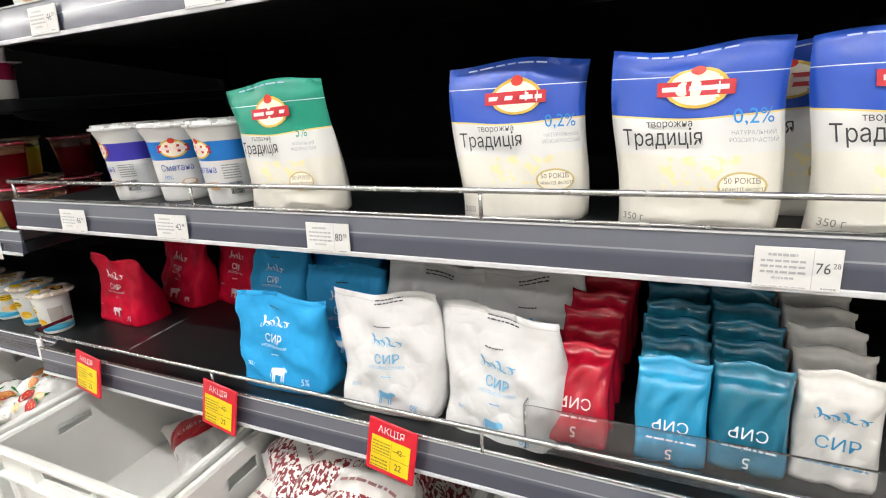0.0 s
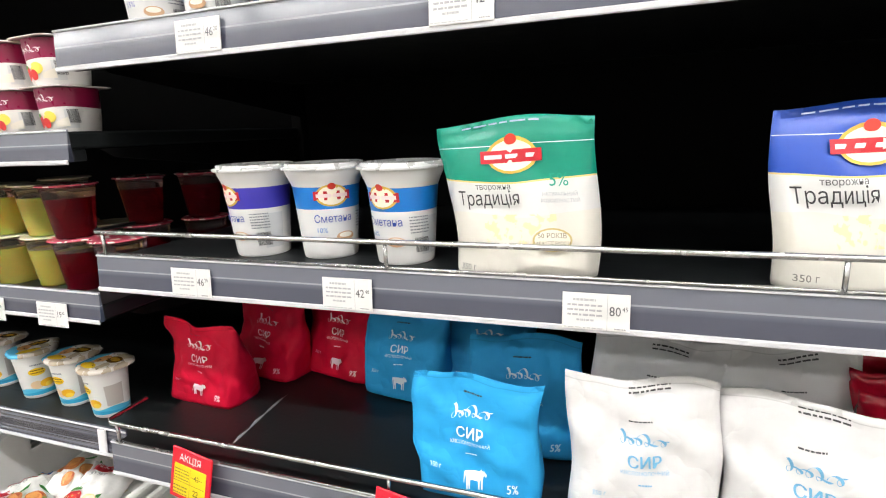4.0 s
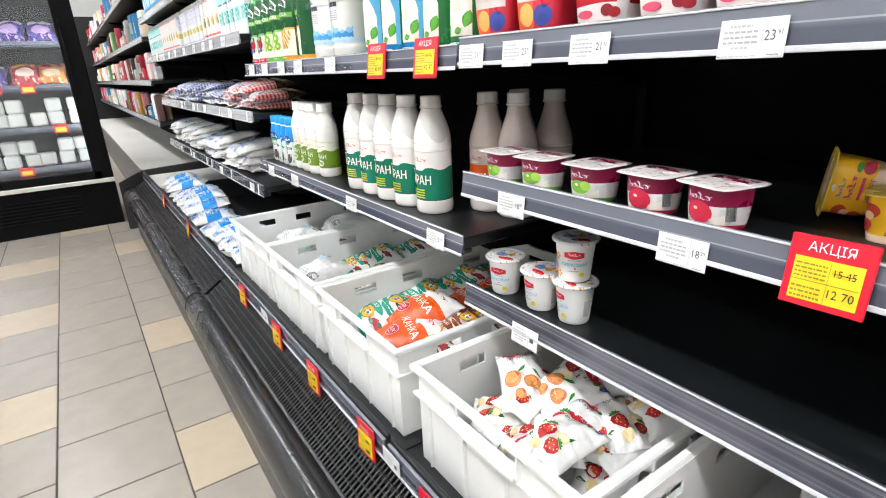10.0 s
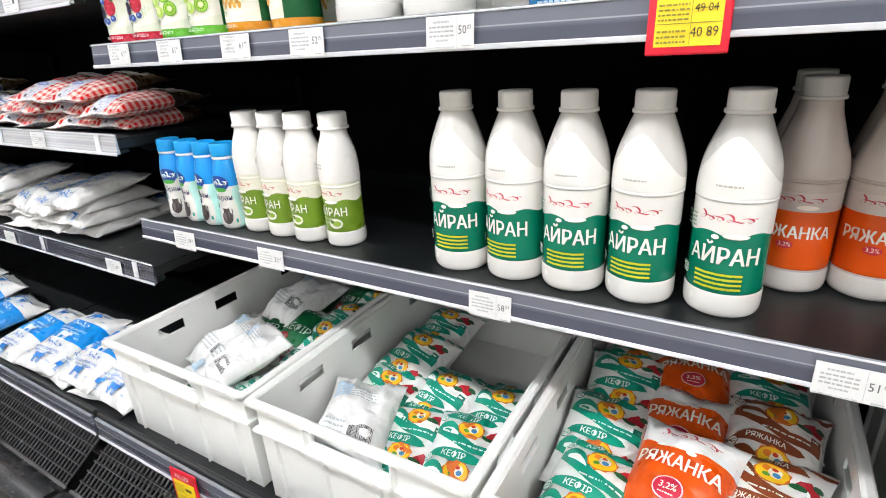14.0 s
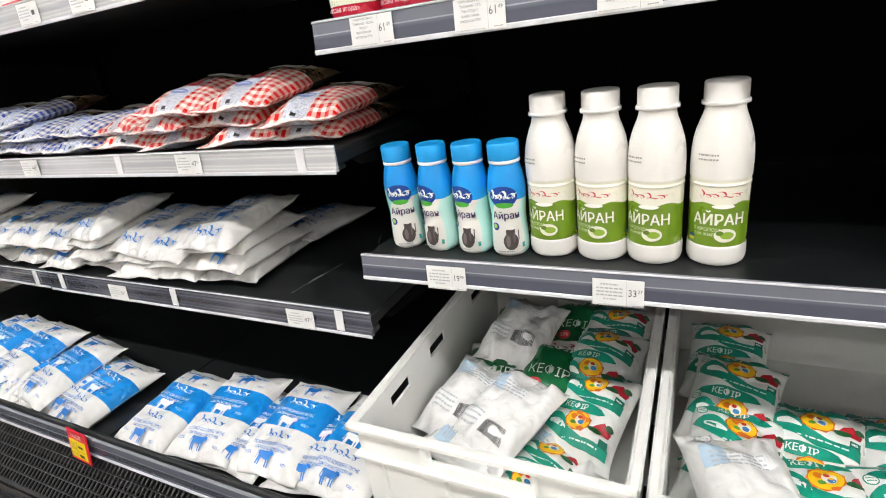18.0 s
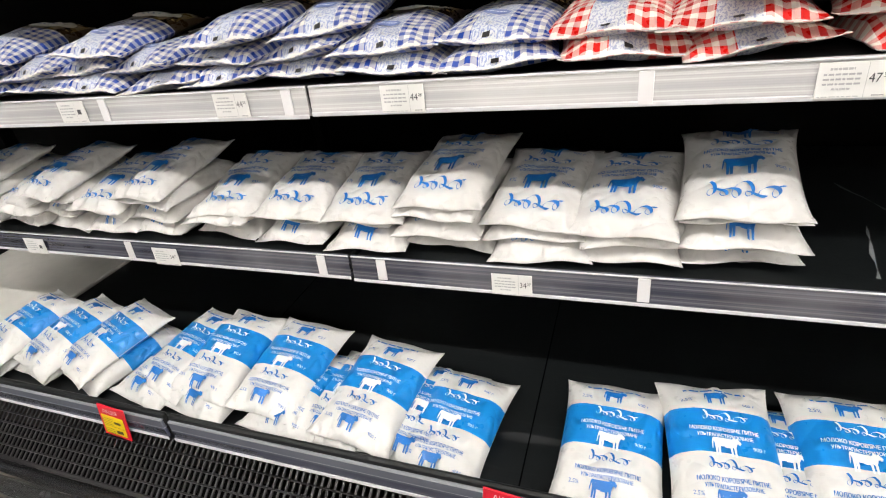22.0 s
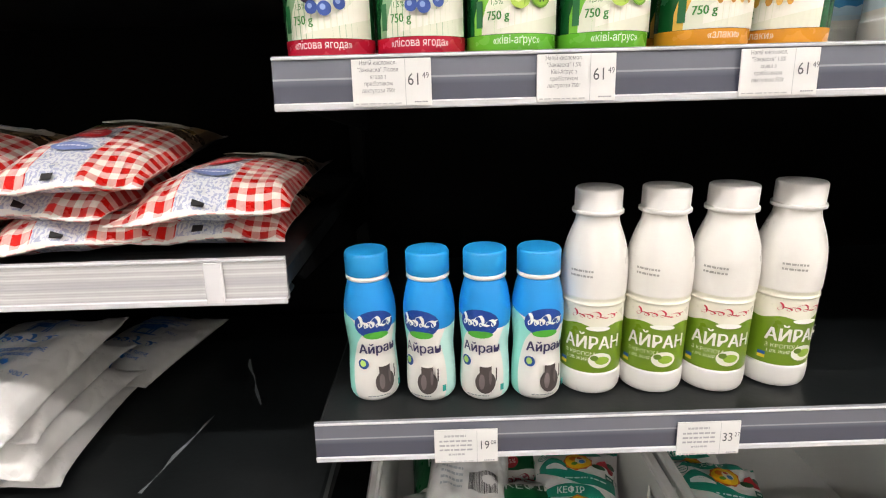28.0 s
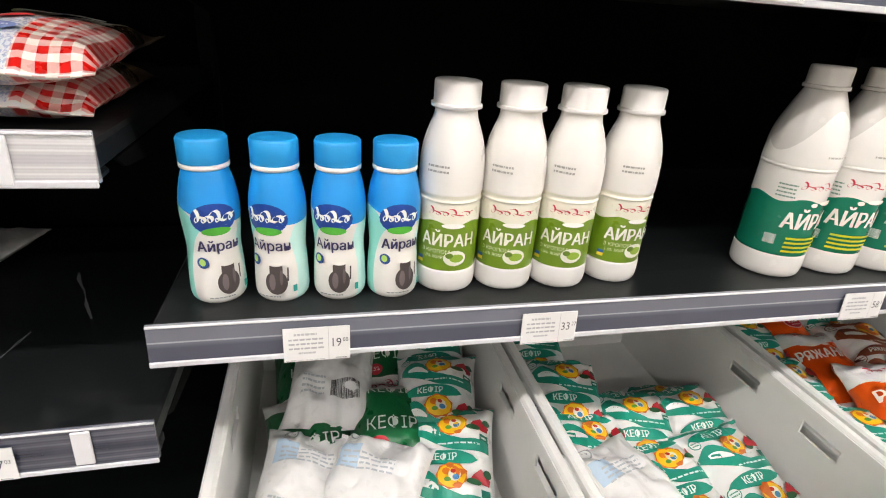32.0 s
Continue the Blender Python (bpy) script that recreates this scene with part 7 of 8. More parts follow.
T_KID = tub("kids", srgb("f0b81c"), [("below", 0.09, 0, 1, 0, (0.75, 0.73, 0.68)), ("below", 0.2, 0.03, 25, 0.5, srgb("e9c9b0"))], [("e", -0.024, 0.033, 0.008, 0.008, "c9402a"), ("e", -0.024, 0.028, 0.0045, 0.005, "f0c8a0"), ("e", -0.025, 0.018, 0.005, 0.007, "c83a34"), ("s", 0.0, 0.037, 0.022, 0.008, "2f66c0"), ("s", 0.001, 0.028, 0.026, 0.011, "c2307a"), ("r", -0.01, 0.013, 0.0185, 0.0215, "c83a6a"), ("t", "ЙОГУРТ", 0.006, 0.001, 0.0115, "7a2f8c"), ("e", 0.022, 0.018, 0.006, 0.006, "b01f44"), ("e", 0.027, 0.016, 0.004, 0.004, "c93a5a"), ("e", 0.022, 0.027, 0.005, 0.003, "3f8a2e"), ("e", 0.0, 0.045, 0.004, 0.002, "f2f2ea")], "yellow fruit yogurt tub with bright print", "e3c24a", 0.052, 0.0315, edge="d8902a")
for x, y, z, ry, a in ((-0.582, 0.132, 0, 0, -6), (-0.680, 0.140, 0, 0, 4), (-0.728, 0.205, 0.037, -84, 24)):
    T_KID.at(pose(x, y, SB2 + z, 0, ry, a))
J_RED, J_DARK, J_YEL = jelly_cup("red", (0.92, 0.10, 0.09), "clear cup of bright red jelly"), jelly_cup("dark", (0.30, 0.008, 0.022), "clear cup of dark red jelly"), jelly_cup("yellow", (1.0, 0.80, 0.20), "clear cup of yellow jelly")
for pr, x, y, k in ((J_RED, -0.460, 0.063, 0), (J_DARK, -0.368, 0.081, 0), (J_YEL, -0.277, 0.070, 0), (J_YEL, -0.192, 0.076, 0), (J_DARK, -0.118, 0.066, 0), (J_DARK, -0.043, 0.072, 0),
                    (J_DARK, -0.372, 0.081, 1), (J_YEL, -0.279, 0.070, 1), (J_YEL, -0.194, 0.076, 1), (J_DARK, -0.121, 0.066, 1),
                    (J_YEL, -0.285, 0.18, 0), (J_YEL, -0.285, 0.18, 1), (J_YEL, -0.2, 0.185, 0), (J_DARK, -0.115, 0.185, 0), (J_DARK, -0.115, 0.185, 1), (J_DARK, -0.06, 0.26, 0), (J_DARK, -0.06, 0.26, 1), (J_DARK, -0.38, 0.195, 0)):
    pr.at(pose(x, y, SB2 + 0.0795 * k, 0, 0, random.uniform(0, 90)))
p = honey_cup()
for x, y, a in ((-0.425, 0.096, 10), (-0.312, 0.084, 60), (-0.216, 0.082, 5), (-0.125, 0.070, -15)):
    p.at(pose(x, y, SB3, 0, 0, a))
p = small_cup()
for x, y, z, a in ((-1.213, 0.065, 0, 20), (-1.122, 0.067, 0, -10), (-1.053, 0.073, 0, -20), (-1.060, 0.078, 0.0705, 40)):
    p.at(pose(x, y, SB3 + z, 0, 0, a))

# ---------------------------------------------------------------- the first bay
SA0, SA1, SA2 = ZA[0] - 0.008, ZA[1] - 0.008, ZA[2] - 0.005
CUP = {k: sour_cream_cup(k) for k in ("purple", "blue", "green")}
for k, x, y, a in (("purple", 0.203, 0.085, -26), ("blue", 0.303, 0.09, 40), ("blue", 0.412, 0.08, -14)):
    CUP[k].at(pose(x, y, SA1, 0, 0, a))
for k, x, y, a in (("purple", 0.089, 0.08, 15), ("purple", 0.18, 0.08, -16), ("purple", 0.303, 0.08, -10), ("blue", 0.417, 0.08, -16), ("blue", 0.52, 0.08, -14), ("green", 0.64, 0.08, -6), ("green", 0.765, 0.08, 6), ("green", 0.66, 0.18, 0), ("purple", 0.2, 0.18, 0), ("blue", 0.44, 0.18, 0)):
    CUP[k].at(pose(x, y, SA0, 0, 0, a))
CURD = (0.72, 0.70, 0.63)


def curd_mat(name, top):
    return printed("curd_film_" + name, (0.72, 0.72, 0.705), [("below", 0.42, 0.02, 8, 0.4, CURD), ("speckle", 16.0, 0.55, 0.28, 0.75, 0.24, 0.42, srgb("e9dcae")), ("above", 0.625, 0.012, 6.28, 1.57, srgb("e3cf7e")), ("above", 0.635, 0.012, 6.28, 1.57, srgb(top)), ("rect", 0, 1, 0.845, 0.85, srgb("dfe6ee"))], 0.3, wrinkle=0.3)


M_CB, M_CG = curd_mat("blue", "2750b4"), curd_mat("green", "0c8c74")


def curd_art(pct, col):
    return [("e", 0.002, 0.123, 0.026, 0.017, "d9b44a"), ("e", 0.002, 0.123, 0.0225, 0.0145, "f3ecd8"), ("r", -0.03, 0.032, 0.1165, 0.1285, "c2202c"), ("r", -0.026, 0.028, 0.1205, 0.1245, "f3dfe0"), ("e", 0.002, 0.1375, 0.006, 0.004, "cf3a2a"),
            ("t", "творожна", 0.0085, -0.02, 0.094, "3c3c40", 0.95), ("t", "Традиція", 0.0195, -0.027, 0.082, "2a2a2e", 0.80), ("t", pct, 0.0175, 0.046, 0.098, col, 0.95), ("t", "НАТУРАЛЬНИЙ", 0.005, 0.046, 0.085, "9aa0a8", 0.9), ("t", "РОЗСИПЧАСТИЙ", 0.005, 0.046, 0.079, "9aa0a8", 0.9),
            ("e", 0.036, 0.042, 0.020, 0.0115, "c9b67a"), ("e", 0.036, 0.042, 0.018, 0.0098, "efe9d8"), ("t", "50 РОКІВ", 0.0066, 0.036, 0.046, "6b6450"), ("t", "ГАРАНТІЇ ЯКОСТІ", 0.0042, 0.036, 0.039, "6b6450"), ("t", "350 г", 0.009, -0.055, 0.013, "6b6a64"), ("b", -0.05, 0.03, 0.1505, 0.154, "b9c8e8", 1)]


CW, CH = 0.142, 0.157
stand_bag("curd_green", 0.160, CH, 0.06, M_CG, curd_art("5%", "1c9a80"), "cottage_cheese_bag", "white cottage cheese bag with green folded top", pose(0.560, 0.045, SA1, 2, -2, -5), 0, -0.008, "", 0.08)
for x, y, a, s in ((0.848, 0.058, 10, 0), (1.013, 0.045, 0, 1), (1.166, 0.04, -4, 2), (1.09, 0.12, 0, 1), (1.23, 0.12, 0, 0)):
    stand_bag("curd_blue", CW, CH, 0.06, M_CB, curd_art("0,2%", "1c8ad0"), "cottage_cheese_bag", "white cottage cheese bag with dark blue top", pose(x, y, SA1, 0, 0, a), s, 0.006, "cottage cheese bags", 0.05)


def paper(name, col):
    return printed("paper_bag_" + name, col, [("rect", 0, 1, 0.945, 0.952, tuple(c * 0.8 for c in col))], 0.55, wrinkle=0.8, spec=0.18)


M_PR, M_PB, M_PW = paper("red", srgb("cc0a34")), paper("blue", srgb("2da0dc")), paper("white", (0.68, 0.68, 0.68))


def sir_art(col, pct):
    return [("s", 0, 0.092, 0.05, 0.02, col), *bold("СИР", 0.0155, 0.0, 0.0725, col, 1.05), ("t", "КИСЛОМОЛОЧНИЙ", 0.0052, 0.0, 0.0625, col, 0.95), ("cow", 0.002, 0.024, 0.026, col), ("t", "350 г", 0.0066, -0.044, 0.036, col), *bold(pct, 0.012, 0.044, 0.016, col, 0.95), ("b", -0.006, 0.008, 0.05, 0.054, col, 1), ("b", -0.012, 0.012, 0.113, 0.117, "33363a", 1)]


PW = {"r": (M_PR, sir_art("f4dfe4", "9%"), "crumpled red paper bag of cottage cheese"), "b": (M_PB, sir_art("e6f4fb", "5%"), "crumpled light blue paper bag of cottage cheese"), "w": (M_PW, sir_art("6fb0d6", "0%") + [("b", -0.01, 0.03, 0.142, 0.15, "3a3a3c", 2)], "crumpled white paper bag of cottage cheese")}
for k, x, y, z, rx, a, s, sl in (("r", 0.046, 0.125, 0, 0, -4, 0, -0.02), ("r", 0.085, 0.225, 0, -2, -10, 1, 0.0), ("r", 0.212, 0.255, 0, -3, -12, 2, 0.0), ("b", 0.345, 0.215, 0, -4, -8, 0, 0.0), ("b", 0.508, 0.036, 0, -1, 3, 1, -0.01), ("b", 0.545, 0.13, 0, -3, 0, 2, 0.01), ("b", 0.47, 0.25, 0, -3, 6, 0, 0.01),
                                 ("w", 0.681, 0.035, 0, -2, 2, 0, -0.01), ("w", 0.828, 0.033, -0.008, -2, -7, 1, -0.008), ("w", 0.70, 0.125, 0.0, -2, 0, 2, 0.0), ("w", 0.835, 0.125, 0.0, -3, 6, 0, 0.01), ("w", 0.76, 0.22, 0.0, -3, 6, 1, 0.01)):
    m_, art_, lb_ = PW[k]
    stand_bag("sir_" + k, 0.146 if k == "r" else 0.15, {"r": 0.121, "b": 0.132, "w": 0.154}[k] + (0.006 if y > 0.1 else 0.0), 0.075, m_, art_, "cottage_cheese_bag", lb_, pose(x, y, SA2 + z, rx, 0, a), s, sl, "paper bags of cottage cheese", 0.3, True)
M_BRICK = {k: printed("wrap_" + n, c, [], 0.2, wrinkle=0.9, vary=0.2, Coat_Weight=0.4, Coat_Roughness=0.1) for k, n, c in (("r", "red", srgb("b8122e")), ("t", "teal", srgb("1a708c")), ("l", "blue", srgb("2a9ac8")), ("w", "white", (0.66, 0.65, 0.62)))}


BRICKS = {}


def block_geo(w, h, d, seed, nu=14, nv=20):
    """A block wrapped in film: flat faces, rounded edges, creases, and a crimped flap along the top."""
    r = random.Random(seed)
    ph = [r.uniform(0, 6.28) for _ in range(6)]
    rows = []
    for j in range(nv + 1):
        v = j / nv
        flap = v > 0.9
        dd = d / 2 * (min(1.0, (v / 0.06) ** 0.5) if v < 0.06 else (1.0 if v < 0.82 else max(0.06, 1 - (v - 0.82) / 0.085)))
        ring = []
        for side in (-1, 1):
            for i in range(nu + 1):
                u = i / nu if side < 0 else 1 - i / nu
                e = abs(2 * u - 1)
                cr = 0.0016 * (math.sin(11 * u + 9 * v + ph[0]) + math.sin(19 * u - 13 * v + ph[1])) + 0.0022 * abs(math.sin(7 * v - 4 * u + ph[2])) * (0.3 + v)
                y = side * dd * (1 - 0.35 * e ** 8) + (cr if not flap else 0.0012 * math.sin(30 * u + ph[3]))
                x = (u - 0.5) * w * (1.0 if not flap else 1.04) + 0.001 * math.sin(9 * v + ph[4])
                ring.append((x, y, h * v + (0.003 * math.sin(8 * u + ph[5]) if flap else 0.0)))
        rows.append(ring)
    n = 2 * (nu + 1)
    g = Geo()
    f = [[j * n + i, j * n + (i + 1) % n, (j + 1) * n + (i + 1) % n, (j + 1) * n + i] for j in range(nv) for i in range(n)]
    f += [list(range(n))[::-1], list(range(nv * n, nv * n + n))]
    return g.add([p for ring in rows for p in ring], f, [(0.5 + p[0] / w, p[2] / h) for ring in rows for p in ring])


def brick(k, m, show=False, up=False):
    """A wrapped block of curd, standing on its edge; the print of some is upside down."""
    t = thing("cheese_block", {"r": "red wrapped block of cottage cheese", "t": "dark teal wrapped block of cottage cheese", "l": "light blue wrapped block of cottage cheese", "w": "white wrapped block of cottage cheese"}[k], "cheese", m, "wrapped blocks of cottage cheese")
    key = (k, len(bpy.data.objects) % 3)
    if key not in BRICKS:
        g = block_geo(0.066, 0.112, 0.034, 40 + 7 * key[1])
        BRICKS[key] = g.mesh("wrapper", M_BRICK[k])
    part("wrapper", BRICKS[key], None, t, "crinkled glossy wrapper")
    if show:
        col = {"r": "f0ccd2", "t": "d6ecf2", "l": "f0f8fb", "w": "2f86b4"}[k]
        s = 1 if up else -1
        art = [("t", "СИР", 0.0165, 0, 0.0, col), ("b", -0.024, 0.024, 0.013, 0.018, col, 1), ("t", "5", 0.016, 0, 0.030, col)] if k != "w" else [("t", "СИР", 0.017, 0, 0.0, col), ("s", 0, 0.026, 0.045, 0.016, col), ("b", -0.024, 0.024, -0.022, -0.017, col, 1)]
        pg, mats = wrap(art, lambda x, y, l: (s * x, -0.0205 - l, 0.05 + s * y))
        tagged(part("print", pg, mats, t), kind="stuff")
    return t


for q in range(6):
    brick("r", pose(0.915 + 0.003 * q, 0.012 + 0.034 * q, SA2 + 0.004 + (0.0 if q < 2 else 0.008 * q), -24 if q < 2 else -12, 0, 4 * math.sin(q)), q == 0)
    brick("l" if q == 0 else "t", pose(1.009, 0.02 + 0.036 * q, SA2 + 0.004 + 0.006 * q, -7, 0, 2 * math.sin(2 * q)), q == 0)
    brick("t", pose(1.078, 0.03 + 0.036 * q, SA2 + 0.004 + 0.006 * q, -7, 0, -3), q == 0)
    brick("w", pose(1.149, 0.036 + 0.036 * q, SA2 + 0.004 + 0.006 * q, -7, 0, -4), q == 0, True)
tr = thing("clear_tray", "clear plastic tray holding wrapped cheese blocks", "tray")
part("tray_front", box(0.867, 1.244, -0.012, -0.009, SA2 + 0.0035, SA2 + 0.06, 0.001), M_CLEAR, tr)
part("tray_side", box(0.864, 0.8668, -0.012, 0.28, SA2 + 0.0035, SA2 + 0.06, 0.001), M_CLEAR, tr)
part("tray_floor", box(0.868, 1.244, -0.0085, 0.28, SA2 + 0.0005, SA2 + 0.003, 0.0005), M_CLEAR, tr)


# torn tape left on the shelves
def tape(x, y, z, a):
    n = 7
    r = random.Random(int(100 * abs(x)))
    g = Geo()
    v = []
    for i in range(n + 1):
        w = r.uniform(0.0005, 0.0022)
        v += [(-w + r.uniform(-0.004, 0.004), 0.02 * i, 0.0006), (w, 0.02 * i, 0.0006)]
    g.add(v, [[2 * i, 2 * i + 1, 2 * i + 3, 2 * i + 2] for i in range(n)])
    t = thing("tape_residue", "whitish torn tape residue on the shelf", "tape", pose(x, y, z, 0, 0, a))
    part("strip", g, ink("7d8284"), t)


tape(0.17, 0.01, SA2, 4)
tape(-2.70, 0.04, S2, -10)
tape(-2.62, 0.2, S2, 25)

# ---------------------------------------------------------------- cartons above the milk pouches
def carton(kind, items, base, label):
    mat = printed("carton_print_" + kind, base, items, 0.35)

    def build(m):
        t = thing("milk_carton", label, "carton", m, "milk cartons")
        g = box(-0.035, 0.035, -0.035, 0.035, 0, 0.165, 0.002)
        g.uv = [((p[0] + p[1] + 0.07) / 0.14, p[2] / 0.2) for p in g.v]
        part("carton_body", g, mat, t)
        part("gable", run([(-0.0345, 0.1655), (0.0345, 0.1655), (0.002, 0.19), (0.002, 0.2), (-0.002, 0.2), (-0.002, 0.19)], -0.0345, 0.0345), mat, t)
        part("cap", lathe([(0.012, 0.0), (0.012, 0.012), (0.0005, 0.0125)], 20).move(pose(0, -0.02, 0.178, 38)), M_CAP_WHITE, t)
        return t
    return Proto(build)


C_BLUE = carton("blue", [("oval", 0.5, 0.45, 0.26, 0.2, srgb("d9edf6")), ("rect", 0, 1, 0.0, 0.12, srgb("0d5fa8"))], srgb("2a9ad8"), "bright blue milk carton with pale emblem")
C_TEAL = carton("teal", [("rect", 0, 1, 0.62, 0.97, srgb("b4e2de")), ("rect", 0.14, 0.86, 0.78, 0.92, srgb("5cc2bc")), ("rect", 0.14, 0.86, 0.24, 0.5, srgb("cdeae8")), ("speckle", 22.0, 0.47, 0.16, 0.84, 0.26, 0.48, srgb("3fb0a8")), ("rect", 0.2, 0.8, 0.6, 0.63, srgb("5a7a80"))], (0.78, 0.80, 0.79), "white and teal milk carton")
C_RED = carton("red", [("rect", 0, 1, 0.8, 0.97, srgb("d8565a")), ("speckle", 16.0, 0.5, 0, 1, 0.62, 0.97, srgb("f2e4e0")), ("oval", 0.5, 0.42, 0.26, 0.1, srgb("d8b04a")), ("oval", 0.5, 0.4, 0.14, 0.06, srgb("8a9a4a")), ("rect", 0.05, 0.95, 0.14, 0.18, srgb("d04a4e")), ("rect", 0.05, 0.95, 0.06, 0.10, srgb("d04a4e"))], (0.78, 0.76, 0.74), "white milk carton with red and yellow print")
C_GREY = carton("grey", [("rect", 0.05, 0.95, 0.3, 0.42, srgb("d8cf9a")), ("oval", 0.5, 0.36, 0.3, 0.06, srgb("b8b45a")), ("rect", 0.1, 0.9, 0.78, 0.8, srgb("b4b8cc")), ("speckle", 20.0, 0.52, 0.08, 0.92, 0.5, 0.95, srgb("b8bcd0")), ("rect", 0.05, 0.95, 0.12, 0.14, srgb("a8acc0"))], (0.76, 0.76, 0.78), "pale grey milk carton with small print")
C_OR = carton("orange", [("oval", 0.5, 0.45, 0.3, 0.24, srgb("f0d0a0")), ("rect", 0, 1, 0.0, 0.14, srgb("b83a1c"))], srgb("e0562e"), "orange juice drink carton")
SD0 = ZD[0] - 0.008
q = 0
x = -2.56
while x > -4.95:
    kind = C_TEAL if x > -2.92 else C_RED if x > -3.25 else C_GREY if x > -3.9 else C_RED if x > -4.4 else C_TEAL
    if not -3.80 < x < -3.73:
        for r in range(2):
            kind.at(pose(x, 0.07 + 0.08 * r, SD0, 0, 0, random.uniform(-5, 5)))
    if x > -2.74 or not -3.79 < x < -3.7:
        (C_OR if x > -2.75 else C_BLUE).at(pose(x + 0.05, 0.07, 1.497, 0, 0, random.uniform(-5, 5)))
    x -= 0.079

# ---------------------------------------------------------------- the far end of the aisle
M_GLASS = clear_material("door_glass", (0.96, 0.98, 0.98), 0.02, 0.96, 1.15)
M_STEEL = plain("pale_painted_steel", (0.80, 0.78, 0.73), 0.5, vary=0.15)
dk = thing("deck_plate", "empty pale steel plate on the cabinet deck", "plate")
part("plate", box(-4.93, -4.40, -0.165, 0.5, DECK + 0.0005, DECK + 0.012, 0.003), M_STEEL, dk)


M_GREY = plain("grey_steel", (0.008, 0.009, 0.012), 0.5, vary=0.15)


def far_cabinet():
    t = thing("glass_door_cabinet", "tall black refrigerated cabinet with glass doors and lit shelves", "refrigerator")
    x0, x1, ya, yb = -6.25, -5.46, -2.6, -0.36
    part("back", box(x0, x0 + 0.04, ya, yb, 0.05, 2.25), M_GREY, t)
    part("base", box(x0, x1, ya, yb, 0.0, 0.34, 0.006), M_DARK, t)
    part("top", box(x0, x1, ya, yb, 2.15, 2.3, 0.006), M_DARK, t)
    for y0, y1 in ((ya, ya + 0.06), (yb - 0.06, yb)):
        part("side_panel", box(x0, x1 - 0.05, y0 + 0.001, y1 - 0.001, 0.341, 2.149, 0.004), M_DARK, t)
    for k in range(7):
        part("base_vent", box(x1, x1 + 0.008, -1.5, -0.62, 0.10 + 0.026 * k, 0.114 + 0.026 * k, 0.003), M_DARK, t)
    part("sill", box(x1 - 0.02, x1 + 0.03, ya, yb, 0.345, 0.375, 0.004), M_STEEL, t)
    for y in (-0.36, -1.12, -1.88):
        d = part("door_frame", box(x1 - 0.045, x1, y - (0.13 if y > -0.5 else 0.07), y, 0.376, 2.149, 0.006), M_DARK, t)
        part("door_frame", box(x1 - 0.045, x1, y - 0.71, y - 0.071, 0.376, 0.44, 0.006), M_DARK, t)
        part("door_frame", box(x1 - 0.045, x1, y - 0.71, y - 0.071, 2.08, 2.149, 0.006), M_DARK, t)
        pn = part("door_glass", box(x1 - 0.026, x1 - 0.020, y - 0.71, y - 0.071, 0.441, 2.079, 0.001), M_GLASS, t)
        pn.visible_shadow = False
        part("door_handle", tube([(x1 + 0.002, y - 0.10, 1.0), (x1 + 0.04, y - 0.10, 1.03), (x1 + 0.04, y - 0.10, 1.5), (x1 + 0.002, y - 0.10, 1.53)], 0.009), M_DARK, t)
    for y in (-0.45, -1.22, -1.98):
        part("light_tube", box(x1 - 0.09, x1 - 0.07, y - 0.014, y, 0.5, 2.05, 0.004), M_LAMP2, t)
    for z in (0.5, 0.80, 1.10, 1.40, 1.72):
        s = part("inner_shelf", box(x0 + 0.05, x1 - 0.12, ya + 0.08, yb - 0.08, z - 0.025, z, 0.003), M_GREY, t)
        part("price_rail", box(x1 - 0.118, x1 - 0.11, ya + 0.08, yb - 0.08, z - 0.045, z + 0.0, 0.002), M_RAIL, s)
    return t


n_ = Nodes("cabinet_tube")
M_LAMP2 = n_.done((0.9, 0.9, 0.9), 0.5, Emission_Color=(0.93, 0.97, 1.0, 1), Emission_Strength=22.0)
far_cabinet()
TINT = [plain("pack_" + h, srgb(h), 0.4, vary=0.25, scale=60) for h in ("d9d9d4", "c93a4a", "e6a13a", "4a8fc8", "d56a8f", "e9e2c8", "5aa05a", "7a5aa8", "c9c9d4", "8a2f34")]


def pack_build(mat, h=0.1):
    def build(m):
        t = thing("packet", "small coloured food packet on a far shelf", "packet", m, "far packets")
        g = Geo()
        g.join(box(-0.05, 0.05, -0.03, 0.03, 0, h, 0.012))
        part("packet_body", g, mat, t)
        part("packet_label", box(-0.036, 0.036, -0.0312, -0.0302, h * 0.3, h * 0.7, 0.0003), TINT[0], t)
        return t
    return Proto(build)


PACKS = [pack_build(m) for m in TINT]
FAR_TINT = [plain("far_pack_" + h, srgb(h), 0.4, vary=0.3, scale=50) for h in ("f4f0ea", "d8405a", "f4d4d4", "e0c8a8", "ee9aa0", "fbf6ee", "7aa868", "b8283a", "f2f2f2", "3f8fc0", "e8b03a", "5a3a34")]
FAR_PACKS, FAR_TALL = [pack_build(m) for m in FAR_TINT], [pack_build(m, 0.2) for m in FAR_TINT]
rf = random.Random(9)
FROZEN = [printed("frozen_bag_film_" + h, srgb(h), [("oval", 0.5, 0.35, 0.34, 0.2, srgb(i)), ("rect", 0.1, 0.9, 0.66, 0.84, srgb(j)), ("speckle", 7.0, 0.56, 0, 1, 0, 0.3, srgb(i))], **FILM) for h, i, j in (("4a3a8c", "c9a8d8", "e8e2ee"), ("c8467a", "f0d0dc", "f4e8ec"), ("3aa0b4", "e0f0f0", "c8324a"), ("d8823a", "f4e2c0", "8a2f24"), ("b8323c", "f0e0d0", "f0c84a"))]
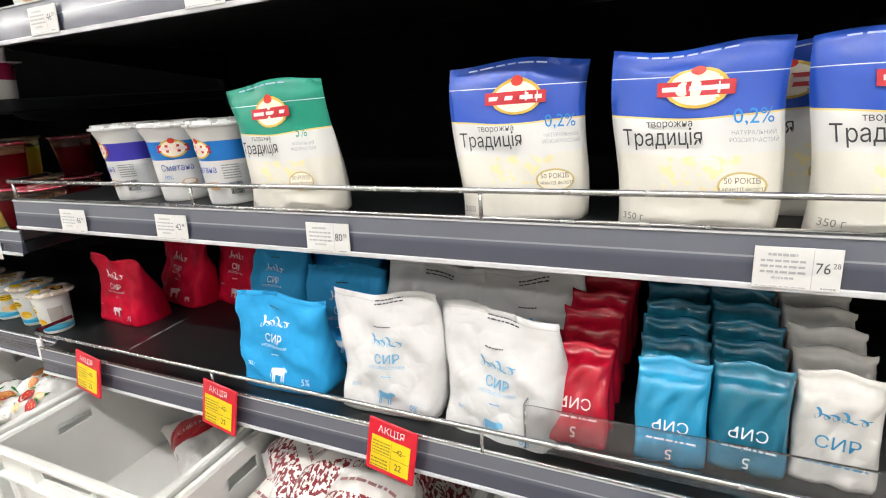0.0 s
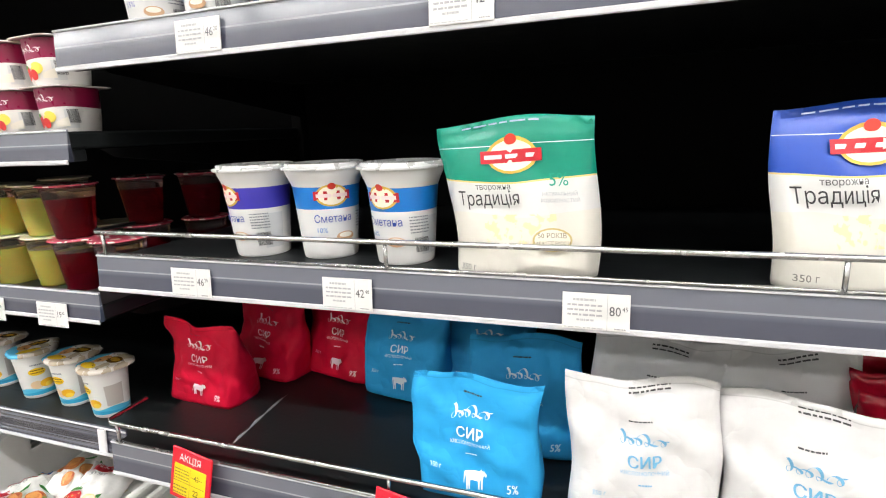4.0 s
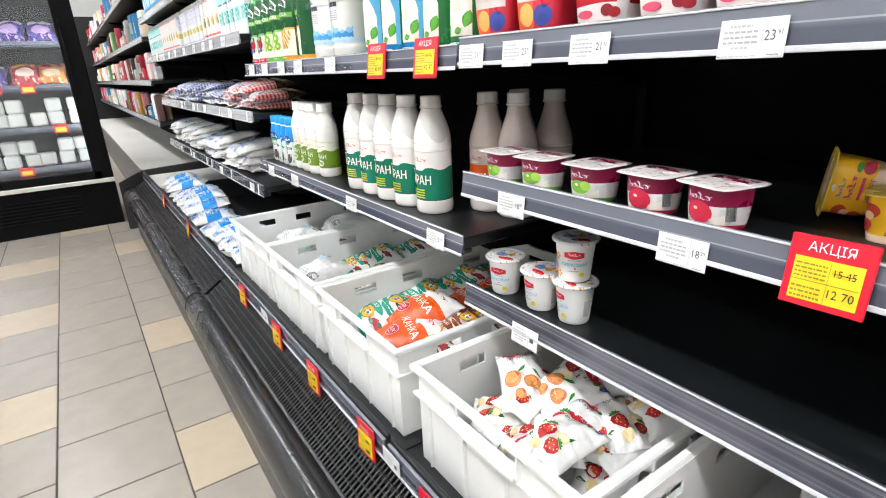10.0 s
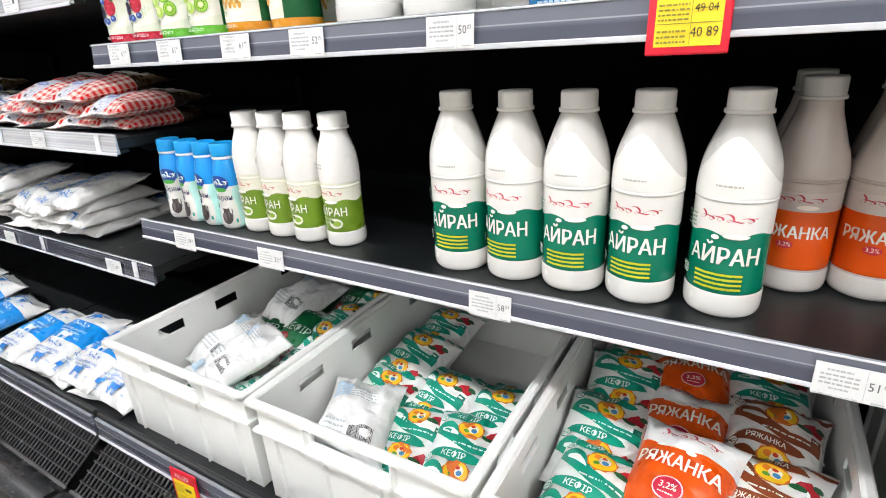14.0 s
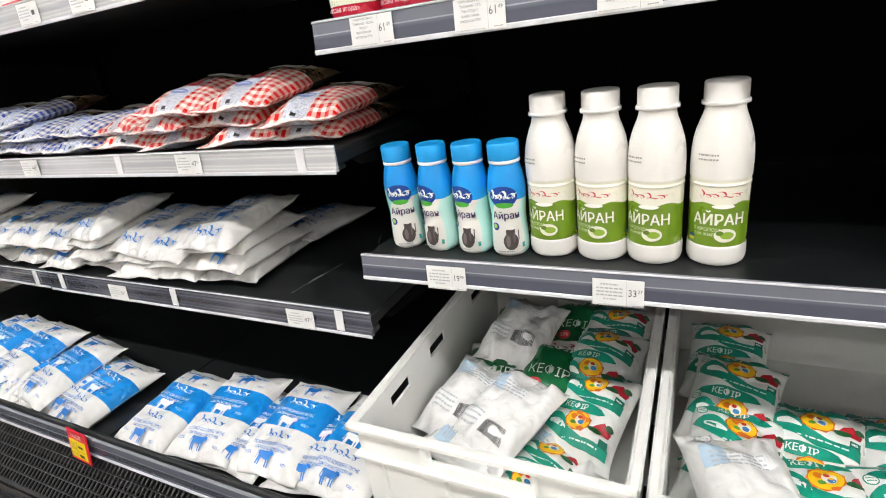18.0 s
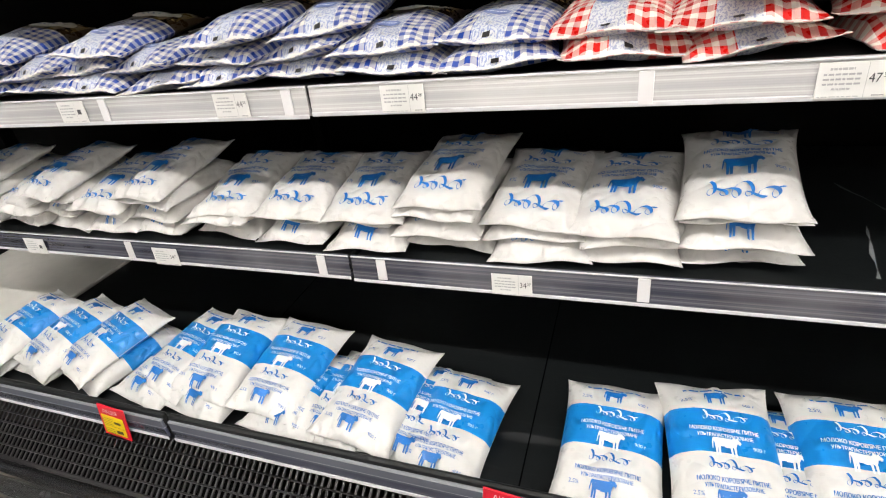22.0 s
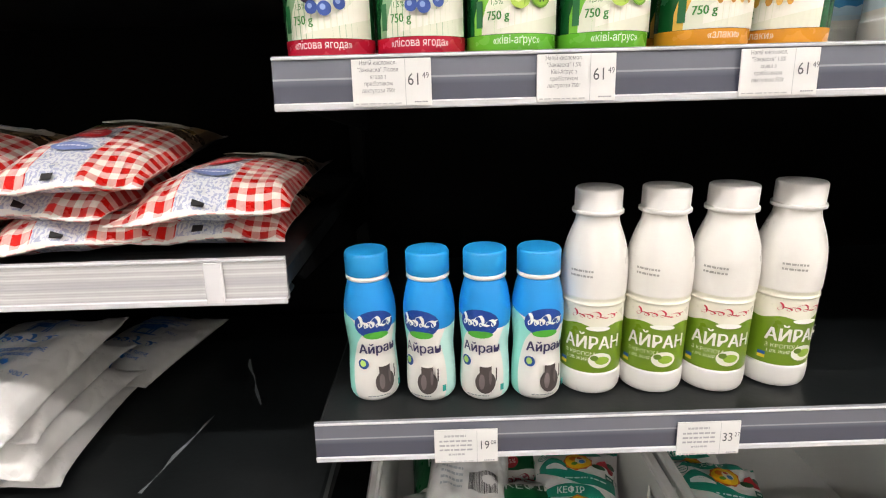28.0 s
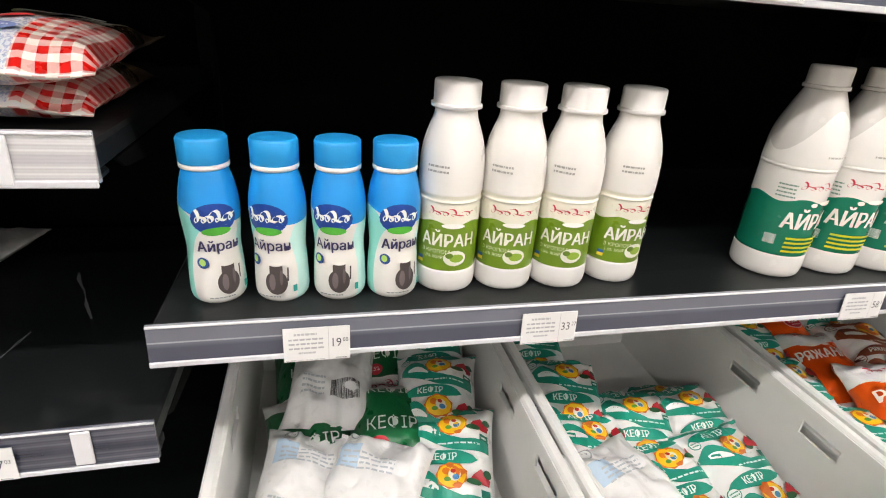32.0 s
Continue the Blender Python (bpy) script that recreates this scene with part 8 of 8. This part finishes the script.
for z in (1.10, 1.40, 1.72):
    y = -0.58
    while y > -2.4:
        q = rf.randrange(5)
        pouch("frozen%d" % q, 0.19, 0.26, 0.075, FROZEN[q], None, "frozen_food_bag", "bright printed bag of frozen food on a lit shelf", pose(-5.75, y, z + 0.075, 32, rf.uniform(-5, 5), 90 + rf.uniform(-10, 10)), rf.randrange(4), rough=1.0, group="bags of frozen food")
        if rf.random() < 0.4:
            PACKS[0].at(pose(-5.62, y - 0.15, z, 0, 0, 90 + rf.uniform(-8, 8)))
            y -= 0.1
        y -= rf.uniform(0.17, 0.21)
for z in (0.5, 0.80):
    y = -0.5
    while y > -2.4:
        for r in range(2 if rf.random() < 0.7 else 1):
            PACKS[0].at(pose(-5.66 + rf.uniform(-0.02, 0.02), y + rf.uniform(-0.01, 0.01), z + 0.1 * r, 0, 0, 90 + rf.uniform(-12, 12)))
        y -= rf.uniform(0.105, 0.135)
for y, z in ((-0.62, 0.80), (-0.95, 1.10), (-0.75, 1.10), (-1.3, 0.5), (-0.9, 0.5)):
    t_ = thing("promo_tag", "small red and yellow price card on the lit shelf", "price tag", pose(-5.567, y, z - 0.03, 0, 0, 90), "red promotion tags")
    part("frame", box(-0.045, 0.045, -0.0016, 0.0016, -0.03, 0.04, 0.0012), M_PROMO, t_)
    part("card", box(-0.034, 0.034, -0.003, -0.0018, -0.02, 0.015, 0.0003), M_YELLOW, t_)
# further shelves along the same wall
for x0, x1 in ((-7.9, -5.02), (-10.2, -7.92), (-12.5, -10.22)):
    for z in (0.80, 1.10, 1.40, 1.75):
        shelf("shelf", x0, x1, z, "far dark shelf crowded with small packets", depth=0.45)
        x = x1 - 0.08
        while x > x0 + 0.05:
            rf.choice(FAR_TALL if rf.random() < 0.6 else FAR_PACKS).at(pose(x, 0.05 + rf.uniform(-0.02, 0.06), z - 0.008, 0, 0, rf.uniform(-12, 12)))
            x -= rf.uniform(0.102, 0.125)
dk2 = thing("deck_plate", "long pale steel plate on the far cabinet deck", "plate")
part("plate", box(-12.5, -4.99, -0.165, 0.49, DECK - 0.018, DECK + 0.001, 0.003), M_STEEL, dk2)
fw = thing("far_wall_shelving", "dark far shelving side closing the aisle", "shelving")
part("side", box(-12.6, -12.53, -0.3, 0.56, 0.0, 2.2), M_BLACK, fw)
part("back", box(-12.52, -4.99, 0.5, 0.56, 0.3, 2.1), M_BACK, fw)
part("plinth", box(-12.52, -5.0, -0.16, 0.49, 0.0, 0.4), M_BLACK, fw)
